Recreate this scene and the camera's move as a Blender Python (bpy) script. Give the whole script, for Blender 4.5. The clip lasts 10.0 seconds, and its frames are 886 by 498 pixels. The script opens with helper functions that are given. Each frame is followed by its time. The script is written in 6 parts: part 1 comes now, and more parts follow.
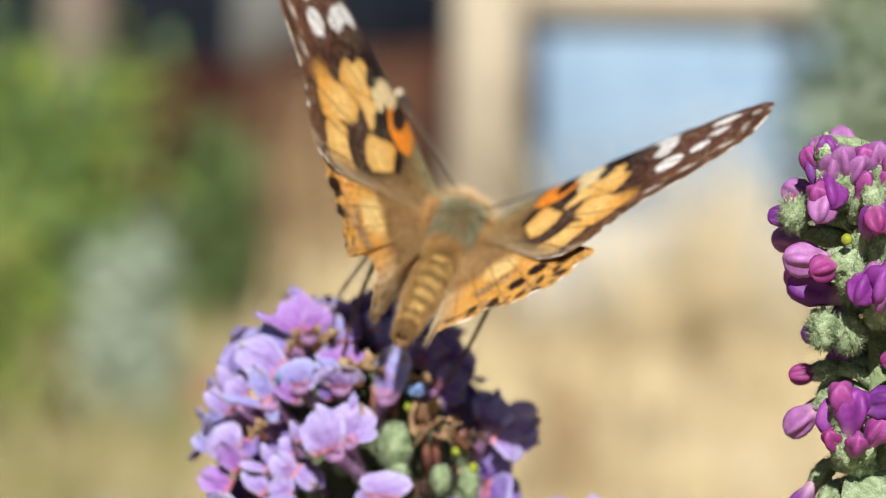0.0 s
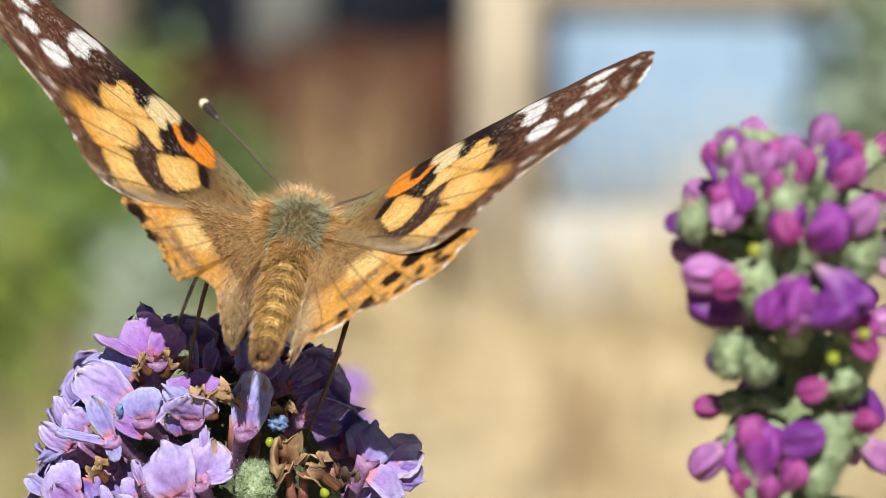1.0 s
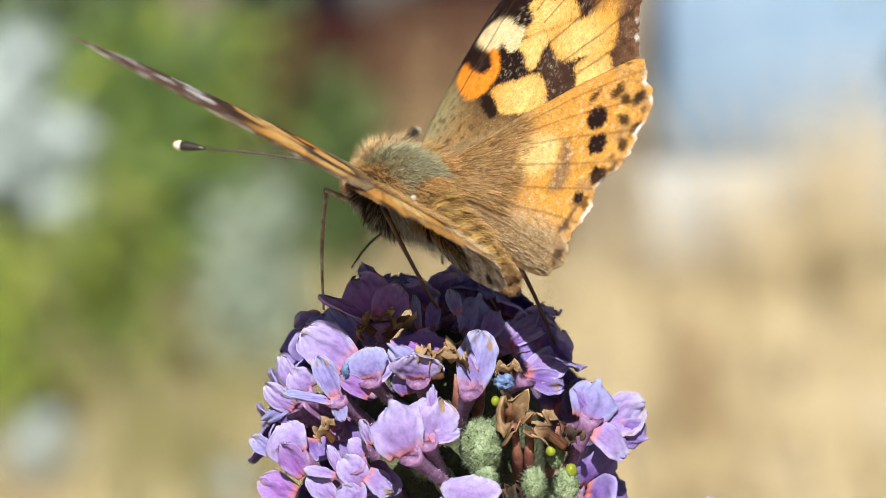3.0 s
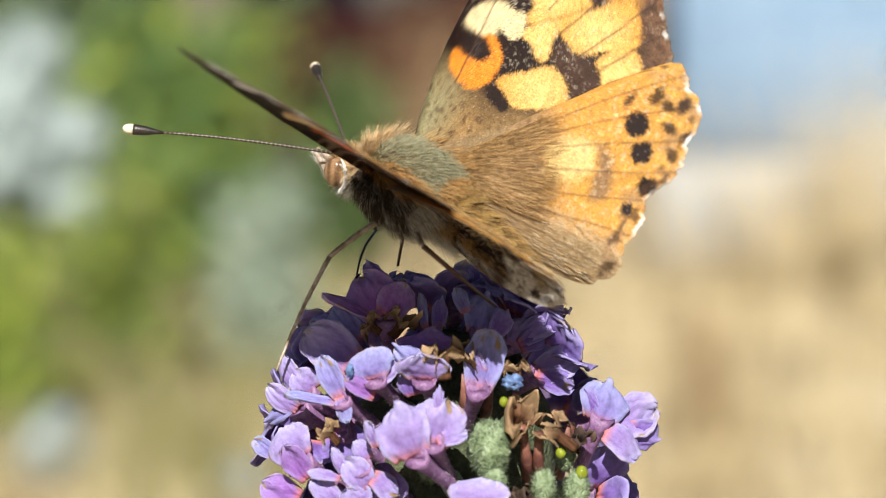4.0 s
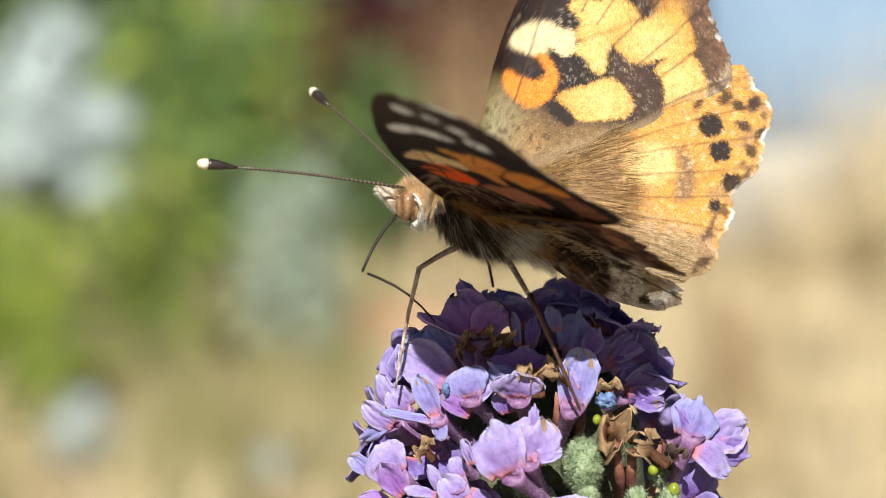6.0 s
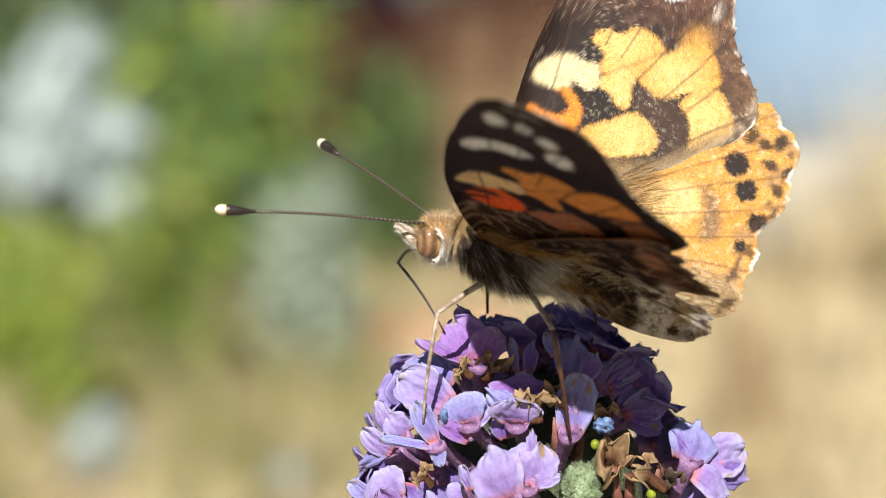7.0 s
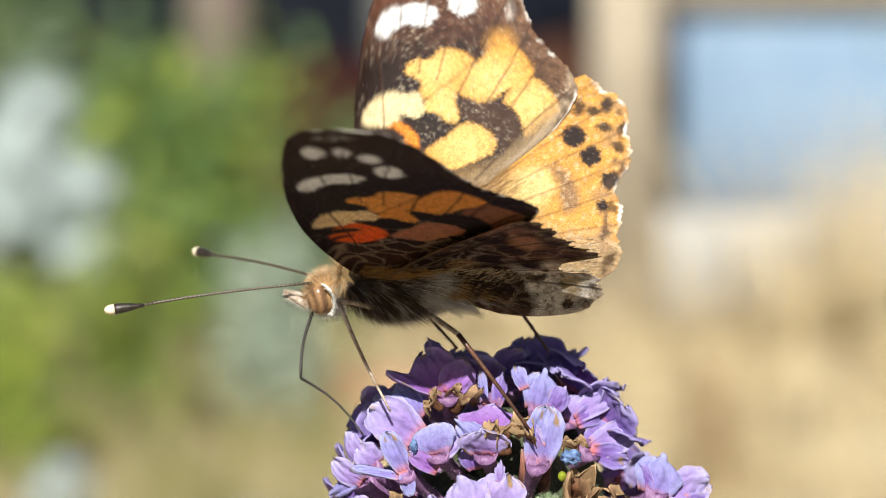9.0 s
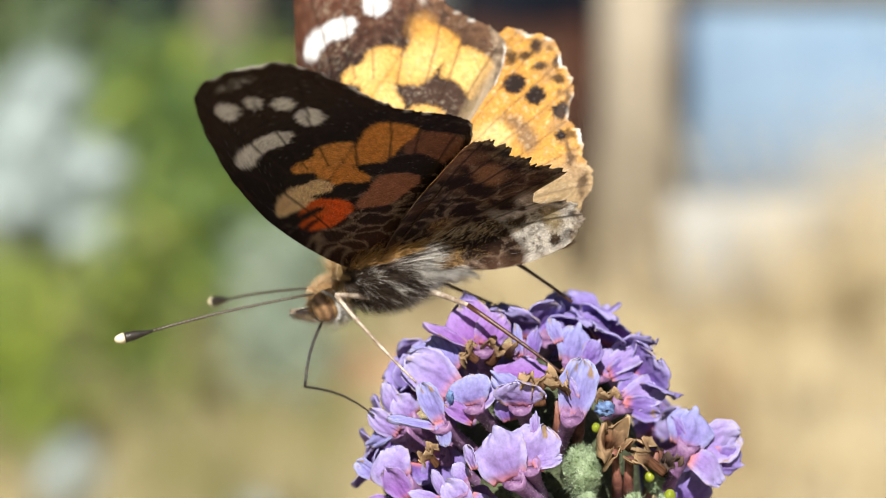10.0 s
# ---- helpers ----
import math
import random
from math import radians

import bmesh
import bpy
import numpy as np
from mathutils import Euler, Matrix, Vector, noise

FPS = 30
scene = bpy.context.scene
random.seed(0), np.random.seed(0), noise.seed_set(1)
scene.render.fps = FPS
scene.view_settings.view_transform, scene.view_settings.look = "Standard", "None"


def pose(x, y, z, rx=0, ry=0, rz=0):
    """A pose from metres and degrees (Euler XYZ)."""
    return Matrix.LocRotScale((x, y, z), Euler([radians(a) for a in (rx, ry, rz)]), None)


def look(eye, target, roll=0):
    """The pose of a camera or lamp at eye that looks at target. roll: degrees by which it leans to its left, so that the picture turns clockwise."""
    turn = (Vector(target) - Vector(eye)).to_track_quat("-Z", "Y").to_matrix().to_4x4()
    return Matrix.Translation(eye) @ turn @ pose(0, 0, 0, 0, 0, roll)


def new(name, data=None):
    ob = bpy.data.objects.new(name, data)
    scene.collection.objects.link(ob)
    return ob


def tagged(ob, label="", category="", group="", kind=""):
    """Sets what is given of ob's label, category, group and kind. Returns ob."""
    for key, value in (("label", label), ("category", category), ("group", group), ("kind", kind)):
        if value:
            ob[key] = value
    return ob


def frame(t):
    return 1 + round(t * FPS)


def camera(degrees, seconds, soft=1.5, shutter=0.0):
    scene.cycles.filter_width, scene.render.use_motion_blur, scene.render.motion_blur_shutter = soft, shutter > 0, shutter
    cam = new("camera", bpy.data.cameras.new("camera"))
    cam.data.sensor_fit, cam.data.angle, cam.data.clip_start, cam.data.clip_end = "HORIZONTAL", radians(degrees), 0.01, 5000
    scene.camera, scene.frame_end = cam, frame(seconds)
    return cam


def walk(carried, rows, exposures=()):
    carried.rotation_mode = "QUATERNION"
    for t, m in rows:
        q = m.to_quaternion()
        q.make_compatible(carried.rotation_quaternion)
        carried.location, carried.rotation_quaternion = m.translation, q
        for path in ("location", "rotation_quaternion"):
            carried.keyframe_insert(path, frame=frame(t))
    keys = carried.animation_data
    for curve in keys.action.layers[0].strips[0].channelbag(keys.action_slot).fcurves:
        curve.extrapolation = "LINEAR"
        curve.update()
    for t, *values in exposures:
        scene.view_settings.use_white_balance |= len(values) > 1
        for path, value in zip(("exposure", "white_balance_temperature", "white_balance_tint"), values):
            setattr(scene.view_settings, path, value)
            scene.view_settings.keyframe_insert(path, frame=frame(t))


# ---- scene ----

LENS = 17
PATH = (  # seconds; metres; yaw, pitch, roll in degrees
    (0.0, -0.00528, -0.25476, 1.04888, -2.705, -7.675, 1.252), (0.1, -0.00374, -0.25104, 1.04946, -2.728, -7.695, 0.666),
    (0.2, -0.00221, -0.24737, 1.04965, -2.737, -7.706, 0.271), (0.4, 0.00076, -0.24036, 1.04813, -2.786, -7.700, 0.504),
    (0.5, 0.00221, -0.23690, 1.04715, -2.873, -7.703, 0.898), (0.6, 0.00362, -0.23343, 1.04652, -2.690, -7.740, 0.271),
    (0.8, 0.00622, -0.22702, 1.04605, -2.458, -7.833, -0.154), (1.0, 0.00824, -0.22238, 1.04628, -2.256, -7.869, 0.803),
    (1.2, 0.00918, -0.22052, 1.04675, -2.055, -7.935, 0.001), (1.4, 0.00786, -0.22016, 1.04703, -1.884, -7.957, 0.084),
    (1.5, 0.00594, -0.22001, 1.04696, -1.770, -8.012, 0.383), (1.6, 0.00293, -0.21958, 1.04666, -1.597, -8.030, 0.038),
    (1.8, 0.00127, -0.21986, 1.04796, -1.089, -8.356, -0.241), (2.0, 0.00362, -0.22253, 1.04842, -0.487, -8.561, 0.007),
    (2.2, 0.00128, -0.22471, 1.04873, -0.435, -8.672, -0.609), (2.4, -0.00014, -0.22564, 1.04886, -0.378, -8.691, -0.264),
    (2.5, -0.00045, -0.22556, 1.04869, -0.349, -8.685, 0.083), (2.6, -0.00074, -0.22508, 1.04825, -0.362, -8.666, 0.124),
    (2.7, -0.00102, -0.22438, 1.04768, -0.339, -8.725, 0.022), (3.8, -0.00070, -0.21625, 1.04553, -0.074, -8.774, 0.024),
    (4.0, -0.00064, -0.21611, 1.04560, -0.041, -8.827, -0.208), (4.2, -0.00095, -0.21602, 1.04584, -0.013, -8.921, -0.377),
    (4.4, -0.00171, -0.21598, 1.04587, -0.000, -8.982, -0.203), (4.5, -0.00213, -0.21595, 1.04578, 0.005, -9.005, -0.046),
    (4.6, -0.00241, -0.21585, 1.04567, 0.014, -8.996, -0.079), (4.8, -0.00271, -0.21564, 1.04561, 0.034, -8.978, -0.129),
    (5.0, -0.00294, -0.21565, 1.04600, 0.053, -8.960, -0.077), (5.2, -0.00349, -0.21603, 1.04702, 0.182, -9.040, -0.233),
    (5.4, -0.00430, -0.21677, 1.04814, 0.307, -9.121, -0.338), (5.5, -0.00478, -0.21722, 1.04854, 0.366, -9.145, -0.347),
    (5.6, -0.00532, -0.21768, 1.04871, 0.353, -9.142, -0.421), (5.7, -0.00588, -0.21815, 1.04877, 0.400, -9.154, -0.540),
    (6.8, -0.00590, -0.22011, 1.04918, 0.594, -8.979, 0.522), (7.0, -0.00444, -0.21979, 1.05021, 0.747, -8.933, -0.824),
    (7.2, -0.00349, -0.21894, 1.05033, 0.707, -8.679, -0.707), (7.4, -0.00301, -0.21810, 1.04995, 0.652, -8.403, -0.273),
    (7.5, -0.00289, -0.21788, 1.04977, 0.621, -8.274, -0.131), (7.6, -0.00284, -0.21790, 1.04970, 0.576, -8.211, -0.138),
    (7.8, -0.00296, -0.21855, 1.04976, 0.475, -8.094, -0.152), (8.0, -0.00346, -0.21989, 1.04991, 0.387, -7.953, 0.033),
    (8.2, -0.00434, -0.22168, 1.04996, 0.292, -7.880, 0.138), (8.4, -0.00517, -0.22336, 1.04990, 0.203, -7.813, -0.101),
    (8.5, -0.00539, -0.22393, 1.04985, 0.155, -7.778, -0.271), (8.6, -0.00539, -0.22420, 1.04978, 0.134, -7.791, -0.035),
    (8.8, -0.00509, -0.22411, 1.04954, 0.088, -7.817, 0.218), (9.0, -0.00496, -0.22373, 1.04905, 0.046, -7.852, -0.092),
    (9.2, -0.00539, -0.22356, 1.04828, 0.019, -7.924, 0.228), (9.4, -0.00569, -0.22372, 1.04786, 0.002, -8.010, -0.092),
    (9.5, -0.00582, -0.22399, 1.04773, -0.008, -8.058, -0.336), (9.6, -0.00600, -0.22445, 1.04759, 0.032, -8.060, 0.045),
    (9.8, -0.00651, -0.22573, 1.04730, 0.107, -8.072, 0.651), (10.0, -0.00718, -0.22728, 1.04699, 0.206, -8.121, 0.253),
)
cam = camera(LENS, 10.0, soft=0.5, shutter=0.12)
cam.data.dof.use_dof = True
cam.data.dof.focus_distance, cam.data.dof.aperture_fstop = 0.227, 31.0
walk(cam, [(t, pose(x, y, z, 90 + pitch, 0, yaw) @ pose(0, 0, 0, 0, 0, roll)) for t, x, y, z, yaw, pitch, roll in PATH])

MM = 0.001

# ---- light ----
sun_way = Vector((-0.06, -0.755, 0.65)).normalized()
world = bpy.data.worlds.new("sky")
scene.world = world
world.use_nodes = True
wn = world.node_tree.nodes
sky = wn.new("ShaderNodeTexSky")
sky.sky_type, sky.sun_disc = "NISHITA", False
sky.sun_elevation = math.asin(sun_way.z)
sky.sun_rotation = math.atan2(sun_way.x, sun_way.y)
wn["Background"].inputs["Strength"].default_value = 0.027
world.node_tree.links.new(sky.outputs[0], wn["Background"].inputs["Color"])
sun = new("sun", bpy.data.lights.new("sun", "SUN"))
sun.data.energy, sun.data.angle, sun.data.color = 5.0, radians(0.53), (1.0, 0.96, 0.88)
sun.matrix_world = look(Vector((0, 0, 3)) + sun_way, (0, 0, 3))
scene.view_settings.exposure = 0.64


# ---- materials ----
def material(name, rough=0.6, metal=0.0):
    m = bpy.data.materials.new(name)
    m.use_nodes = True
    nt = m.node_tree
    b = nt.nodes["Principled BSDF"]
    b.inputs["Roughness"].default_value = rough
    b.inputs["Metallic"].default_value = metal
    return m, nt, b


def noise_node(nt, scale, detail=3.0, rough=0.55, coord="Object"):
    tc = nt.nodes.new("ShaderNodeTexCoord")
    n = nt.nodes.new("ShaderNodeTexNoise")
    n.inputs["Scale"].default_value = scale
    n.inputs["Detail"].default_value = detail
    n.inputs["Roughness"].default_value = rough
    nt.links.new(tc.outputs[coord], n.inputs["Vector"])
    return n


def ramp(nt, source, stops):
    r = nt.nodes.new("ShaderNodeValToRGB")
    e = r.color_ramp.elements
    while len(e) < len(stops):
        e.new(0.5)
    for k, (at, col) in zip(e, stops):
        k.position, k.color = at, (*col, 1)
    nt.links.new(source, r.inputs[0])
    return r.outputs[0]


def mix(nt, kind, a, b, fac):
    n = nt.nodes.new("ShaderNodeMix")
    n.data_type, n.blend_type = "RGBA", kind
    for sock, val in ((n.inputs[0], fac), (n.inputs[6], a), (n.inputs[7], b)):
        if isinstance(val, (int, float)):
            sock.default_value = val
        elif isinstance(val, tuple):
            sock.default_value = (*val, 1)
        else:
            nt.links.new(val, sock)
    return n.outputs[2]


def bump(nt, b, height, strength, distance):
    n = nt.nodes.new("ShaderNodeBump")
    n.inputs["Strength"].default_value, n.inputs["Distance"].default_value = strength, distance
    nt.links.new(height, n.inputs["Height"])
    nt.links.new(n.outputs[0], b.inputs["Normal"])


def speckled(name, stops, scale, rough=0.6, fine=0.0, relief=0.3, depth=0.0001, thin=0.0, by_object=0.0, spec=0.5):
    """Colour from noise at two scales, fine relief, and light through thin tissue."""
    m, nt, b = material(name, rough)
    b.inputs["Specular IOR Level"].default_value = spec
    n1 = noise_node(nt, scale)
    col = ramp(nt, n1.outputs["Fac"], stops)
    n2 = noise_node(nt, fine or scale * 6, 2.0, 0.6)
    shade = ramp(nt, n2.outputs["Fac"], [(0.25, (0.72, 0.72, 0.72)), (0.75, (1.18, 1.18, 1.18))])
    col = mix(nt, "MULTIPLY", col, shade, 1.0)
    if by_object:
        oi = nt.nodes.new("ShaderNodeObjectInfo")
        hue = nt.nodes.new("ShaderNodeHueSaturation")
        mr = nt.nodes.new("ShaderNodeMapRange")
        mr.inputs[3].default_value, mr.inputs[4].default_value = 0.5 - by_object * 0.12, 0.5 + by_object * 0.12
        nt.links.new(oi.outputs["Random"], mr.inputs[0])
        nt.links.new(mr.outputs[0], hue.inputs["Hue"])
        mv = nt.nodes.new("ShaderNodeMapRange")
        mv.inputs[3].default_value, mv.inputs[4].default_value = 1 - by_object, 1 + by_object
        nt.links.new(oi.outputs["Random"], mv.inputs[0])
        nt.links.new(mv.outputs[0], hue.inputs["Value"])
        nt.links.new(col, hue.inputs["Color"])
        col = hue.outputs[0]
    nt.links.new(col, b.inputs["Base Color"])
    bump(nt, b, n2.outputs["Fac"], relief, depth)
    if thin:
        out = nt.nodes["Material Output"]
        tr = nt.nodes.new("ShaderNodeBsdfTranslucent")
        ms = nt.nodes.new("ShaderNodeMixShader")
        ms.inputs[0].default_value = thin
        nt.links.new(col, tr.inputs["Color"])
        nt.links.new(b.outputs[0], ms.inputs[1])
        nt.links.new(tr.outputs[0], ms.inputs[2])
        nt.links.new(ms.outputs[0], out.inputs["Surface"])
    return m


def painted(name, rough, thin, grain, relief, spec=0.5, low=0.7, high=1.22):
    """The colour that each point of the mesh carries (wing scales, hairs, petals), with grain."""
    m, nt, b = material(name, rough)
    b.inputs["Specular IOR Level"].default_value = spec
    at = nt.nodes.new("ShaderNodeAttribute")
    at.attribute_name = "tint"
    n = noise_node(nt, grain, 2.0, 0.7)
    shade = ramp(nt, n.outputs["Fac"], [(0.3, (low, low, low)), (0.7, (high, high, high))])
    col = mix(nt, "MULTIPLY", at.outputs["Color"], shade, 1.0)
    nt.links.new(col, b.inputs["Base Color"])
    if relief:
        bump(nt, b, n.outputs["Fac"], relief, 0.00006)
    if thin:
        out = nt.nodes["Material Output"]
        tr = nt.nodes.new("ShaderNodeBsdfTranslucent")
        ms = nt.nodes.new("ShaderNodeMixShader")
        ms.inputs[0].default_value = thin
        nt.links.new(col, tr.inputs["Color"])
        nt.links.new(b.outputs[0], ms.inputs[1])
        nt.links.new(tr.outputs[0], ms.inputs[2])
        nt.links.new(ms.outputs[0], out.inputs["Surface"])
    return m


M_WING = painted("wing_scales", 0.52, 0.22, 9000, 0.7, 0.2)
M_WING_UNDER = painted("wing_scales_beneath", 0.55, 0.58, 9000, 0.7, 0.2)
M_FUR = painted("fine_hair", 0.6, 0.12, 2500, 0.0, 0.2)
M_PETAL = painted("petal_tissue", 0.65, 0.26, 2600, 0.9, 0.2, 0.84, 1.12)
M_TUBE = speckled("corolla_tube", [(0.3, (0.16, 0.07, 0.19)), (0.7, (0.36, 0.20, 0.38))], 1500, 0.55, 4500, 0.4, 0.0001, 0.1)
M_REDTUBE = speckled("withered_red_tube", [(0.3, (0.12, 0.04, 0.03)), (0.7, (0.32, 0.14, 0.10))], 900, 0.5, 4500, 0.5, 0.0001)
M_SAGE = speckled("felted_sage_green", [(0.3, (0.14, 0.20, 0.09)), (0.7, (0.37, 0.46, 0.29))], 1100, 0.9, 5200, 0.9, 0.0003)
M_BLUEBUD = speckled("blue_withered_bud", [(0.3, (0.03, 0.05, 0.16)), (0.7, (0.18, 0.30, 0.55))], 1600, 0.6, 5000, 0.5, 0.0002)
M_GLAND = speckled("white_gland_hair", [(0.3, (0.55, 0.45, 0.6)), (0.7, (0.8, 0.75, 0.82))], 2000, 0.4)
M_DROP = speckled("green_ovary", [(0.3, (0.17, 0.21, 0.015)), (0.7, (0.27, 0.31, 0.03))], 900, 0.15, 3000, 0.05)
M_STEM = speckled("green_stem", [(0.3, (0.10, 0.14, 0.06)), (0.7, (0.24, 0.29, 0.15))], 400, 0.8, 2600, 0.6, 0.0003)
# near-black green: the shade deep between the florets is put into this colour
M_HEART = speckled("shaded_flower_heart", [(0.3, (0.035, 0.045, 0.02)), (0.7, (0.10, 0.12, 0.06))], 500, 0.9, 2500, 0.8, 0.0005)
M_MAGENTA = painted("bud_tissue", 0.55, 0.10, 1000, 0.8, 0.3)
M_CUTICLE = speckled("dark_brown_cuticle", [(0.3, (0.035, 0.015, 0.009)), (0.7, (0.12, 0.05, 0.028))], 900, 0.35, 5000, 0.4)
M_PALELEG = speckled("pale_scaled_leg", [(0.3, (0.22, 0.15, 0.10)), (0.7, (0.58, 0.50, 0.42))], 1500, 0.5, 6000, 0.4)
M_EYE = painted("banded_eye", 0.18, 0.0, 4000, 0.1)
M_RIM = speckled("white_scales", [(0.3, (0.68, 0.67, 0.64)), (0.7, (0.82, 0.81, 0.79))], 3000, 0.7, 8000, 0.5)
M_BLACK = speckled("black_club", [(0.3, (0.012, 0.010, 0.008)), (0.7, (0.04, 0.03, 0.025))], 2000, 0.4, 6000, 0.3)
M_RINGED, ring_nt, ring_b = material("ringed_antenna", 0.45)
ring_tc = ring_nt.nodes.new("ShaderNodeTexCoord")
ring_w = ring_nt.nodes.new("ShaderNodeTexWave")
ring_w.inputs["Scale"].default_value = 900
ring_nt.links.new(ring_tc.outputs["Object"], ring_w.inputs["Vector"])
ring_nt.links.new(ramp(ring_nt, ring_w.outputs["Fac"], [(0.45, (0.03, 0.022, 0.015)), (1.0, (0.17, 0.14, 0.10))]), ring_b.inputs["Base Color"])
M_CREAM = speckled("cream_tip", [(0.3, (0.72, 0.60, 0.40)), (0.7, (0.86, 0.78, 0.60))], 2000, 0.5, 6000, 0.3)
M_GROUND = speckled("dry_straw_ground", [(0.28, (0.135, 0.10, 0.05)), (0.5, (0.345, 0.275, 0.165)), (0.72, (0.56, 0.475, 0.335))], 3.0, 0.95, 30, 0.5, 0.02, spec=0.10)
M_POST = speckled("weathered_beige_wood", [(0.3, (0.56, 0.48, 0.37)), (0.7, (0.70, 0.62, 0.50))], 8, 0.8, 90, 0.4, 0.002)
M_BROWNWOOD = speckled("brown_stained_wood", [(0.3, (0.030, 0.0125, 0.009)), (0.7, (0.070, 0.031, 0.019))], 5, 0.8, 70, 0.4, 0.003, spec=0.10)
M_REDWOOD = speckled("dark_red_brown_wood", [(0.3, (0.016, 0.005, 0.005)), (0.7, (0.065, 0.017, 0.014))], 5, 0.8, 70, 0.4, 0.003, spec=0.10)
M_NAVY = speckled("dark_blue_grey_paint", [(0.3, (0.016, 0.021, 0.040)), (0.7, (0.040, 0.050, 0.078))], 4, 0.6, 60, 0.2, 0.002, spec=0.15)
M_BLUE = speckled("pale_blue_paint", [(0.3, (0.19, 0.285, 0.41)), (0.7, (0.27, 0.37, 0.49))], 3, 0.5, 60, 0.15, 0.001, spec=0.25)
M_WHITE = speckled("whitewashed_wall", [(0.3, (0.36, 0.375, 0.39)), (0.7, (0.47, 0.48, 0.485))], 4, 0.8, 60, 0.3, 0.002)
M_LEAF = speckled("shrub_leaf", [(0.3, (0.095, 0.165, 0.062)), (0.7, (0.255, 0.365, 0.14))], 14, 0.5, 120, 0.3, 0.001, 0.3, 0.2, spec=0.22)
M_LEAF_YOUNG = speckled("young_shrub_leaf", [(0.3, (0.33, 0.43, 0.06)), (0.7, (0.58, 0.65, 0.16))], 14, 0.5, 120, 0.3, 0.001, 0.35, spec=0.22)
M_LEAF_GREY = speckled("grey_green_leaf", [(0.3, (0.36, 0.44, 0.34)), (0.7, (0.56, 0.64, 0.53))], 14, 0.7, 120, 0.3, 0.001, 0.2, spec=0.15)
M_BLOSSOM = speckled("white_blossom", [(0.3, (0.44, 0.53, 0.52)), (0.7, (0.60, 0.68, 0.67))], 20, 0.6, 150, 0.2, 0.001, 0.2)
M_PLASTER = speckled("pinkish_plaster", [(0.3, (0.34, 0.28, 0.265)), (0.7, (0.44, 0.37, 0.345))], 4, 0.85, 60, 0.3, 0.002)
M_PANE = speckled("grey_window_blind", [(0.3, (0.18, 0.195, 0.22)), (0.7, (0.27, 0.29, 0.31))], 3, 0.4, 60, 0.1, 0.001)
M_BRICK = speckled("terracotta_brick", [(0.3, (0.36, 0.17, 0.10)), (0.7, (0.50, 0.27, 0.17))], 12, 0.9, 90, 0.5, 0.002)
M_STRAW = speckled("straw_stem", [(0.3, (0.46, 0.36, 0.20)), (0.7, (0.70, 0.60, 0.40))], 6, 0.8, 60, 0.3, 0.001, spec=0.15)
M_STALK = speckled("dry_brown_stalk", [(0.3, (0.20, 0.13, 0.07)), (0.7, (0.40, 0.29, 0.16))], 6, 0.8, 60, 0.3, 0.001, spec=0.15)
M_OLIVE = speckled("olive_grass", [(0.3, (0.15, 0.15, 0.055)), (0.7, (0.34, 0.31, 0.14))], 8, 0.8, 60, 0.3, 0.001, spec=0.15)
M_TWIG = speckled("shrub_wood", [(0.3, (0.09, 0.06, 0.035)), (0.7, (0.2, 0.14, 0.09))], 9, 0.9, 90, 0.5, 0.002)


# ---- mesh helpers ----
def mesh_of(name, verts, faces, mat, smooth=True, tint=None):
    me = bpy.data.meshes.new(name)
    me.from_pydata([tuple(v) for v in verts], [], [tuple(f) for f in faces])
    mats = mat if isinstance(mat, (list, tuple)) else [mat]
    for m in mats:
        me.materials.append(m)
    if smooth:
        me.shade_smooth()
    if tint is not None:
        a = me.attributes.new("tint", "FLOAT_COLOR", "POINT")
        a.data.foreach_set("color", np.c_[np.asarray(tint, float), np.ones(len(verts))].astype(np.float32).ravel())
    me.update()
    return me


def piece(name, me, parent=None, m=None, label=""):
    ob = new(name, me)
    if parent:
        ob.parent = parent
    if m is not None:
        ob.matrix_basis = m
    if label:
        ob["label"] = label
    return ob


def thing(name, label, category, m=None, group="", kind=""):
    ob = new(name)
    ob.empty_display_size = 0.005
    if m is not None:
        ob.matrix_basis = m
    return tagged(ob, label, category, group, kind)


def lathe(stations, sides=16):
    """Rings round a bent axis: stations of centre, radius across, radius up. Closed ends."""
    verts, faces = [], []
    cs = [Vector(s[0]) for s in stations]
    for i, (_, ra, rb) in enumerate(stations):
        d = (cs[min(i + 1, len(cs) - 1)] - cs[max(i - 1, 0)]).normalized()
        ref = Vector((0, 0, 1)) if abs(d.z) < 0.9 else Vector((1, 0, 0))
        a = d.cross(ref).normalized()
        b = a.cross(d)
        for k in range(sides):
            w = 2 * math.pi * k / sides
            verts.append(cs[i] + a * (ra * math.cos(w)) + b * (rb * math.sin(w)))
    for i in range(len(stations) - 1):
        for k in range(sides):
            p, q = i * sides + k, i * sides + (k + 1) % sides
            faces.append((p, q, q + sides, p + sides))
    faces.append(tuple(range(sides))[::-1])
    faces.append(tuple(range((len(stations) - 1) * sides, len(stations) * sides)))
    return verts, faces


def joined(*sets):
    verts, faces = [], []
    for v, f in sets:
        n = len(verts)
        verts += list(v)
        faces += [tuple(i + n for i in g) for g in f]
    return verts, faces


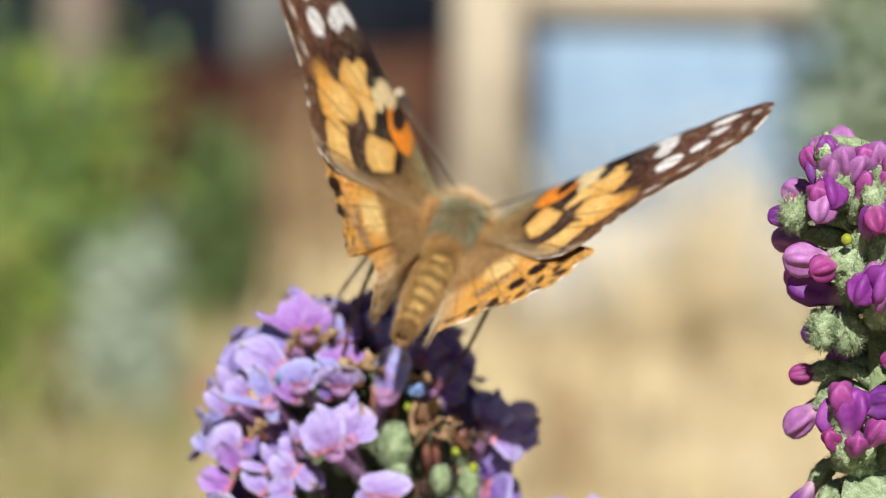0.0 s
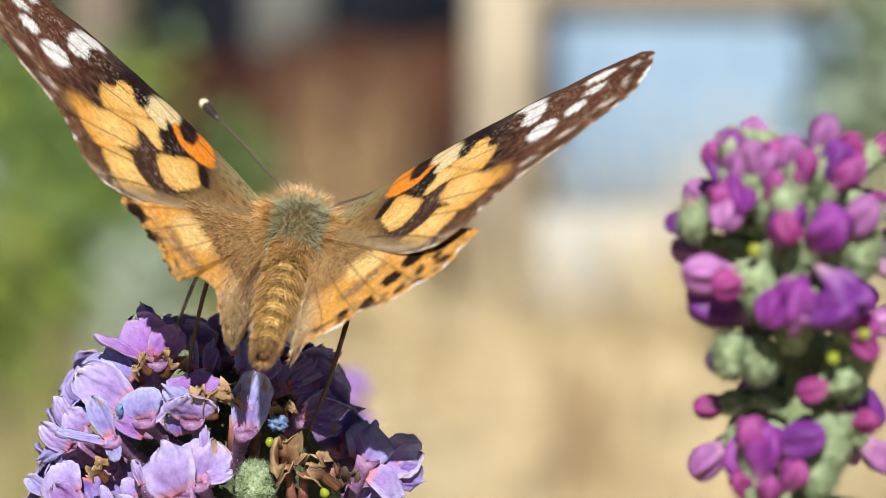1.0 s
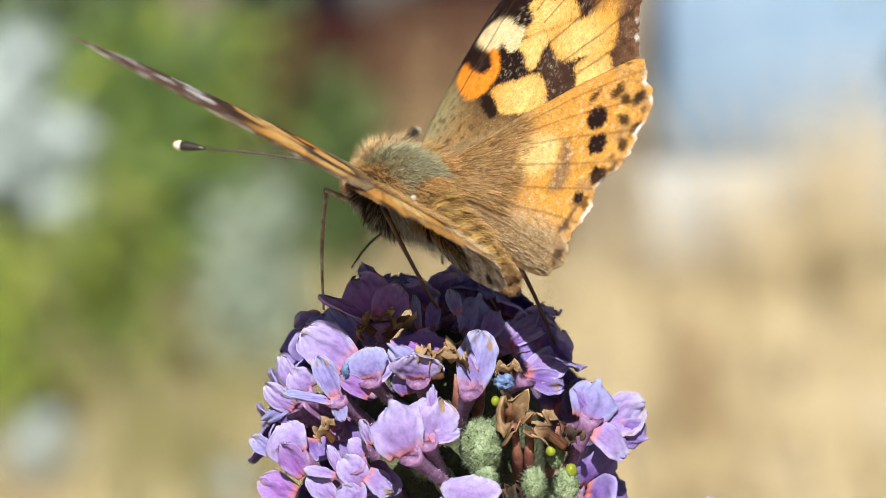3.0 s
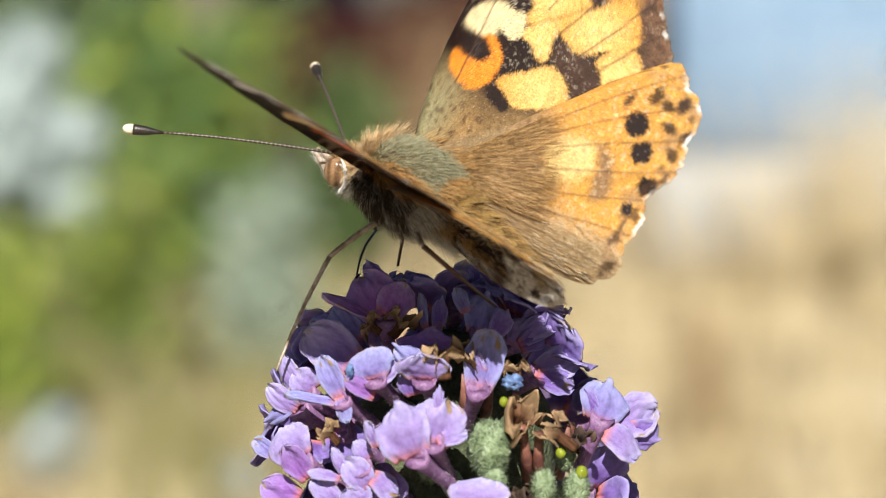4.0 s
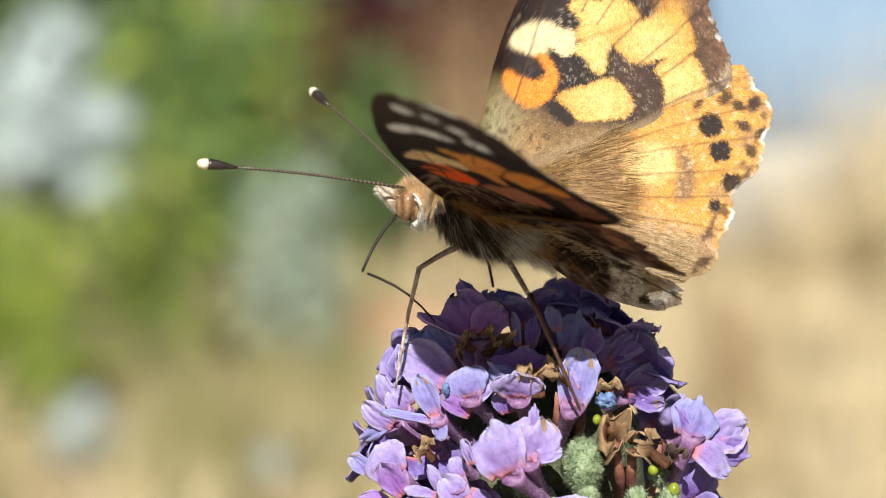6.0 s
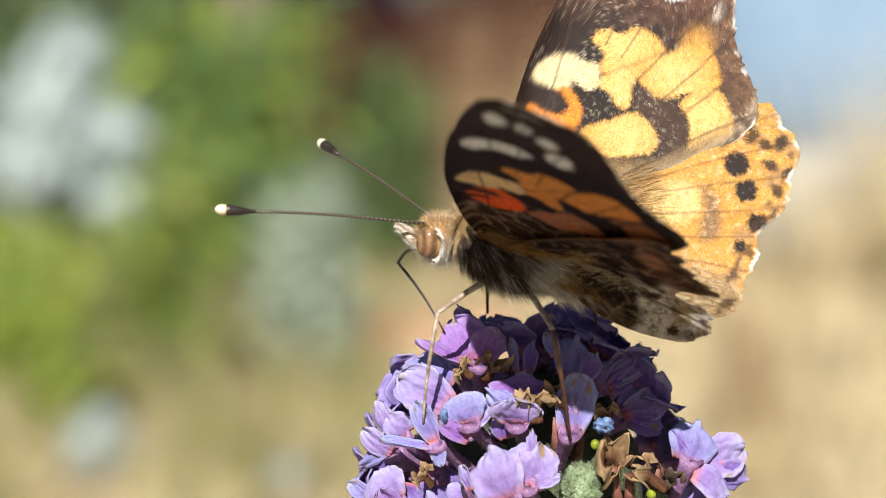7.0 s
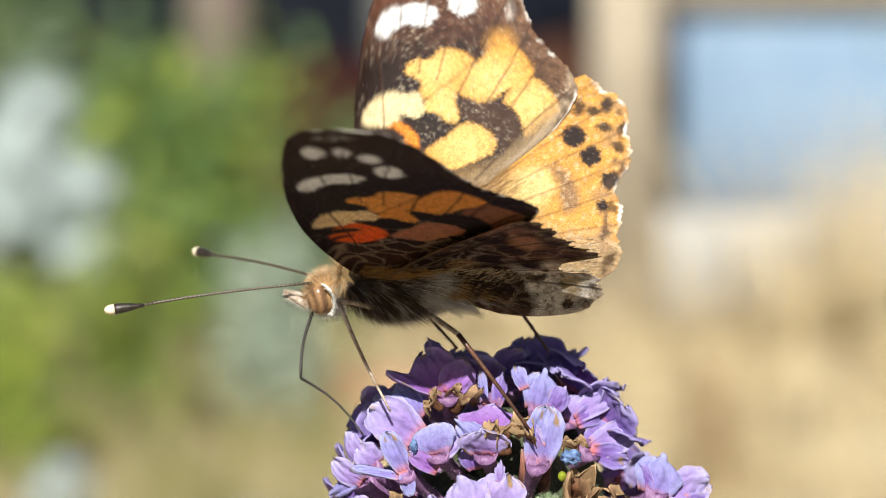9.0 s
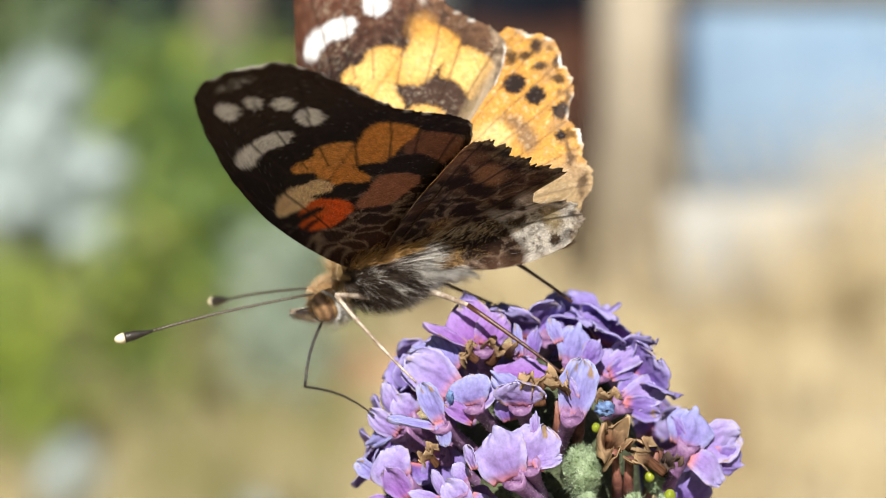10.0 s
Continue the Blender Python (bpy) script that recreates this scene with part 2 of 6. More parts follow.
def box(x0, x1, y0, y1, z0, z1, bevel=0.01):
    bm = bmesh.new()
    bmesh.ops.create_cube(bm, size=1)
    for v in bm.verts:
        v.co = ((x0 + x1) / 2 + v.co.x * (x1 - x0), (y0 + y1) / 2 + v.co.y * (y1 - y0), (z0 + z1) / 2 + v.co.z * (z1 - z0))
    if bevel:
        bmesh.ops.bevel(bm, geom=bm.edges[:], offset=bevel, segments=2, affect="EDGES")
    bm.verts.index_update()
    out = [v.co.copy() for v in bm.verts], [tuple(v.index for v in f.verts) for f in bm.faces]
    bm.free()
    return out


def ball(c, r, rx=1.0, ry=1.0, rz=1.0, seg=14, rings=9, rough=0.0):
    verts, faces = [], []
    c = Vector(c)
    for i in range(rings + 1):
        th = math.pi * i / rings
        for k in range(seg):
            ph = 2 * math.pi * k / seg
            d = Vector((math.sin(th) * math.cos(ph), math.sin(th) * math.sin(ph), math.cos(th)))
            s = r * (1 + rough * noise.noise(d * 3 + c * 900))
            verts.append(c + Vector((d.x * rx, d.y * ry, d.z * rz)) * s)
    for i in range(rings):
        for k in range(seg):
            p, q = i * seg + k, i * seg + (k + 1) % seg
            faces.append((p, p + seg, q + seg, q))
    return verts, faces


def turned_to(d, up=(0, 0, 1)):
    """A turn whose z axis points along d."""
    return Vector(d).normalized().to_track_quat("Z", "Y").to_matrix().to_4x4()


# ---- ground and what stands behind the flowers ----
def ground():
    n = 60
    verts, faces = [], []
    for i in range(n + 1):
        for k in range(n + 1):
            x = -60 + 120 * i / n
            y = -20 + 140 * (k / n) ** 1.6
            verts.append((x, y, 0.03 * noise.noise(Vector((x * 0.8, y * 0.8, 0)))))
    for i in range(n):
        for k in range(n):
            a = i * (n + 1) + k
            faces.append((a, a + n + 1, a + n + 2, a + 1))
    ob = new("ground", mesh_of("ground", verts, faces, M_GROUND))
    tagged(ob, "dry straw-coloured garden ground in full sun", "ground", kind="structure")


def straw_tufts():
    rng = random.Random(4)
    verts, faces = [], []
    for n in range(6500):
        x, y = (rng.uniform(-2.2, 2.2), rng.uniform(1.2, 6.0)) if n < 2200 else (rng.uniform(-0.8, 1.1), rng.uniform(2.6, 6.0))
        if n >= 2200 and noise.noise(Vector((x * 7, y * 2.5, 3))) < 0.12:
            continue
        h, lean = rng.uniform(0.05, 0.20), rng.uniform(0, 6.28)
        w = rng.uniform(0.002, 0.006)
        a = Vector((math.cos(lean), math.sin(lean), 0))
        s = Vector((-a.y, a.x, 0)) * w
        b = Vector((x, y, -0.01))
        t = b + a * h * rng.uniform(0.1, 0.9) + Vector((0, 0, h))
        n = len(verts)
        verts += [b - s, b + s, b + a * w * 2, t]
        faces += [(n, n + 1, n + 3), (n + 1, n + 2, n + 3), (n + 2, n, n + 3)]
    ob = new("dry_grass", mesh_of("dry_grass", verts, faces, M_STRAW, False))
    tagged(ob, "tufts of dry straw-coloured grass on the ground", "dry grass", kind="stuff")


def shrub(name, label, at, width, height, mats, count, leaf, seed, low=0.05):
    """Stems from the ground and a crown of many small folded leaves, uneven, with gaps."""
    rng = random.Random(seed)
    base = thing(name, label, "shrub", pose(*at))
    stems, tips = [], []
    for _ in range(9):
        a, r = rng.uniform(0, 6.28), rng.uniform(0.3, 1.0) * width * 0.42
        end = Vector((math.cos(a) * r, math.sin(a) * r * 0.7, height * rng.uniform(0.55, 0.95)))
        mid = end * 0.5 + Vector((rng.uniform(-0.05, 0.05), rng.uniform(-0.05, 0.05), 0.04)) * height
        stems.append(lathe([((0, 0, -0.02), 0.012, 0.012), (mid * 0.5, 0.010, 0.010), (mid, 0.008, 0.008), (end, 0.003, 0.003)], 7))
        tips += [mid * 0.8, mid, end * 0.75, end]
    piece("stem", mesh_of("stem", *joined(*stems), M_TWIG), base)
    for mat, share in mats:
        verts, faces = [], []
        for _ in range(int(count * share)):
            c = rng.choice(tips)
            p = c + Vector((rng.gauss(0, 0.16) * width, rng.gauss(0, 0.13) * width, rng.gauss(0, 0.11) * height))
            p.z = max(low, p.z)
            d = Vector((rng.uniform(-1, 1), rng.uniform(-1, 1), rng.uniform(-0.3, 0.9))).normalized()
            s = d.cross(Vector((rng.uniform(-1, 1), rng.uniform(-1, 1), 1))).normalized()
            nrm = s.cross(d)
            ln = leaf * rng.uniform(0.6, 1.3)
            n = len(verts)
            verts += [p, p + d * ln * 0.5 + s * ln * 0.24 + nrm * ln * 0.06, p + d * ln, p + d * ln * 0.5 - s * ln * 0.24 + nrm * ln * 0.06, p + d * ln * 0.5]
            faces += [(n, n + 1, n + 4), (n + 1, n + 2, n + 4), (n + 2, n + 3, n + 4), (n + 3, n, n + 4)]
        ob = piece("crown", mesh_of("crown", verts, faces, mat, False), base)
        ob["kind"] = "stuff"
    return base


def blossom_cluster(at, size, seed):
    """A loose head of small white flowers on its stalk."""
    rng = random.Random(seed)
    head = thing("white_blossom", "cluster of small white flowers on a tall stalk", "flower", pose(*at), "white blossom heads")
    foot = Vector((0.02, 0.03, -at[2]))
    piece("stalk", mesh_of("stalk", *lathe([(foot, 0.006, 0.006), (foot * 0.5 + Vector((0.02, 0, 0)), 0.005, 0.005), ((0, 0, 0), 0.004, 0.004)], 7), M_STEM), head)
    verts, faces = [], []
    for _ in range(230):
        d = Vector((rng.gauss(0, 1), rng.gauss(0, 1), rng.gauss(0, 1))).normalized()
        p = d * size * rng.uniform(0.25, 1.0)
        a = d.cross(Vector((rng.uniform(-1, 1), rng.uniform(-1, 1), rng.uniform(-1, 1)))).normalized()
        b = a.cross(d)
        r = size * rng.uniform(0.16, 0.26)
        n = len(verts)
        verts.append(p)
        for k in range(10):
            w = k * math.pi / 5
            q = r * (1.0 if k % 2 == 0 else 0.5)
            verts.append(p + (a * math.cos(w) + b * math.sin(w)) * q + d * r * 0.25)
        faces += [(n, n + 1 + k, n + 1 + (k + 1) % 10) for k in range(10)]
    piece("flower_head", mesh_of("flower_head", verts, faces, M_BLOSSOM, False), head)


def backdrop():
    y = 6.3
    fence = thing("timber_screen", "low dark red and brown boarded timber screen", "fence", pose(0, y, 0))
    for x0, x1, z1, mat in ((-0.40, -0.315, 0.56, M_REDWOOD), (-0.31, -0.22, 0.58, M_REDWOOD), (-0.215, -0.115, 0.57, M_REDWOOD), (-0.11, 0.0, 0.60, M_BROWNWOOD), (0.005, 0.10, 0.62, M_BROWNWOOD), (0.105, 0.21, 0.61, M_BROWNWOOD), (0.215, 0.30, 0.62, M_BROWNWOOD)):
        piece("board", mesh_of("board", *box(x0, x1, 0, 0.03, 0, z1, 0.004), mat), fence)
    piece("rail", mesh_of("rail", *box(-0.40, 0.30, 0.032, 0.08, 0.40, 0.50, 0.005), M_BROWNWOOD), fence)
    post = thing("wooden_post", "thick weathered beige timber post", "post", pose(0.385, y - 0.1, 0))
    piece("shaft", mesh_of("shaft", *box(-0.075, 0.075, -0.075, 0.075, -0.05, 2.3, 0.012), M_POST), post)
    piece("cap", mesh_of("cap", *box(-0.095, 0.095, -0.095, 0.095, 2.302, 2.34, 0.01), M_POST), post)
    rng = random.Random(17)
    clump = thing("dried_plant", "clump of tall dry brown stalks before the screen", "dry plant", pose(0.03, 6.05, 0))
    for _ in range(110):
        px, py, h = rng.gauss(0, 0.08), rng.gauss(0, 0.04), rng.uniform(0.2, 0.62)
        lean = Vector((rng.gauss(0, 0.07), rng.gauss(0, 0.05), 1)) * h
        b = Vector((px, py, -0.01))
        piece("stalk", mesh_of("stalk", *lathe([(b, 0.003, 0.003), (b + lean * 0.5 + Vector((0.01, 0, 0)), 0.0026, 0.0026), (b + lean, 0.001, 0.001)], 5), M_STALK), clump)
    low = thing("dried_plant", "low tan tuft of dry grass before the screen", "dry plant", pose(0.06, 5.9, 0))
    for _ in range(110):
        px, py, h = rng.gauss(0, 0.13), rng.gauss(0, 0.05), rng.uniform(0.06, 0.30)
        lean = Vector((rng.gauss(0, 0.15), rng.gauss(0, 0.08), 1)) * h
        b = Vector((px, py, -0.01))
        piece("stalk", mesh_of("stalk", *lathe([(b, 0.004, 0.004), (b + lean * 0.5 + Vector((0.01, 0, 0)), 0.0035, 0.0035), (b + lean, 0.001, 0.001)], 5), M_STRAW), low)
    side = thing("dried_plant", "loose tan dry grasses before the low wall", "dry plant", pose(0.85, 6.0, 0))
    for n in range(158):
        px, py, h = rng.gauss(0, 0.30) if n < 120 else rng.gauss(0.02, 0.05), rng.gauss(0, 0.08), rng.uniform(0.08, 0.36) if n < 120 else rng.uniform(0.2, 0.56)
        lean = Vector((rng.gauss(0, 0.2 if n < 120 else 0.1), rng.gauss(0, 0.1), 1)) * h
        b = Vector((px, py, -0.01))
        piece("stalk", mesh_of("stalk", *lathe([(b, 0.004, 0.004), (b + lean * 0.5 + Vector((0.01, 0, 0)), 0.0035, 0.0035), (b + lean, 0.001, 0.001)], 5), M_STRAW), side)
    wall = new("wall_low", mesh_of("wall_low", *box(0.465, 9.0, y - 0.02, y + 0.2, -0.1, 0.22, 0.01), M_WHITE))
    tagged(wall, "low whitewashed garden wall", "wall", kind="structure")
    shed = thing("garden_shed", "pale blue painted garden shed wall with white trim", "shed", pose(0.5, y + 0.25, 0))
    piece("wall", mesh_of("wall", *box(0.04, 2.6, 0, 1.8, 0, 0.66, 0.01), M_BLUE), shed)
    piece("trim", mesh_of("trim", *box(0.0, 2.66, -0.04, 1.84, 0.664, 0.86, 0.01), M_POST), shed, None, "white trim board")
    piece("roof", mesh_of("roof", *box(-0.1, 2.76, -0.05, 1.94, 0.864, 0.92, 0.01), M_NAVY), shed)
    piece("corner_board", mesh_of("corner_board", *box(-0.03, 0.036, -0.03, 0.03, 0.42, 0.66, 0.005), M_NAVY), shed)
    house = thing("house", "dark blue-grey house wall far behind the garden", "house", pose(-3.0, 9.5, 0))
    piece("wall", mesh_of("wall", *box(-5, 4.4, 0, 4, 0, 3.2, 0.02), M_NAVY), house)
    piece("roof", mesh_of("roof", *box(-5.3, 4.7, -0.1, 4.4, 3.204, 3.5, 0.02), M_REDWOOD), house)
    piece("pillar", mesh_of("pillar", *box(2.16, 2.35, -0.16, -0.002, 0, 3.2, 0.01), M_PLASTER), house, None, "pinkish plaster pillar")
    piece("pillar", mesh_of("pillar", *box(1.42, 1.56, -0.16, -0.002, 0, 3.2, 0.01), M_PLASTER), house, None, "pinkish plaster pillar")
    window = piece("window", mesh_of("window", *box(2.72, 3.02, -0.05, -0.002, 0.30, 1.5, 0.008), M_NAVY), house, None, "narrow window with a closed grey blind")
    piece("pane", mesh_of("pane", *box(2.75, 2.99, -0.056, -0.052, 0.33, 1.47, 0), M_PANE), window)
    for n, x in enumerate((-0.34, -0.225, -0.11, 0.005)):
        brick = thing("edging_brick", "worn terracotta edging brick half sunk in the straw", "brick", pose(x, 5.25 + 0.01 * (n % 2), 0.012, 0, 3 * (n % 2), 4 - 5 * (n % 3)), "bricks edging the bed")
        piece("block", mesh_of("block", *box(-0.055, 0.055, -0.05, 0.05, -0.03, 0.05, 0.006), M_BRICK), brick)
    shrub("leafy_shrub", "green leafy garden shrub in full sun", (-0.52, 5.6, 0), 0.36, 0.58, ((M_LEAF, 0.72), (M_LEAF_YOUNG, 0.28)), 5200, 0.05, 11)
    shrub("leafy_shrub", "tall green leafy garden shrub", (-1.05, 6.3, 0), 0.7, 0.72, ((M_LEAF, 0.9), (M_LEAF_GREY, 0.1)), 6000, 0.06, 12)
    shrub("leafy_shrub", "yellow-green shrub with young leaves", (-0.54, 4.75, 0), 0.19, 0.44, ((M_LEAF, 0.45), (M_LEAF_YOUNG, 0.55)), 1100, 0.035, 13)
    shrub("leafy_shrub", "low vivid green shrub with young leaves", (-0.72, 4.4, 0), 0.22, 0.34, ((M_LEAF, 0.25), (M_LEAF_YOUNG, 0.75)), 2000, 0.035, 18)
    shrub("leafy_shrub", "small dark green shrub", (-0.20, 5.8, 0), 0.2, 0.46, ((M_LEAF, 1.0),), 2400, 0.035, 16)
    shrub("grey_shrub", "small grey-green leaved shrub", (-0.31, 4.9, 0), 0.15, 0.36, ((M_LEAF_GREY, 1.0),), 1200, 0.04, 14)
    shrub("leafy_shrub", "pale green garden shrub beside the shed", (1.25, 6.2, 0), 0.5, 1.3, ((M_LEAF_GREY, 0.6), (M_LEAF, 0.4)), 3000, 0.05, 15)
    for at, size, seed in (((-0.77, 5.0, 0.50), 0.115, 1), ((-0.73, 5.05, 0.58), 0.075, 2), ((-0.79, 5.0, 0.39), 0.11, 3), ((-0.66, 5.0, 0.43), 0.085, 4), ((-0.645, 5.0, 0.32), 0.08, 5), ((-0.595, 4.2, 0.06), 0.062, 6), ((-0.30, 4.1, 0.03), 0.035, 7)):
        blossom_cluster(at, size, seed)
    veil = thing("dried_plant", "sparse tall pale dry stems before the shed", "dry plant", pose(0.98, 5.95, 0))
    for _ in range(70):
        px, py, h = rng.uniform(-0.44, 0.45), rng.gauss(0, 0.06), rng.uniform(0.14, 0.46)
        lean = Vector((rng.gauss(0, 0.16), rng.gauss(0, 0.1), 1)) * h
        b = Vector((px, py, -0.01))
        piece("stalk", mesh_of("stalk", *lathe([(b, 0.004, 0.004), (b + lean * 0.5 + Vector((0.01, 0, 0)), 0.0045, 0.0045), (b + lean, 0.002, 0.002)], 5), M_STRAW), veil)
    streak = thing("dried_plant", "thin tuft of brown dry stems in the straw", "dry plant", pose(0.43, 4.5, 0))
    for _ in range(60):
        px, py, h = rng.gauss(0, 0.028), rng.gauss(0, 0.03), rng.uniform(0.06, 0.24)
        lean = Vector((rng.gauss(0, 0.08), rng.gauss(0, 0.06), 1)) * h
        b = Vector((px, py, -0.01))
        piece("stalk", mesh_of("stalk", *lathe([(b, 0.003, 0.003), (b + lean * 0.5 + Vector((0.005, 0, 0)), 0.0026, 0.0026), (b + lean, 0.001, 0.001)], 5), M_STALK), streak)
    rng = random.Random(9)
    verts, faces = [], []
    for _ in range(1900):
        x, y = rng.gauss(-0.55, 0.26), rng.uniform(3.7, 5.7)
        if noise.noise(Vector((x * 6, y * 2, 8))) < -0.08:
            continue
        h, a, w = rng.uniform(0.05, 0.22), rng.uniform(0, 6.28), rng.uniform(0.003, 0.006)
        d = Vector((math.cos(a), math.sin(a), 0))
        q = Vector((-d.y, d.x, 0)) * w
        p = Vector((x, y, -0.01))
        n = len(verts)
        verts += [p - q, p + q, p + d * w * 2, p + d * h * rng.uniform(0.1, 0.7) + Vector((0, 0, h))]
        faces += [(n, n + 1, n + 3), (n + 1, n + 2, n + 3), (n + 2, n, n + 3)]
    tagged(new("green_grass", mesh_of("green_grass", verts, faces, M_OLIVE, False)), "patches of low olive-green grass among the straw", "grass", kind="stuff")


# ---- flowers ----
LILACS = (
    ((0.32, 0.22, 0.54), (0.45, 0.41, 0.71)),   # pale lavender
    ((0.21, 0.12, 0.43), (0.32, 0.27, 0.59)),   # violet
    ((0.30, 0.13, 0.46), (0.39, 0.26, 0.60)),   # magenta violet
    ((0.25, 0.21, 0.52), (0.37, 0.39, 0.71)),   # bluish lilac
)


def petal_mesh(seed, colours, length=3.5, half=2.0, opening=(25, 95), cup=0.25, ruffle=0.3, dry_edge=0.0, glow=1.0, base=0.42, crease=1.0):
    """A rounded lobe that bends outward from the throat, with a waved rim; two skins closed at the rim."""
    rng = random.Random(seed)
    ns, nw = 16, 21
    ph, sway = rng.uniform(0, 6), rng.uniform(-0.25, 0.25)
    top, tint = [], []
    r, z = 0.72, 0.0
    centre = []
    for i in range(ns + 1):
        s = i / ns
        a = radians(opening[0] + (opening[1] - opening[0]) * s ** 0.8)
        centre.append((r, z, a))
        r += math.sin(a) * length / ns
        z += math.cos(a) * length / ns
    pale, rim = np.array(colours[0]), np.array(colours[1])
    for i, (r, z, a) in enumerate(centre):
        s = i / ns
        wide = half * (base + (1 - base) * math.sin(min(1.0, s * 1.45) * math.pi / 2)) * math.sqrt(max(0.0, 1 - max(0.0, (s - 0.45) / 0.56) ** 2.4))
        for k in range(nw):
            w = k / (nw - 1) * 2 - 1
            wave = ruffle * s * s * (math.sin(w * 4.2 + ph) * 0.5 + 0.9 * noise.noise(Vector((w * 1.7 + seed, s * 2.2, ph))))
            lift = cup * w * w * s * half + wave
            n = Vector((-math.cos(a), 0, math.sin(a)))
            lift += 0.17 * noise.noise(Vector((w * 4.2, s * 4.2, seed * 2.1))) + 0.24 * s ** 3 * abs(w) ** 0.5 * noise.noise(Vector((w * 6 + s * 3, s * 5, seed + 3.0)))
            lift = lift * crease + 0.06 * noise.noise(Vector((w * 11, s * 13, seed * 1.7)))
            lift += (crease - 1) * 0.5 * noise.noise(Vector((w * 2.1 + seed, s * 1.6, seed * 0.9)))
            edge = 0.15 * crease * half * noise.noise(Vector((w * 4, s * 6, seed * 1.3))) + 0.07 * noise.noise(Vector((w * 11, s * 13, seed)))
            p = Vector((r, w * wide + sway * s * s * half + edge * s, z)) + n * lift
            top.append((p, n))
            f = min(1, max(0, (max(abs(w) * 0.9, s) - 0.35) / 0.6)) ** 1.2
            c = pale * (1 - f) + rim * f
            c = c * (1 + 0.10 * noise.noise(Vector((w * 9, s * 2, seed * 3.1))) + 0.12 * noise.noise(Vector((w * 3, s * 3, seed * 0.7))))
            if s > 0.93 or abs(w) > 0.93:
                c = c * 0.8 + np.array((0.56, 0.54, 0.76)) * 0.25
                if noise.noise(Vector((w * 2.2, s * 2.7, seed + 21.0))) > 0.22:
                    c = c * 0.35 + np.array((0.44, 0.35, 0.28)) * 0.65
            if s < 0.22:
                g = (1 - s / 0.22) * glow
                c = c * (1 - g) + np.array((0.66, 0.20, 0.10)) * g
            if dry_edge and f > 0.55 and noise.noise(Vector((w * 2.5, s * 3, seed + 9.1))) > 0.42 - dry_edge:
                c = np.array((0.36, 0.24, 0.14))
            tint.append(c)
    m = len(top)
    verts = [p * MM for p, n in top] + [(p - n * 0.12) * MM for p, n in top]
    tint = tint + [c * 0.97 for c in tint]
    faces = []
    for i in range(ns):
        for k in range(nw - 1):
            a = i * nw + k
            faces.append((a, a + nw, a + nw + 1, a + 1))
            faces.append((m + a, m + a + 1, m + a + nw + 1, m + a + nw))
    rimloop = [k for k in range(nw)] + [i * nw + nw - 1 for i in range(1, ns + 1)] + [ns * nw + k for k in range(nw - 2, -1, -1)] + [i * nw for i in range(ns - 1, 0, -1)]
    for a, b in zip(rimloop, rimloop[1:] + rimloop[:1]):
        faces.append((a, b, m + b, m + a))
    return mesh_of("petal", verts, faces, M_PETAL, True, tint)


PETALS = []
for kind, cols in enumerate(LILACS):
    PETALS.append([petal_mesh(10 * kind + j, cols, 3.0 + 0.25 * (j % 3), 2.25 + 0.15 * (j % 2), ((20, 78), (26, 100), (30, 122), (16, 62), (28, 108))[j], (0.10, -0.06, -0.16, 0.2, -0.1)[j], (0.22, 0.2, 0.26, 0.3, 0.34)[j], (0.0, 0.0, 0.0, 0.0, 0.06)[j]) for j in range(5)])
TUBE_ME = mesh_of("floret", *lathe([((0, 0, -8.5 * MM), 0.5 * MM, 0.5 * MM), ((0.1 * MM, 0, -6 * MM), 0.5 * MM, 0.5 * MM), ((0, 0, -3 * MM), 0.52 * MM, 0.52 * MM), ((0, 0, -1 * MM), 0.7 * MM, 0.7 * MM), ((0, 0, 0.1 * MM), 0.98 * MM, 0.98 * MM), ((0, 0, -0.5 * MM), 0.5 * MM, 0.5 * MM)], 12), M_TUBE)
tube_hair = random.Random(77)
tube_verts, tube_faces = [], []
for _ in range(260):
    a, z = tube_hair.uniform(0, 6.28), tube_hair.uniform(-6.0, -0.2)
    d = Vector((math.cos(a), math.sin(a), 0))
    p, q = d * 0.52 + Vector((0, 0, z)), Vector((-d.y, d.x, 0)) * 0.02
    t = p + d * 0.13 + Vector((tube_hair.uniform(-0.08, 0.08), tube_hair.uniform(-0.08, 0.08), tube_hair.uniform(-0.1, 0.1)))
    n = len(tube_verts)
    tube_verts += [(p - q) * MM, (p + q) * MM, (p + Vector((0, 0, 0.03))) * MM, t * MM]
    tube_faces += [(n, n + 1, n + 3), (n + 1, n + 2, n + 3), (n + 2, n, n + 3)]
TUBE_HAIR_ME = mesh_of("glands", tube_verts, tube_faces, M_GLAND)
CALYX_ME = mesh_of("calyx", *lathe([((0, 0, -9.5 * MM), 0.3 * MM, 0.3 * MM), ((0, 0, -8.6 * MM), 0.8 * MM, 0.8 * MM), ((0, 0, -7.2 * MM), 0.95 * MM, 0.9 * MM), ((0, 0, -6.1 * MM), 0.8 * MM, 0.85 * MM), ((0, 0, -6.3 * MM), 0.66 * MM, 0.66 * MM)], 10), M_SAGE)


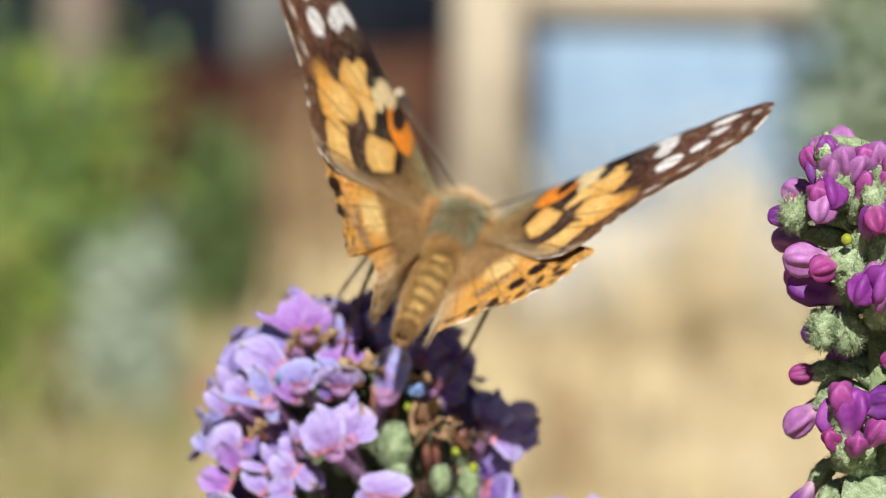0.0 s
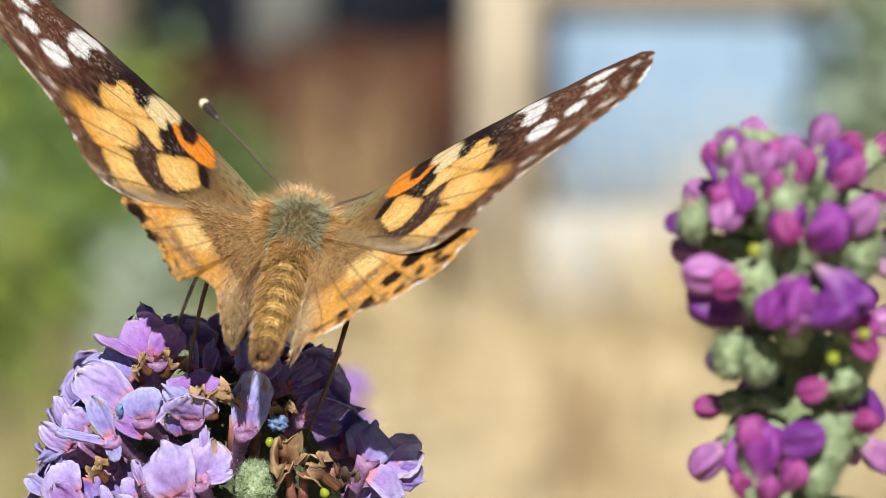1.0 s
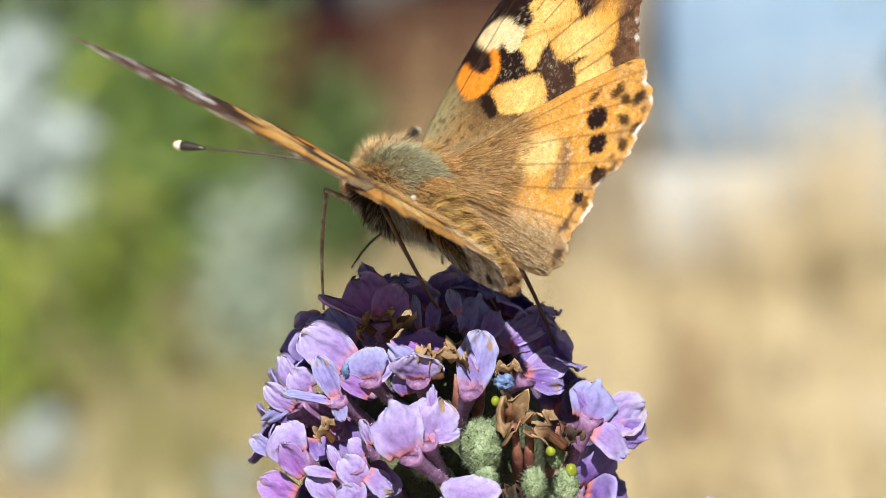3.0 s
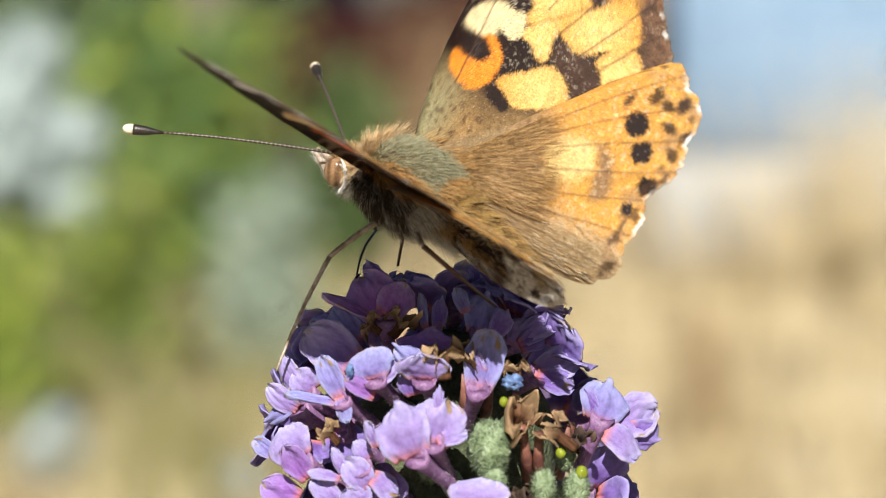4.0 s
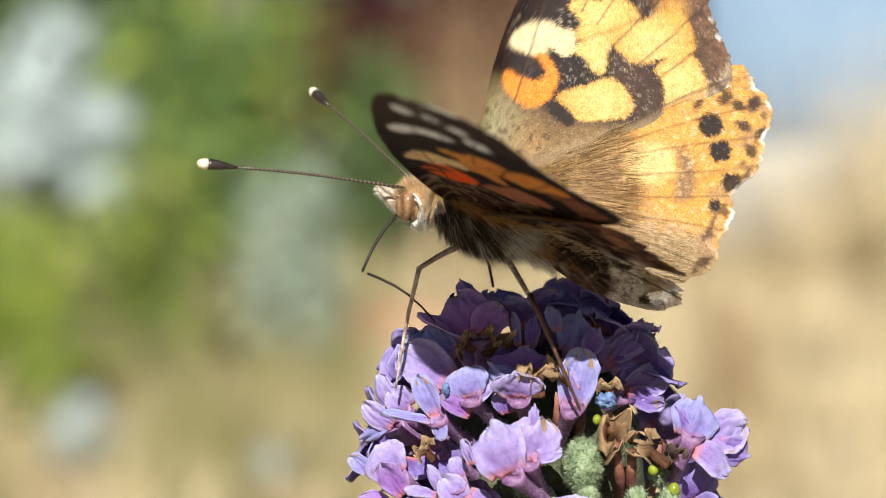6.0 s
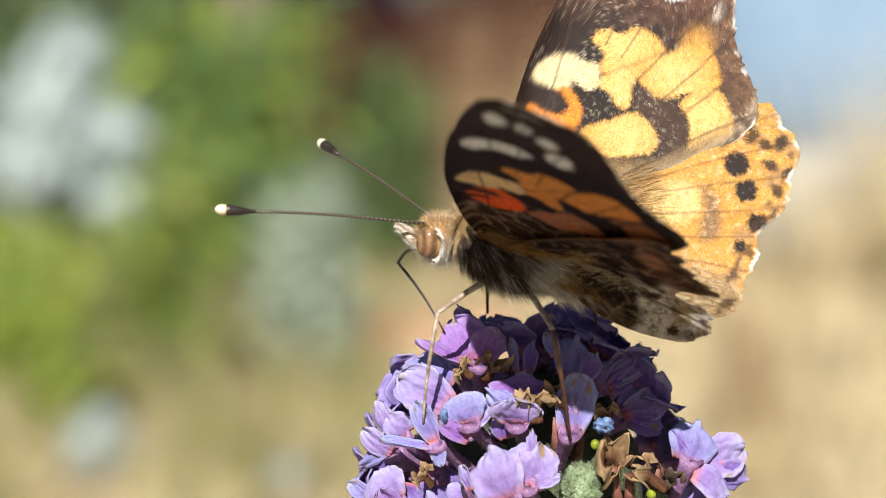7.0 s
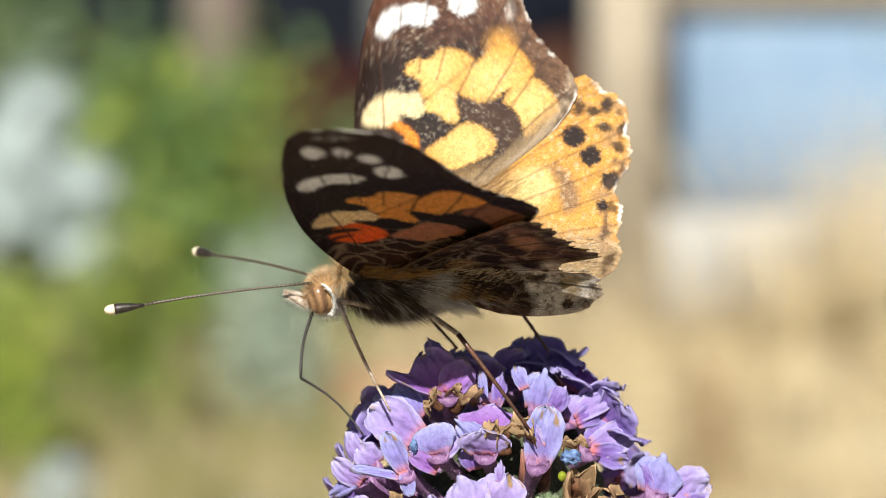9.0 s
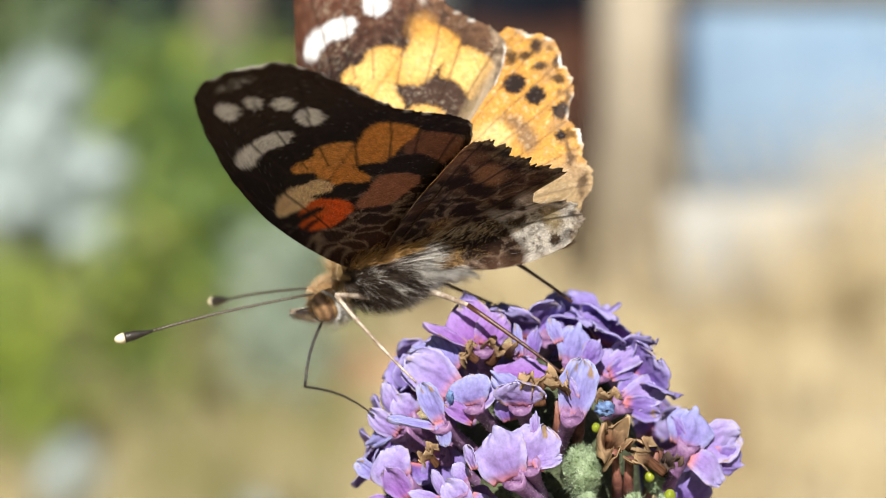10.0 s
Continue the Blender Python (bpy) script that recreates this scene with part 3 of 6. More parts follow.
def floret(parent, at, face, kind, scale, twist, rng):
    """A corolla tube with its four lobes and its calyx; at is in millimetres."""
    m = Matrix.Translation(Vector(at) * MM) @ turned_to(face) @ pose(0, 0, 0, 0, 0, twist) @ Matrix.Diagonal((scale, scale, scale, 1))
    tube = piece("floret", TUBE_ME, parent, m)
    for k in range(4):
        me = PETALS[kind][rng.randrange(5)]
        tilt = rng.uniform(-26, 26)
        piece("petal", me, tube, pose(0, 0, 0, 0, tilt * 0.5, 90 * k + rng.uniform(-9, 9)) @ pose(0, 0, 0, tilt, 0, 0))
    piece("calyx", CALYX_ME, tube)
    if at[1] < 9:
        piece("glands", TUBE_HAIR_ME, tube, None, "fine white glandular hairs")["kind"] = "stuff"
    return tube


LOBES = [[petal_mesh(200 + 10 * kind + j, cols, 3.6, 2.2, ((52, 112), (68, 104), (40, 124), (74, 96), (46, 130), (80, 84))[j], (-0.14, -0.22, -0.05, 0.14, -0.28, 0.2)[j], (0.3, 0.34, 0.26, 0.36, 0.3, 0.4)[j], (0.0, 0.02, 0.0, 0.06, 0.0, 0.0)[j], 0.8, 0.6, 1.3) for j in range(6)] for kind, cols in enumerate(LILACS)]


def open_floret(parent, throat, root, lobes):
    """A floret by its throat and the foot of its tube; each lobe by base, tip, half width, the way it faces, and colour kind (mm)."""
    m = Matrix.Translation(Vector(throat) * MM) @ turned_to(Vector(throat) - Vector(root))
    tube = piece("floret", TUBE_ME, parent, m)
    back = m.inverted()
    for n, (bx, by, bz, tx, ty, tz, half, nx, ny, nz, kind) in enumerate(lobes):
        b, t = Vector((bx, by, bz)), Vector((tx, ty, tz))
        d = t - b
        reach = d.length
        d.normalize()
        up = Vector((nx, ny, nz))
        up = (up - d * up.dot(d)).normalized()
        shape = (n * 7 + int(abs(bx) * 10)) % 6
        size = Matrix.Diagonal((reach / 3.35, half / 2.05, (reach / 3.35 + half / 2.2) / 2, 1))
        place = Matrix.Translation(b * MM) @ Matrix((d, up.cross(d), up)).transposed().to_4x4() @ size @ Matrix.Translation((-0.72 * MM, 0, -0.4 * MM))
        piece("petal", LOBES[kind][shape], tube, back @ place)
    piece("calyx", CALYX_ME, tube)
    piece("glands", TUBE_HAIR_ME, tube, None, "fine white glandular hairs")["kind"] = "stuff"


def crumpled(seed, throat, rim):
    """A withered corolla: a short tube that flares into four shrivelled, folded lobes with a ragged rim."""
    ns, na = 22, 48
    top, tint = [], []
    for i in range(ns + 1):
        q = i / ns
        for k in range(na):
            a = 2 * math.pi * k / na
            lobe = math.cos(2 * a + 0.7 * math.sin(a + seed)) ** 2
            wrinkle = noise.noise(Vector((math.cos(a) * 2.3, math.sin(a) * 2.3, q * 2.0 + seed * 3.7)))
            fine = noise.noise(Vector((math.cos(a) * 5.5, math.sin(a) * 5.5, q * 5.0 + seed * 1.9)))
            flare = max(0.0, q - 0.4) / 0.6
            r = 0.55 + 1.75 * flare ** 0.75 * (0.45 + 0.55 * lobe) * (1 + 0.55 * wrinkle)
            z = -2.2 + 2.9 * q ** 0.8 + flare * (1.3 * wrinkle + 0.7 * fine) - 1.1 * flare ** 3 * (0.4 + lobe)
            r -= 0.75 * flare ** 4 * (0.5 + 0.8 * fine)
            twist = a + 0.5 * flare * math.sin(seed * 2.0 + 3 * a)
            p = Vector((math.cos(twist) * r, math.sin(twist) * r, z))
            top.append(p)
            c = np.array(throat) * (1 - flare) + np.array(rim) * flare
            tint.append(np.clip(c * (1 + 0.8 * fine + 0.45 * wrinkle), 0.01, 0.8))
    n = len(top)
    verts = [p * MM for p in top] + [(p * 0.96 - Vector((0, 0, 0.07))) * MM for p in top]
    faces = []
    for i in range(ns):
        for k in range(na):
            j = (k + 1) % na
            u, v, w, x = i * na + k, i * na + j, (i + 1) * na + j, (i + 1) * na + k
            faces += [(u, v, w, x), (n + x, n + w, n + v, n + u)]
    for k in range(na):
        j = (k + 1) % na
        faces += [(k, n + k, n + j, j), (ns * na + j, n + ns * na + j, n + ns * na + k, ns * na + k)]
    return mesh_of("withered_floret", verts, faces, M_PETAL, True, tint + [c * 0.8 for c in tint])


DRY = [crumpled(j, (0.13, 0.058, 0.03), (0.44, 0.30, 0.17)) for j in range(5)]
DARK_DRY = [crumpled(11 + j, (0.03, 0.018, 0.014), (0.12, 0.078, 0.058)) for j in range(2)]


def withered(parent, x, y, z, size, dark, seed):
    """A withered floret by its place and size in millimetres."""
    rng = random.Random(seed)
    way = Vector((rng.uniform(-0.8, 0.8), rng.uniform(-0.5, 0.1), rng.uniform(0.5, 1.0)))
    k = size / 1.9
    place = Matrix.Translation(Vector((x, y, z)) * MM) @ turned_to(way) @ pose(0, 0, 0, 0, 0, rng.uniform(0, 360)) @ Matrix.Diagonal((k, k * rng.uniform(0.4, 0.65), k, 1))
    piece("withered_floret", rng.choice(DARK_DRY if dark else DRY), parent, place, "withered brown floret")


def fuzzy(c, r, rx, rz, seed, count=500, hair=0.35):
    """A felted bud: a lumpy body with short hairs."""
    rng = random.Random(seed)
    v, f = ball(c, r, rx, rx, rz, 26, 18, 0.3)
    v = [p + (p - Vector(c)).normalized() * r * 0.22 * noise.noise(p * 2600) for p in v]
    hv, hf = [], []
    c = Vector(c)
    for _ in range(count):
        d = Vector((rng.gauss(0, 1), rng.gauss(0, 1), rng.gauss(0, 1))).normalized()
        p = c + Vector((d.x * rx, d.y * rx, d.z * rz)) * r * 0.98
        s = d.cross(Vector((rng.uniform(-1, 1), rng.uniform(-1, 1), rng.uniform(-1, 1)))).normalized() * 0.03 * MM
        t = p + (d + Vector((rng.uniform(-.8, .8), rng.uniform(-.8, .8), rng.uniform(-.8, .8)))) * hair * MM
        n = len(hv)
        hv += [p - s, p + s, p + s.cross(d), t]
        hf += [(n, n + 1, n + 3), (n + 1, n + 2, n + 3), (n + 2, n, n + 3)]
    return joined((v, f), (hv, hf))


# further florets behind the open ones: centre in mm (x, y, z), the way the limb faces, colour kind, size, twist
BEHIND = (
    (5.4, 9.5, 5.0, 0.5, 0.25, 0.83, 1, 1.15, 35),
    (-1.4, 9.5, 6.0, -0.05, 0.1, 0.98, 1, 1.15, 30),
    (3.4, 12, 6.0, 0.2, 0.2, 0.95, 1, 1.15, 70),
    (7.6, 8, 2.8, 0.78, 0.12, 0.6, 1, 1.1, 60),
    (-8, 9.5, 4.2, -0.6, 0.4, 0.7, 1, 1.1, 55),
    (-9.6, 8.0, 2.4, -0.8, 0.1, 0.6, 1, 1.0, 45),
    (-12, 6.5, -1.4, -0.92, -0.1, 0.35, 1, 1.0, 30),
    (-12.8, 7.5, -3.8, -0.95, -0.1, 0.25, 1, 0.9, 15),
)
BELOW = (
    (19.4, 2, -11, 0.2, -0.3, 0.9, 0, 1.1, 40),
    (11.4, 5.5, -8.2, 0.8, -0.4, 0.2, 1, 1.1, 0),
    (8.2, -1.5, -11.2, 0.5, -0.8, 0.2, 0, 1.1, 20),
    (-10.8, -0.5, -10.2, -0.65, -0.7, 0.2, 0, 1.1, 80),
    (-6.6, -4, -10.6, -0.25, -0.9, 0.25, 1, 1.1, 35),
    (0.5, -4, -11.5, -0.2, -0.7, 0.6, 1, 1.05, 50),
)


def lilac_spike():
    rng = random.Random(21)
    spike = thing("flower_spike", "lilac butterfly-bush flower spike with some withered brown florets", "flower", pose(0, 0, 1.0))
    ax = Vector((0.3, 10.5, 0))
    piece("stem", mesh_of("stem", *lathe([(Vector((2, 16, -1002)) * MM, 4 * MM, 4 * MM), (Vector((6, 14, -600)) * MM, 3 * MM, 3 * MM), (Vector((2, 12, -150)) * MM, 2 * MM, 2 * MM), (ax * MM + Vector((0, 0, -0.03)), 1.7 * MM, 1.7 * MM), (ax * MM + Vector((0, 0, 0.002)), 1.0 * MM, 1.0 * MM)], 12), M_STEM), spike)
    # added solid core that fills the gaps; its dark colour stands in for shade
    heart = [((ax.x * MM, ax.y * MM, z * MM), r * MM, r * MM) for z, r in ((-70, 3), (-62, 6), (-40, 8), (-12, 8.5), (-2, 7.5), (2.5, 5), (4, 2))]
    piece("heart", mesh_of("heart", *lathe(heart, 20), M_HEART), spike, None, "solid dark green core, coloured for the shade between the stalks")
    for x, y, z, fx, fy, fz, kind, scale, twist in BEHIND + BELOW:
        floret(spike, (x, y, z), (fx, fy, fz), kind, scale, twist, rng)
    open_floret(spike, (-4.8, 3.5, 6.3), (-4.6, 6.0, 3.5), (
        (-5.0, 3.5, 6.4, -6.9, 5.0, 9.3, 1.9, -0.20, -0.75, 0.60, 2),
        (-4.7, 3.5, 6.4, -3.5, 4.3, 8.8, 1.4, 0.35, -0.80, 0.45, 2),
        (-5.5, 3.2, 6.5, -9.3, 2.5, 8.1, 0.7, 0.00, -0.45, 0.90, 2),
        (-5.1, 6.5, 7.7, -6.3, 7.5, 10.0, 0.7, 0.00, -0.90, 0.35, 1),
    ))
    open_floret(spike, (-7.1, 2.0, 2.9), (-2.8, 6.9, -1.6), (
        (-7.1, 2.0, 3.0, -10.5, 2.8, 5.5, 1.8, -0.45, -0.75, 0.50, 0),
        (-6.7, 3.2, 4.6, -9.0, 4.5, 7.0, 1.2, -0.30, -0.70, 0.60, 3),
        (-8.3, 4.0, 5.8, -10.5, 5.0, 6.0, 0.7, -0.50, -0.50, 0.70, 3),
    ))
    open_floret(spike, (-5.6, -0.6, 2.5), (-3.7, 3.5, -0.5), (
        (-5.6, -0.6, 2.4, -6.2, 0.0, 4.7, 1.6, -0.20, -0.88, 0.42, 3),
        (-5.5, -0.3, 2.1, -3.9, 0.2, 3.8, 0.8, 0.30, -0.80, 0.50, 0),
        (-5.5, -0.6, 1.1, -7.7, -1.0, 2.5, 0.7, -0.30, -0.80, 0.50, 2),
    ))
    open_floret(spike, (-8.2, -0.2, 0.9), (-4.2, 4.9, -3.6), (
        (-8.1, -0.2, 0.9, -9.5, 0.2, 3.8, 0.9, -0.10, -0.92, 0.30, 3),
        (-8.2, -0.2, 0.7, -12.1, 0.1, 1.0, 0.5, 0.00, -0.50, 0.85, 3),
        (-8.2, -0.2, 1.0, -7.6, -0.4, -0.9, 0.6, 0.20, -0.95, 0.10, 3),
    ))
    open_floret(spike, (-10.9, 3.5, 0.5), (-5.4, 7.0, -4.0), (
        (-11.4, 3.5, 0.5, -12.8, 4.1, 3.1, 0.9, -0.60, -0.70, 0.35, 0),
        (-10.3, 3.2, 0.7, -11.7, 3.5, 2.3, 1.1, -0.30, -0.82, 0.40, 0),
    ))
    open_floret(spike, (-11.4, 3.0, -0.6), (-6.0, 6.5, -5.1), (
        (-11.6, 3.0, -0.8, -13.8, 3.6, 1.2, 0.9, -0.65, -0.65, 0.40, 0),
        (-11.7, 3.2, -0.2, -14.2, 4.0, -1.7, 0.7, -0.60, -0.75, 0.20, 3),
        (-11.6, 3.3, -0.8, -11.8, 3.8, -2.9, 1.3, -0.20, -0.96, -0.15, 1),
        (-13.5, 4.4, -1.6, -14.0, 4.8, -2.4, 0.5, -0.60, -0.70, 0.20, 0),
    ))
    open_floret(spike, (-11.1, 1.2, -4.3), (-6.1, 5.3, -8.8), (
        (-11.4, 1.2, -4.1, -12.9, 2.0, -2.0, 1.8, -0.42, -0.78, 0.50, 0),
        (-10.6, 0.2, -5.4, -12.4, 0.3, -3.0, 1.0, -0.30, -0.92, 0.20, 2),
        (-13.3, 2.0, -3.9, -14.7, 3.0, -3.0, 0.7, -0.60, -0.70, 0.40, 3),
        (-11.4, 0.9, -7.1, -14.0, 1.7, -6.1, 1.2, -0.40, -0.85, 0.30, 2),
    ))
    open_floret(spike, (-2.5, -4.6, -2.6), (0.5, -0.5, -6.1), (
        (-2.8, -4.6, -2.7, -4.5, -4.1, 1.2, 2.1, -0.25, -0.85, 0.48, 0),
        (-5.6, -4.1, -2.0, -6.0, -3.7, -0.2, 0.6, -0.70, -0.60, 0.30, 0),
    ))
    open_floret(spike, (-1.3, -4.2, -1.6), (-0.3, -0.5, -4.6), (
        (-1.3, -4.2, -1.8, -0.4, -3.6, 1.4, 1.9, 0.18, -0.86, 0.48, 0),
        (-0.9, -3.6, 0.6, -0.9, -3.3, 2.5, 0.4, -0.10, -0.90, 0.30, 0),
        (-1.0, -4.2, -1.5, 1.2, -3.4, -0.9, 0.7, 0.50, -0.70, 0.50, 0),
    ))
    open_floret(spike, (-1.9, -0.6, 2.4), (-0.6, 5.8, -2.1), (
        (-1.9, 1.0, 3.9, -1.7, 2.4, 5.6, 2.3, 0.02, -0.62, 0.78, 2),
        (-1.5, -0.6, 2.7, -4.1, -0.2, 5.1, 0.9, -0.30, -0.78, 0.52, 3),
        (-1.9, -0.7, 2.2, -2.0, -1.6, 4.3, 1.9, 0.00, -0.93, 0.20, 0),
        (-1.5, -0.6, 2.5, -0.1, 0.0, 3.5, 0.7, 0.30, -0.80, 0.50, 0),
        (-2.7, 0.2, 0.9, -3.2, 0.0, 2.7, 0.9, -0.10, -0.95, 0.20, 1),
    ))
    open_floret(spike, (2.1, -0.4, 1.6), (1.2, 3.0, -1.9), (
        (2.1, -0.4, 1.4, 3.0, 0.4, 5.6, 1.5, 0.10, -0.95, 0.28, 3),
        (2.3, 0.0, 2.7, 1.4, 0.4, 4.5, 0.7, -0.50, -0.80, 0.20, 0),
    ))
    open_floret(spike, (2.4, 4.2, 4.9), (2.1, 7.0, 1.7), (
        (2.2, 4.2, 4.8, 3.1, 5.4, 7.9, 1.5, 0.10, -0.80, 0.55, 3),
        (1.2, 4.5, 6.5, 0.6, 5.2, 8.3, 0.6, -0.20, -0.85, 0.40, 3),
        (3.4, 4.0, 4.8, 4.4, 4.7, 6.6, 0.9, 0.35, -0.85, 0.30, 1),
    ))
    open_floret(spike, (-1.5, 4.0, 5.4), (0.2, 10.3, 0.9), (
        (-1.9, 4.0, 5.4, -2.2, 4.6, 7.9, 0.4, -0.30, -0.90, 0.20, 3),
        (-0.9, 4.0, 5.3, -0.6, 4.8, 7.7, 0.6, 0.10, -0.95, 0.20, 1),
    ))
    open_floret(spike, (4.8, 6.5, 3.8), (-0.0, 10.8, -0.7), (
        (5.0, 6.5, 3.9, 8.8, 7.7, 5.7, 1.0, 0.30, -0.70, 0.60, 0),
        (4.7, 6.3, 3.5, 5.7, 7.5, 5.5, 1.3, 0.15, -0.80, 0.50, 0),
        (5.4, 6.2, 3.6, 7.6, 7.3, 4.3, 0.9, 0.40, -0.80, 0.30, 1),
    ))
    open_floret(spike, (6.5, 5.2, 1.5), (1.6, 9.4, -3.0), (
        (6.5, 5.2, 1.5, 9.8, 6.6, 2.8, 1.3, 0.30, -0.82, 0.40, 0),
        (6.5, 5.8, 1.3, 8.1, 7.0, 3.4, 1.3, 0.20, -0.85, 0.40, 1),
        (6.7, 5.0, 1.4, 9.3, 5.8, 0.7, 1.0, 0.30, -0.90, 0.10, 1),
    ))
    open_floret(spike, (4.2, 9.0, 6.0), (-1.9, 11.3, 1.5), (
        (4.0, 9.0, 6.1, 4.8, 10.5, 8.5, 1.2, 0.20, -0.75, 0.60, 1),
        (2.9, 9.2, 6.2, 2.5, 10.6, 8.2, 1.2, -0.10, -0.75, 0.60, 1),
    ))
    open_floret(spike, (0.7, 8.5, 6.1), (-0.6, 14.9, 1.6), (
        (0.7, 8.5, 6.2, 0.6, 10.0, 8.2, 1.1, -0.10, -0.75, 0.60, 1),
        (-1.5, 8.8, 6.0, -1.9, 9.9, 7.7, 1.2, -0.20, -0.75, 0.60, 1),
    ))
    open_floret(spike, (11.5, 2.6, -1.2), (9.0, 4.5, -7.5), (
        (11.2, 2.6, -1.6, 12.4, 3.8, 1.4, 1.9, 0.15, -0.80, 0.55, 3),
        (12.2, 2.8, -1.7, 15.6, 4.2, -1.1, 1.7, 0.42, -0.80, 0.35, 0),
        (11.8, 2.0, -2.1, 14.4, 2.8, -4.1, 1.3, 0.20, -0.80, 0.55, 0),
        (13.5, 3.2, -2.4, 15.9, 4.2, -3.3, 1.2, 0.35, -0.93, 0.00, 1),
        (11.0, 2.8, -1.0, 10.2, 3.4, 0.8, 0.6, -0.50, -0.80, 0.30, 1),
    ))
    open_floret(spike, (1.9, -4.5, -6.9), (1.2, 2.0, -11.4), (
        (1.8, -4.5, -6.6, 2.1, -3.7, -4.4, 2.2, 0.00, -0.80, 0.60, 0),
        (0.6, -4.2, -7.0, 0.1, -3.6, -5.8, 1.1, -0.40, -0.80, 0.40, 0),
    ))
    open_floret(spike, (-6.7, -1.8, -3.9), (-3.5, 3.9, -8.4), (
        (-6.0, -1.8, -3.4, -7.2, -1.5, -2.2, 0.7, -0.30, -0.85, 0.40, 0),
        (-7.7, -1.8, -4.7, -8.8, -1.6, -2.6, 0.5, -0.30, -0.90, 0.30, 0),
        (-6.0, -2.2, -5.5, -7.7, -1.8, -3.3, 1.1, -0.20, -0.88, 0.40, 0),
        (-8.1, -2.0, -4.7, -10.6, -1.8, -4.4, 0.5, 0.00, -0.60, 0.80, 0),
        (-5.7, -2.2, -4.6, -3.8, -2.0, -6.0, 1.0, 0.20, -0.85, 0.50, 0),
        (-8.2, -2.0, -6.9, -10.0, -1.5, -5.0, 0.9, -0.30, -0.85, 0.45, 0),
        (-6.5, -2.4, -7.1, -7.3, -2.2, -5.4, 1.2, 0.00, -0.90, 0.40, 0),
    ))
    open_floret(spike, (-8.3, 2.4, -2.1), (-3.6, 6.9, -6.6), (
        (-8.5, 2.4, -2.0, -7.4, 2.6, -4.4, 1.8, 0.10, -1.00, 0.00, 1),
        (-10.0, 2.6, -3.0, -10.2, 2.7, -4.6, 1.2, -0.20, -1.00, -0.10, 1),
    ))
    open_floret(spike, (-5.0, -0.5, -4.9), (-2.2, 5.4, -9.4), (
        (-5.0, -0.5, -4.8, -4.4, -0.3, -7.1, 1.4, 0.10, -1.00, 0.10, 1),
        (-5.0, -0.5, -5.2, -6.1, -0.3, -6.7, 1.0, -0.20, -1.00, 0.10, 1),
    ))
    # the rest of the spike: round the back and down the stem
    for ring in range(9):
        z = 1.0 - ring * 5.6
        count = 12 if ring else 8
        for k in range(count):
            a = 2 * math.pi * (k + 0.5 * (ring % 2)) / count + rng.uniform(-0.12, 0.12)
            r = (9.5 if ring == 0 else 11.8) + rng.uniform(-1, 1)
            x, y = ax.x + math.cos(a) * r, ax.y + math.sin(a) * r
            if z > -11 and y < 12.5:
                continue
            up = 0.6 if ring == 0 else 0.1
            floret(spike, (x, y, z + rng.uniform(-1, 1)), (math.cos(a), math.sin(a), up + rng.uniform(-0.2, 0.2)), rng.choice((0, 1, 1, 2, 3)), rng.uniform(0.95, 1.12), rng.uniform(0, 90), rng)
    # withered florets
    for n, (x, y, z, size, dark) in enumerate(((-0.7, -0.4, 4.5, 1.9, False), (1.1, -0.3, 4.4, 1.8, False), (5.4, -1.5, 0.0, 2.5, False), (7.2, -1.2, -1.2, 2.3, False), (4.9, 0.5, 3.2, 1.2, False),
                                              (-9.2, -1.0, -1.2, 1.4, False), (-3.2, 3.4, 6.3, 1.7, False), (5.3, -3.2, -6.0, 2.0, True), (9.6, 0.0, -1.8, 1.5, True), (-6.2, 2.6, 6.0, 1.1, False))):
        withered(spike, x, y, z, size, dark, 40 + n)
    for x0, z0, x1, z1, y in ((5.4, -1.0, 5.9, -6.2, -1.6), (6.6, -1.6, 6.5, -6.4, -1.2), (1.2, 2.5, 1.0, -2.5, 1.0), (3.0, 2.0, 2.6, -2.0, 1.0), (9.0, -1.5, 8.2, -6.0, 0.5)):
        piece("stalk", mesh_of("stalk", *lathe([(Vector((x1, y + 3, z1)) * MM, 0.42 * MM, 0.42 * MM), (Vector(((x0 + x1) / 2, y + 0.8, (z0 + z1) / 2)) * MM, 0.45 * MM, 0.45 * MM), (Vector((x0, y, z0)) * MM, 0.36 * MM, 0.36 * MM)], 9), M_REDTUBE), spike)
    piece("bud", mesh_of("bud", *fuzzy(Vector((2.9, -1.2, -2.8)) * MM, 1.5 * MM, 0.95, 1.4, 5, 2200, 0.3), M_SAGE), spike, None, "felted grey-green bud")
    for n, (x, y, z, r) in enumerate(((3.2, -2.4, -5.6, 1.2), (6.9, -2.6, -5.4, 1.0), (9.4, -2.0, -5.8, 1.1), (8.6, 0.5, -3.6, 0.9), (-3.2, 2.0, 2.0, 0.9), (-1.5, 1.8, -4.5, 1.2))):
        piece("bud", mesh_of("bud", *fuzzy(Vector((x, y, z)) * MM, r * MM, 0.8, 1.3, 6 + n, 500), M_SAGE), spike, None, "felted grey-green bud")
    piece("bud", mesh_of("bud", *ball(Vector((4.6, -1.0, 2.2)) * MM, 0.62 * MM, 1.2, 1, 0.8, 18, 12, 0.8), M_BLUEBUD), spike, None, "withered blue bud")
    piece("bud", mesh_of("bud", *ball(Vector((-7.4, -0.8, 3.0)) * MM, 0.4 * MM, 0.7, 1, 1.4, 14, 9, 0.8), M_BLUEBUD), spike, None, "withered blue bud")
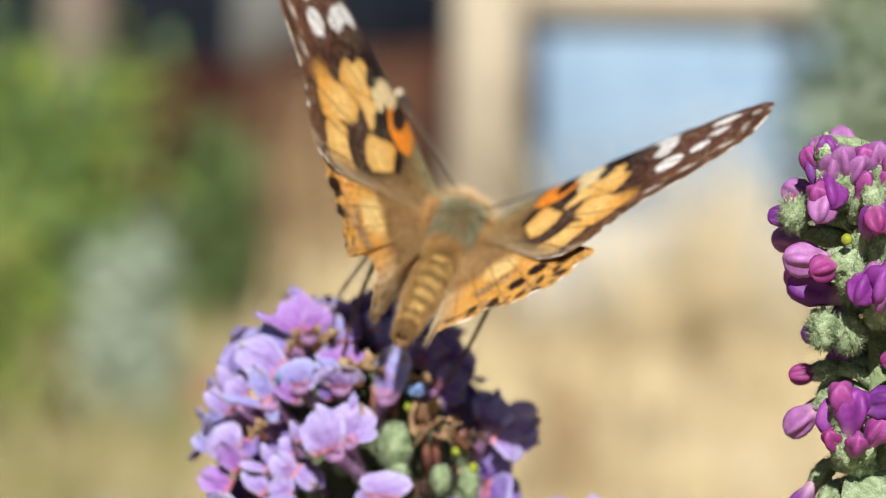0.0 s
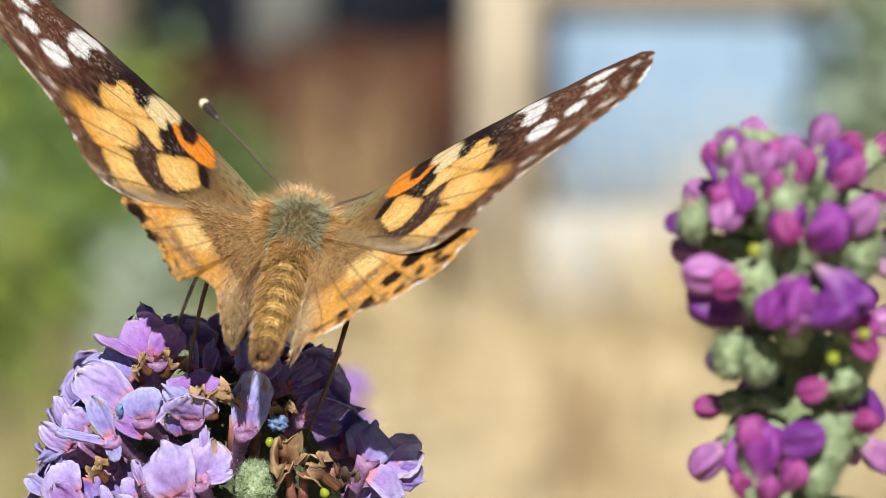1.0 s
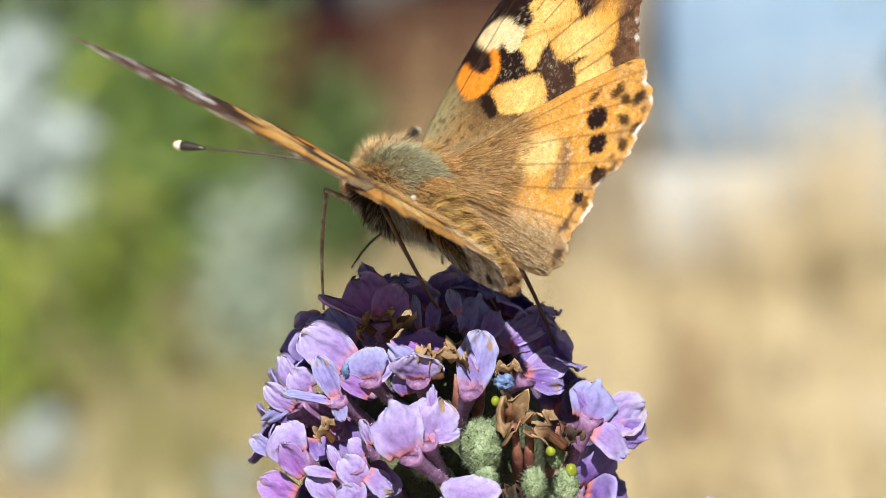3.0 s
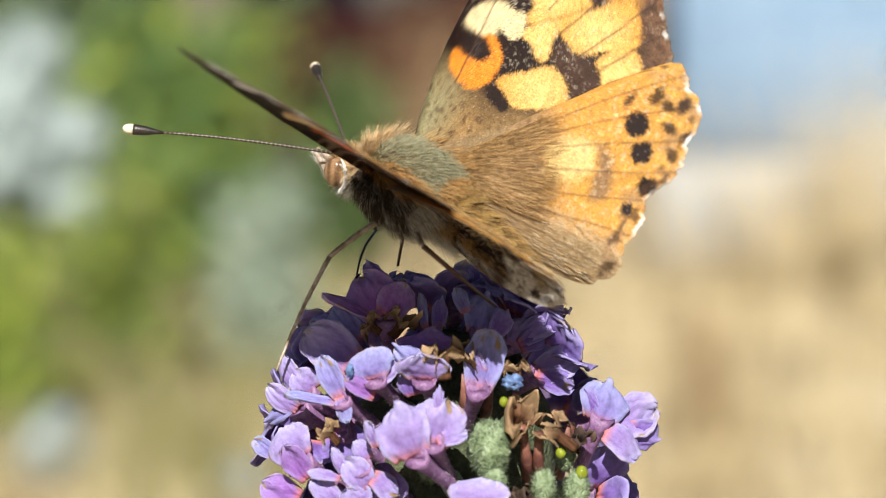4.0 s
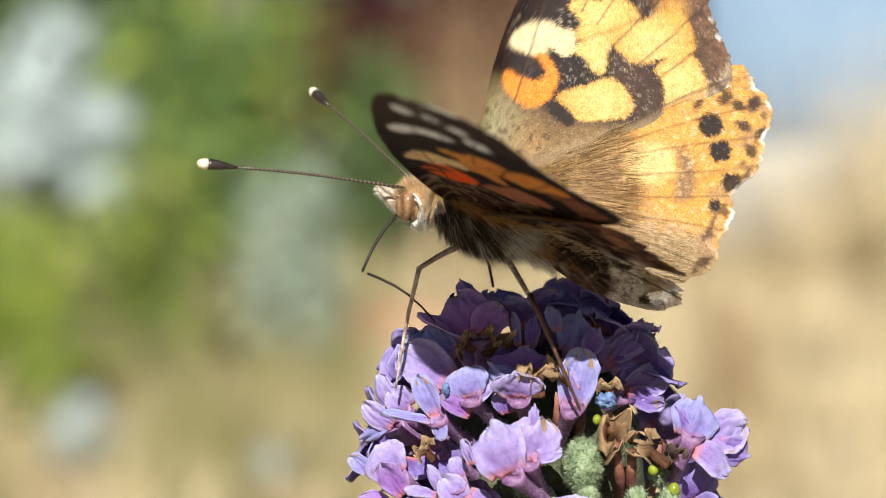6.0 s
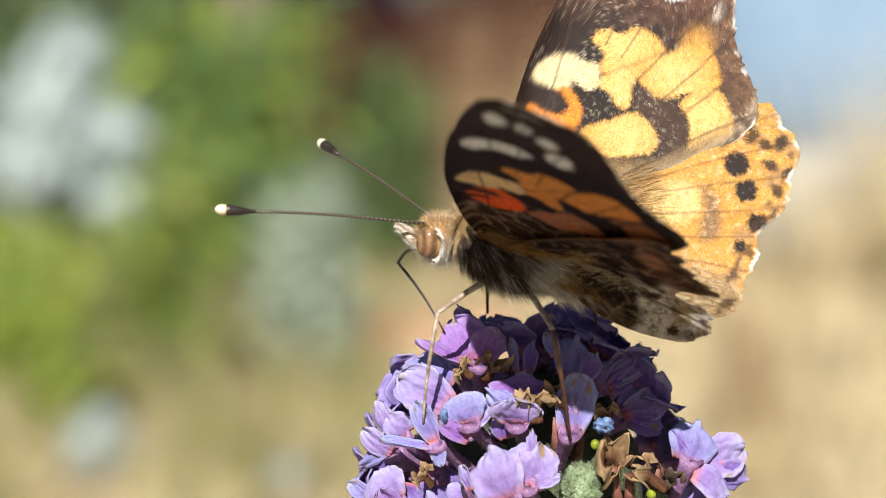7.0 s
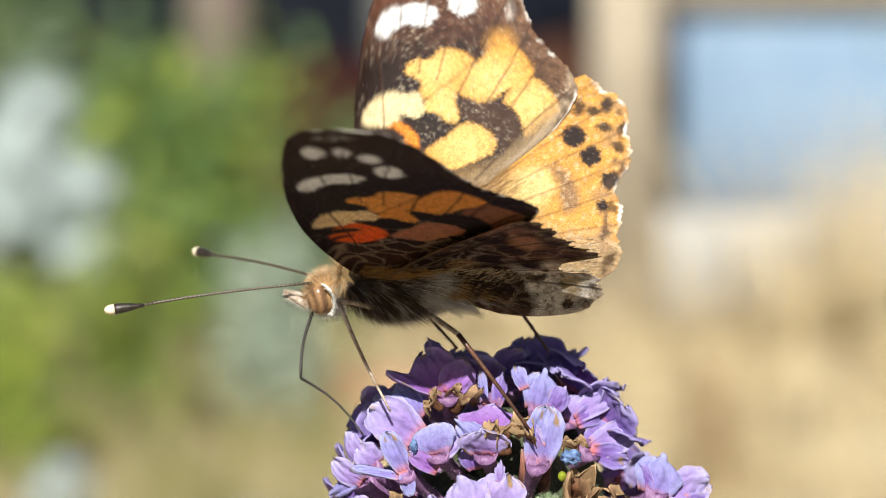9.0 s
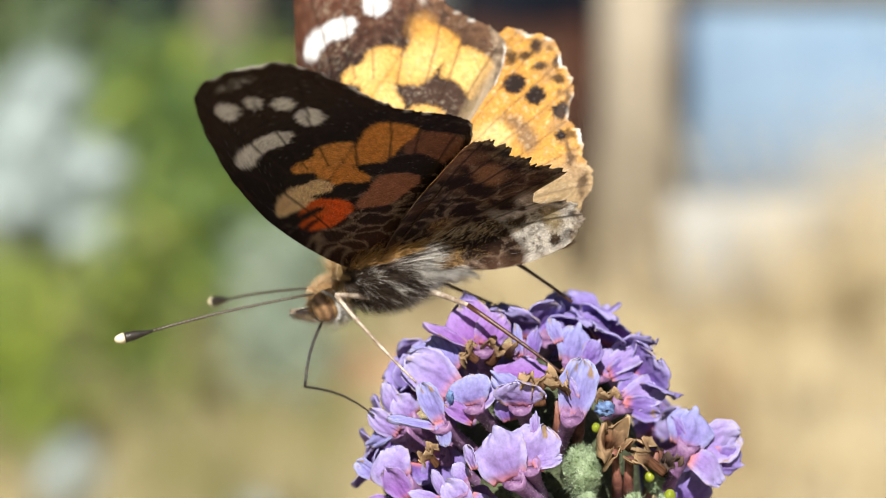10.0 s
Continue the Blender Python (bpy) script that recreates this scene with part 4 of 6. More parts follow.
    for x, y, z, r in ((0.0, -0.6, 0.0, 0.36), (9.7, -2.2, -4.4, 0.48), (4.0, -0.4, 0.6, 0.36), (8.2, -0.8, -3.2, 0.4)):
        piece("ovary", mesh_of("ovary", *ball(Vector((x, y, z)) * MM, r * MM, 1, 1, 1.15, 14, 9), M_DROP), spike, None, "glossy yellow-green ovary")
    return spike


def bud_meshes():
    """Closed florets: a pale tube that swells into a four-lobed, slightly bent magenta head."""
    out = []
    for j, (ln, rad, head) in enumerate(((5.2, 0.95, (0.21, 0.028, 0.26)), (4.4, 0.84, (0.30, 0.050, 0.25)), (6.0, 1.05, (0.15, 0.026, 0.23)), (3.5, 0.8, (0.26, 0.035, 0.18)), (5.2, 0.9, (0.34, 0.13, 0.36)))):
        bend = 0.5 * math.sin(j * 2.3)
        prof = ((0, 0.5), (0.2, 0.6), (0.38, 0.74), (0.5, 0.92), (0.62, 1.06), (0.76, 1.08), (0.88, 0.9), (0.96, 0.6), (1.0, 0.2))
        v, f = lathe([((bend * q * q * MM, 0, q * ln * MM), w * rad * MM, w * rad * MM) for q, w in prof], 20)
        v2, tint = [], []
        for p in v:
            q = p.z / MM / ln
            a = math.atan2(p.y, p.x - bend * q * q * MM)
            k = 1 + (0.3 * math.cos(4 * a + j) * min(1, max(0, (q - 0.4) * 5)) if q > 0.4 else 0) + 0.3 * noise.noise(p * 650 + Vector((j * 5, 0, 0)))
            cx = bend * q * q * MM
            v2.append(Vector((cx + (p.x - cx) * k, p.y * k, p.z)))
            g = min(1, max(0, (q - 0.12) / 0.4))
            c = np.array((0.62, 0.42, 0.48)) * (1 - g) + np.array(head) * g
            fleck = 0.5 + 0.5 * noise.noise(p * 500 + Vector((0, j * 7, 0)))
            c = c * (0.75 + 0.3 * fleck) + np.array((0.16, 0.12, 0.14)) * max(0, fleck - 0.5)
            tint.append(np.clip(c, 0, 0.9))
        out.append(mesh_of("bud", v2, f, M_MAGENTA, True, tint))
    return out


def leaf_mesh(length, half):
    """A lance-shaped felted leaf with a sunk midrib, two skins thick."""
    ns, nw = 16, 9
    top = []
    for i in range(ns + 1):
        q = i / ns
        wide = half * math.sin(math.pi * q ** 0.8) ** 0.9 + 0.15 * (1 - q)
        for k in range(nw):
            w = k / (nw - 1) * 2 - 1
            top.append(Vector((q * length, w * wide, 0.35 * abs(w) * wide * 0.6 - 2.2 * q * q + 0.25 * noise.noise(Vector((q * 7, w * 3, 0))))))
    n = len(top)
    verts = [p * MM for p in top] + [(p - Vector((0, 0, 0.25))) * MM for p in top]
    faces = []
    for i in range(ns):
        for k in range(nw - 1):
            a = i * nw + k
            faces += [(a, a + nw, a + nw + 1, a + 1), (n + a, n + a + 1, n + a + nw + 1, n + a + nw)]
    rim = list(range(nw)) + [i * nw + nw - 1 for i in range(1, ns + 1)] + [ns * nw + k for k in range(nw - 2, -1, -1)] + [i * nw for i in range(ns - 1, 0, -1)]
    faces += [(a, b, n + b, n + a) for a, b in zip(rim, rim[1:] + rim[:1])]
    return mesh_of("leaf", verts, faces, M_SAGE)


# heads of the buds on the sunny side: mm across, mm up, shape, how they point (across, up), size
UPPER_BUDS = (
    (-4.8, 26.5, 0, -0.1, 1, 1), (-6.4, 25.7, 1, -0.4, 0.9, 1), (-2.5, 26.7, 1, -0.2, 1, 0.9), (-1.3, 26.4, 4, 0.2, 0.9, 0.8), (2.3, 26.5, 3, 0.5, 0.9, 1),
    (0.9, 25.9, 2, 0.3, 0.9, 0.9), (-4.9, 25.3, 4, 0, 0.7, 1.15), (-7.5, 24, 2, -0.7, 0.7, 1), (-6.5, 23.7, 1, -0.3, 0.6, 1), (-3.5, 25.5, 4, 0.1, 0.6, 0.9),
    (-3.2, 24.3, 1, 0.1, 0.8, 0.55), (-0.8, 25.5, 1, 0.2, 0.9, 0.55), (1.4, 25.3, 1, 0.3, 0.8, 0.5), (-8.5, 21.8, 3, -0.5, 0.9, 0.6), (-6.3, 21.9, 0, -0.1, -0.5, 1.35),
    (-6.6, 20.8, 4, -0.2, -0.6, 1), (-2.5, 21.9, 0, 0.1, 0.5, 1.25), (-2.2, 20, 3, 0.1, -0.6, 1.15), (0.7, 22.5, 0, 0.3, 0.6, 1.4), (3, 22.3, 4, 0.5, 0.6, 1.2),
)
LOWER_BUDS = (
    (-9.4, 19.3, 2, -0.9, -0.2, 0.75), (-8.6, 17.7, 4, -1, 0.15, 1.3), (-7.2, 17.1, 3, -0.9, -0.1, 1.15), (-8.1, 13.9, 2, -1, 0.05, 1.15), (-7.3, 12.2, 2, -0.9, -0.3, 1),
    (-1, 16.7, 0, 0.05, 0.4, 1.7), (-3, 14.2, 0, -0.35, -0.7, 1.4), (1.5, 17.1, 2, 0.4, 0.3, 1.2), (1, 14.8, 2, 0.3, -0.7, 1.2), (-1.2, 10.3, 3, -0.8, 0, 1),
    (3.4, 15.7, 2, 0.6, 0, 1), (4.1, 13.1, 3, 0.6, -0.2, 1), (4.2, 8.3, 3, 0.5, 0.3, 0.8), (-4.5, 7.8, 1, -0.2, 1, 1.15), (-3, 7, 0, 0.1, 0.9, 1.5),
    (-6.1, 5.3, 0, -0.7, 0.8, 1.4), (-4.9, 3.6, 3, -0.4, 0.5, 0.9), (-2.3, 3.9, 1, 0.1, 0.4, 0.8), (-0.5, 7.8, 2, 0.5, 0.3, 1),
)


def magenta_spike():
    """A neighbouring spike still in bud: loose whorls of closed magenta florets with felted calyces."""
    rng = random.Random(8)
    buds = bud_meshes()
    cal = mesh_of("calyx", *fuzzy((0, 0, 0.5 * MM), 1.0 * MM, 0.9, 1.5, 3, 320, 0.3), M_SAGE)
    c = Vector((0.0404, -0.026, 1.001))
    spike = thing("flower_spike", "magenta butterfly-bush flower spike still in bud", "flower", pose(*c))
    piece("stem", mesh_of("stem", *lathe([((-0.01, 0.02, -1.0), 4 * MM, 4 * MM), ((0.004, 0.01, -0.5), 3 * MM, 3 * MM), ((0.002, 0, -0.1), 1.8 * MM, 1.8 * MM), ((0, 0, 0.024), 1.3 * MM, 1.3 * MM)], 10), M_STEM), spike)
    def put(head, d, kind, size=1.0):
        size = 0.45 + 0.5 * size
        ln = (5.4, 4.6, 6.2, 3.6, 5.4)[kind] * (0.45 + 0.5 * size)
        m = Matrix.Translation((head - d * ln) * MM) @ turned_to(d + Vector((rng.uniform(-0.25, 0.25), rng.uniform(-0.25, 0.25), rng.uniform(-0.25, 0.25)))) @ pose(0, 0, 0, 0, 0, rng.uniform(0, 360)) @ Matrix.Diagonal((rng.uniform(0.85, 1.1) * size, rng.uniform(0.85, 1.1) * size, 0.5 + 0.5 * size, 1))
        b = piece("bud", buds[kind], spike, m)
        piece("calyx", cal, b)
        root = head - d * (ln + 0.6)
        foot = Vector((root.x * 0.12, root.y * 0.12, root.z - 1.2))
        piece("stalk", mesh_of("stalk", *lathe([(foot * MM, 0.7 * MM, 0.7 * MM), ((foot * 0.5 + root * 0.5 + Vector((0, 0, 0.3))) * MM, 0.6 * MM, 0.6 * MM), (root * MM, 0.6 * MM, 0.6 * MM)], 8), M_SAGE), spike)
    def outer(z):
        return 9.6 * math.sqrt(max(0.1, 1 - ((z - 18.5) / 10.5) ** 2)) if z > 10 else 7.6
    for x, z, kind, across, up, size in UPPER_BUDS + LOWER_BUDS:
        r = outer(z)
        depth = -math.sqrt(max(0.3, r * r - x * x))
        put(Vector((x, depth, z)), Vector((across, -0.5 if abs(across) < 0.7 else -0.2, up)).normalized(), kind, size)
        if rng.random() < 0.25 and x > -5.5:
            dx, dz = rng.uniform(-1.9, 1.9), rng.uniform(-1.6, 1.6)
            put(Vector((x * 0.9 + dx, depth * 0.84, z + dz)), Vector((across + dx * 0.15, -0.4, up + dz * 0.2)).normalized(), rng.choice((1, 3, 3, 4)))
    for z, count in ((25, 5), (21.5, 7), (17.5, 8), (14, 6), (7, 6), (3, 7), (-6, 10), (-12, 11), (-20, 11)):
        for k in range(count):
            a = math.pi * (k + 0.5) / count + rng.uniform(-0.1, 0.1) if z > 2.5 else 2 * math.pi * k / count + z
            r = outer(z) * rng.uniform(0.85, 1.0)
            put(Vector((math.cos(a) * r, math.sin(a) * r, z + rng.uniform(-1, 1))), Vector((math.cos(a), math.sin(a), rng.uniform(-0.3, 0.6) + (z - 18) * 0.06)).normalized(), rng.randrange(5))
    # closed felted buds in the gaps
    for n, (x, z, r) in enumerate(((-5.4, 11.6, 1.5), (-3.5, 11.4, 1.5), (-3.6, 16.2, 1.7), (-8.1, 20.6, 1.3), (0.3, 24.1, 1.6), (-2.0, 24.0, 1.5), (-4.3, 22.9, 1.4), (0.9, 19.3, 1.8), (2.8, 19.1, 1.7), (2.4, 10.6, 1.8), (3.0, 12.0, 1.5), (1.3, 5.9, 1.7), (-3.3, 4.0, 1.5), (0.5, 4.0, 1.6), (-1.9, 18.4, 1.2))):
        p = Vector((x * 0.98, -math.sqrt(max(4.0, outer(z) ** 2 - x * x)) * 0.62, z))
        piece("felted_bud", mesh_of("felted_bud", *fuzzy(p * MM, r * 0.85 * MM, 0.9, 1.25, 90 + n, 700, 0.5), M_SAGE), spike, None, "closed felted grey-green bud")
    for x, y, z in ((-4.5, -7.0, 19.2), (2.8, -7.2, 13.8), (0.8, -7.4, 12.2)):
        piece("ovary", mesh_of("ovary", *ball(Vector((x, y, z)) * MM, 0.45 * MM), M_DROP), spike, None, "bright yellow-green spot")
    for yaw, droop in ((268, 20), (20, 8), (65, 10)):
        piece("leaf", leaf_mesh(16, 3.6), spike, pose(0, 0, 0.0005, 0, droop, yaw), "felted grey-green leaf")
    return spike


def far_spike():
    rng = random.Random(31)
    spike = thing("flower_spike", "lilac-pink flower spike standing behind the main one", "flower", pose(0.0098, 0.150, 0.9757))
    piece("stem", mesh_of("stem", *lathe([((-0.01, 0.02, -0.983), 4 * MM, 4 * MM), ((0.004, 0.01, -0.5), 3 * MM, 3 * MM), ((0, 0, -0.05), 1.8 * MM, 1.8 * MM), ((0, 0, 0.0), 1.0 * MM, 1.0 * MM)], 10), M_STEM), spike)
    for ring in range(5):
        for k in range(7):
            a = 2 * math.pi * (k + 0.5 * (ring % 2)) / 7
            floret(spike, (math.cos(a) * 2.5, math.sin(a) * 2.5, 1 - ring * 4), (math.cos(a), math.sin(a), 0.7 - 0.2 * ring), 2, 0.7, rng.uniform(0, 90), rng)


# ---- butterfly ----
def curve_through(points, per=12):
    """A smooth closed outline through a few corners (Catmull-Rom)."""
    p = np.array(points, float)
    n = len(p)
    out = []
    for i in range(n):
        a, b, c, d = p[i - 1], p[i], p[(i + 1) % n], p[(i + 2) % n]
        for k in range(per):
            t = k / per
            out.append(0.5 * (2 * b + (c - a) * t + (2 * a - 5 * b + 4 * c - d) * t * t + (3 * b - a - 3 * c + d) * t ** 3))
    return np.array(out)


def inside(poly, u, v, soft=0.18):
    """How far a point lies within a rounded patch: 1 inside, 0 outside, soft at the rim."""
    q = curve_through(poly, 4)
    r = np.roll(q, -1, 0)
    dist = np.full(u.shape, 1e9)
    odd = np.zeros(u.shape, bool)
    for (ax, ay), (bx, by) in zip(q, r):
        ex, ey = bx - ax, by - ay
        t = np.clip(((u - ax) * ex + (v - ay) * ey) / (ex * ex + ey * ey + 1e-12), 0, 1)
        dist = np.minimum(dist, np.hypot(u - ax - t * ex, v - ay - t * ey))
        odd ^= ((ay > v) != (by > v)) & (u < (bx - ax) * (v - ay) / (by - ay + 1e-12) + ax)
    return np.clip(0.5 + np.where(odd, dist, -dist) / soft, 0, 1)


def spot(cu, cv, ru, rv, u, v, soft=0.25):
    d = np.hypot((u - cu) / ru, (v - cv) / rv)
    return np.clip(0.5 + (1 - d) * min(ru, rv) / soft, 0, 1)


def lay(col, mask, colour):
    return col * (1 - mask[..., None]) + np.array(colour) * mask[..., None]


def rough_field(u, v, scale, seed):
    out = np.empty(u.size)
    for i, (a, b) in enumerate(zip(u.ravel(), v.ravel())):
        out[i] = noise.noise(Vector((a * scale, b * scale, seed)))
    return out.reshape(u.shape)


def net_field(u, v, scale, seed):
    """Near 0 on the lines of an uneven net, larger within its meshes."""
    out = np.empty(u.size)
    for i, (a, b) in enumerate(zip(u.ravel(), v.ravel())):
        p = Vector((a * scale, b * scale * 0.7, seed))
        p += Vector((noise.noise(p * 1.3), noise.noise(p * 1.3 + Vector((5, 5, 5))), 0)) * 0.5
        d = noise.voronoi(p)[0]
        out[i] = d[1] - d[0]
    return out.reshape(u.shape)


DARK, BROWN, ORANGE = (0.017, 0.007, 0.0045), (0.092, 0.034, 0.018), (0.63, 0.31, 0.06)
AMBER, CREAM, FLAME, SNOW = (0.84, 0.50, 0.12), (0.74, 0.59, 0.33), (0.74, 0.24, 0.02), (0.74, 0.73, 0.73)
TAN, OLIVE, GREYTAN = (0.30, 0.18, 0.07), (0.27, 0.235, 0.12), (0.26, 0.195, 0.12)

FORE_OUTLINE = ((0.4, -0.9), (3, -2.0), (7.7, -2.9), (12.6, -3.2), (16.4, -2.9), (20.7, -2.2), (26, -0.9), (29.6, 0.4), (31.3, 1.9), (31.3, 3.9), (29.9, 6.4), (27.5, 7.8), (24.1, 9.0), (21.5, 10.0),
                (19.2, 11.1), (16.8, 13.0), (15.1, 14.0), (14.0, 14.3), (12.3, 13.6), (9.5, 11.4), (5.2, 6.2), (2, 2.5), (0.4, 0.6))
TORN_OUTLINE = ((1.2, 0.6), (4, 2.4), (8.5, 6.5), (12.2, 11.0), (13.2, 12.6), (12.8, 13.6), (12.0, 13.4), (11.4, 14.6), (10.4, 14.0), (9.2, 15.2), (7.8, 15.2), (6.8, 16.3), (5.5, 17.3), (4.6, 14.6), (2.9, 13.9), (1.7, 14.6), (1.2, 16.2), (-0.4, 16.8), (-1.8, 15.8), (-2.4, 13.6), (-2.6, 11), (-2.2, 8), (-1.2, 4), (-0.3, 2))
HIND_OUTLINE = ((1.2, 0.6), (4, 2.4), (8.5, 6.5), (12.8, 11.2), (15.3, 14.2), (15.1, 15.8), (14.1, 17.1), (12.8, 17.9), (11.2, 18.3), (8.8, 18.2), (5.8, 17.6), (3.4, 17.9), (1.2, 17.8), (-0.8, 17.2), (-2.0, 15.4), (-2.5, 12), (-2.2, 8), (-1.2, 4), (-0.3, 2))

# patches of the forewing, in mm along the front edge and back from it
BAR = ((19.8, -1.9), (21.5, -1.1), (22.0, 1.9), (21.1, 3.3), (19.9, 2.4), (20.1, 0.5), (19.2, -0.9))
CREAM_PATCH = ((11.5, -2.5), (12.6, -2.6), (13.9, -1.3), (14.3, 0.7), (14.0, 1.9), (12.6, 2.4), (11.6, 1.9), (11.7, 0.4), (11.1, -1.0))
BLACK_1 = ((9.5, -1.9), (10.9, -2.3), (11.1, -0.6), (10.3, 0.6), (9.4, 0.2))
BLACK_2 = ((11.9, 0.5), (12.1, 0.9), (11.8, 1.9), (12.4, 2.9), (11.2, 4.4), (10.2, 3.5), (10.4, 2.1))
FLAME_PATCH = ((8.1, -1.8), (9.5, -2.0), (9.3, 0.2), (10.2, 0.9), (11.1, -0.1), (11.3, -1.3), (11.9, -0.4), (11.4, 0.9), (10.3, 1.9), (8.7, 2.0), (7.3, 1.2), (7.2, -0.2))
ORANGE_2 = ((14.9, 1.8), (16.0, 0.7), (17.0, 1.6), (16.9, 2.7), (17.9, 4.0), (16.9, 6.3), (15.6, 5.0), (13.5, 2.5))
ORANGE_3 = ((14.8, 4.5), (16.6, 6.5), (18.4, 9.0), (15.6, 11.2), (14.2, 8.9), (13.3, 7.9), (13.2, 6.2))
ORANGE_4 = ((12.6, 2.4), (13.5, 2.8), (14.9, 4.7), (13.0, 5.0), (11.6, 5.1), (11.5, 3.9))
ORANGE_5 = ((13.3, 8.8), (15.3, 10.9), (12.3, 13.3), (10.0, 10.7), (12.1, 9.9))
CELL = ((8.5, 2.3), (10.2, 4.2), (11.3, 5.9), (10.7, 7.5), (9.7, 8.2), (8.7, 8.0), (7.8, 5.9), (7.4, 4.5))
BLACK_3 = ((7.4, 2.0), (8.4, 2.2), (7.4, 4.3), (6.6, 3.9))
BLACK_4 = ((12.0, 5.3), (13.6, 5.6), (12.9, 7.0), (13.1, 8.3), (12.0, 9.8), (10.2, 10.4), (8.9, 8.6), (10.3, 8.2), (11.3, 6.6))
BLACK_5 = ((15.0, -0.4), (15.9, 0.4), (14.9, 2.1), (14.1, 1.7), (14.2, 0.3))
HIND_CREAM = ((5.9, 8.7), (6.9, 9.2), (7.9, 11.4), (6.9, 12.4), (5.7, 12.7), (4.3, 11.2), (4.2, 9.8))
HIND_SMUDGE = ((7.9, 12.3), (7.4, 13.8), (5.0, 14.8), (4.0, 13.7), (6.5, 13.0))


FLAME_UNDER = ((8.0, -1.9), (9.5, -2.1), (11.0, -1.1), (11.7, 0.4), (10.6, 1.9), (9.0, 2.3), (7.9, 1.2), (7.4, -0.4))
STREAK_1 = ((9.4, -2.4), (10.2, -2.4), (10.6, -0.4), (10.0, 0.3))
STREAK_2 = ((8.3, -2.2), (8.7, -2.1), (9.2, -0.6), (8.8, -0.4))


def fore_upper(u, v, s, rim, warp):
    u, v = u + warp * 0.13, v - warp * 0.12
    base = np.clip((9.0 - u - 0.15 * v) / 4.0, 0, 1)
    col = np.zeros(u.shape + (3,)) + np.array(DARK)
    col = lay(col, np.clip((u - 17 + warp) / 5, 0, 1), BROWN)
    col = lay(col, np.clip((rim - 0.84) / 0.1, 0, 1) * np.clip((v - 4) / 4, 0, 1) * 0.6, (0.20, 0.10, 0.05))
    col = lay(col, np.clip(rough_field(u, v, 1.4, 41.0) * 2.5 + 0.1, 0, 1) * np.clip((u - 16 + 0.4 * v) / 4, 0, 1) * 0.2, (0.30, 0.17, 0.11))
    col = lay(col, base, TAN)
    col = lay(col, base * np.clip((1.6 - v) / 2.5, 0, 1), OLIVE)
    fleck = np.clip(rough_field(u, v * 2.2, 1.6, 31.0) * 3 - 0.2, 0, 1)
    col = lay(col, base * fleck * 0.75, (0.075, 0.036, 0.016))
    inner = np.clip((v - 1.02 * u - 0.2 + warp * 0.5) / 1.6, 0, 1)
    col = lay(col, inner * np.clip((12 - u) / 2, 0, 1), GREYTAN)
    col = lay(col, np.clip((v + u * 0.06 + 0.5 - 4) / 3, 0, 1) * np.clip((8.6 - u) / 2, 0, 1) * 0.7, TAN)
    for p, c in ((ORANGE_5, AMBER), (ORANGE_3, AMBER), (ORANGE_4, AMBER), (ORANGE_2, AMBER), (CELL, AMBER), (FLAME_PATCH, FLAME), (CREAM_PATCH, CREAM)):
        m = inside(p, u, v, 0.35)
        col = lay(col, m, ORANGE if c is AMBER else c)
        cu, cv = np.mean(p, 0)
        # paler patch centres: the sun's sheen on the scales is painted into the colour
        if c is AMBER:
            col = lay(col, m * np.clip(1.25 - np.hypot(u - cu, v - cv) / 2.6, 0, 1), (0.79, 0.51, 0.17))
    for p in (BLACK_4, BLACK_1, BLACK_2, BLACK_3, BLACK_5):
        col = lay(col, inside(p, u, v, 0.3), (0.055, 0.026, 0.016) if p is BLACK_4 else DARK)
    worn = np.clip(rough_field(u, v, 3.2, 57.0) * 4 - 0.9, 0, 1) * np.clip(rough_field(u, v, 0.35, 61.0) * 3 + 0.5, 0, 1)
    col = lay(col, worn * np.clip((u - 8) / 3, 0, 1) * 0.3, (0.80, 0.68, 0.50))
    col = lay(col, spot(18.2, 8.4, 1.2, 1.1, u, v, 1.2) * 0.8, ORANGE)
    # the pale brown hind margin, with a lighter edge
    back = (np.interp(u, (0.4, 2, 5.2, 9.5, 12.3, 14), (0.6, 2.5, 6.2, 11.4, 13.6, 14.3)) - v) * 0.65
    near = np.clip((14.0 - u) / 3, 0, 1)
    col = lay(col, np.clip((2.0 - 0.06 * u - back + 0.3 * warp) / 0.7, 0, 1) * near * 0.8, (0.27, 0.185, 0.095))
    col = lay(col, np.clip((0.42 - back + 0.1 * warp) / 0.15, 0, 1) * np.clip((u - 4) / 4, 0, 1) * 0.5, (0.42, 0.33, 0.23))
    for m in (inside(BAR, u, v, 0.25), spot(22.1, 5.3, 1.35, 1.15, u, v), spot(24.9, 4.6, 0.95, 0.75, u, v), spot(26.4, 3.0, 1.0, 0.6, u, v), spot(26.7, 1.0, 1.4, 0.7, u, v)):
        col = lay(col, m, SNOW)
    for cu, cv, ru, rv in ((24.4, 7.9, 0.9, 0.35), (21.2, 9.2, 0.9, 0.35), (27.6, 6.6, 0.8, 0.35), (29.3, 4.6, 0.4, 0.8), (29.8, 2.2, 0.4, 0.7)):
        col = lay(col, spot(cu, cv, ru, rv, u, v, 0.3) * 0.7, (0.62, 0.55, 0.50))
    return col


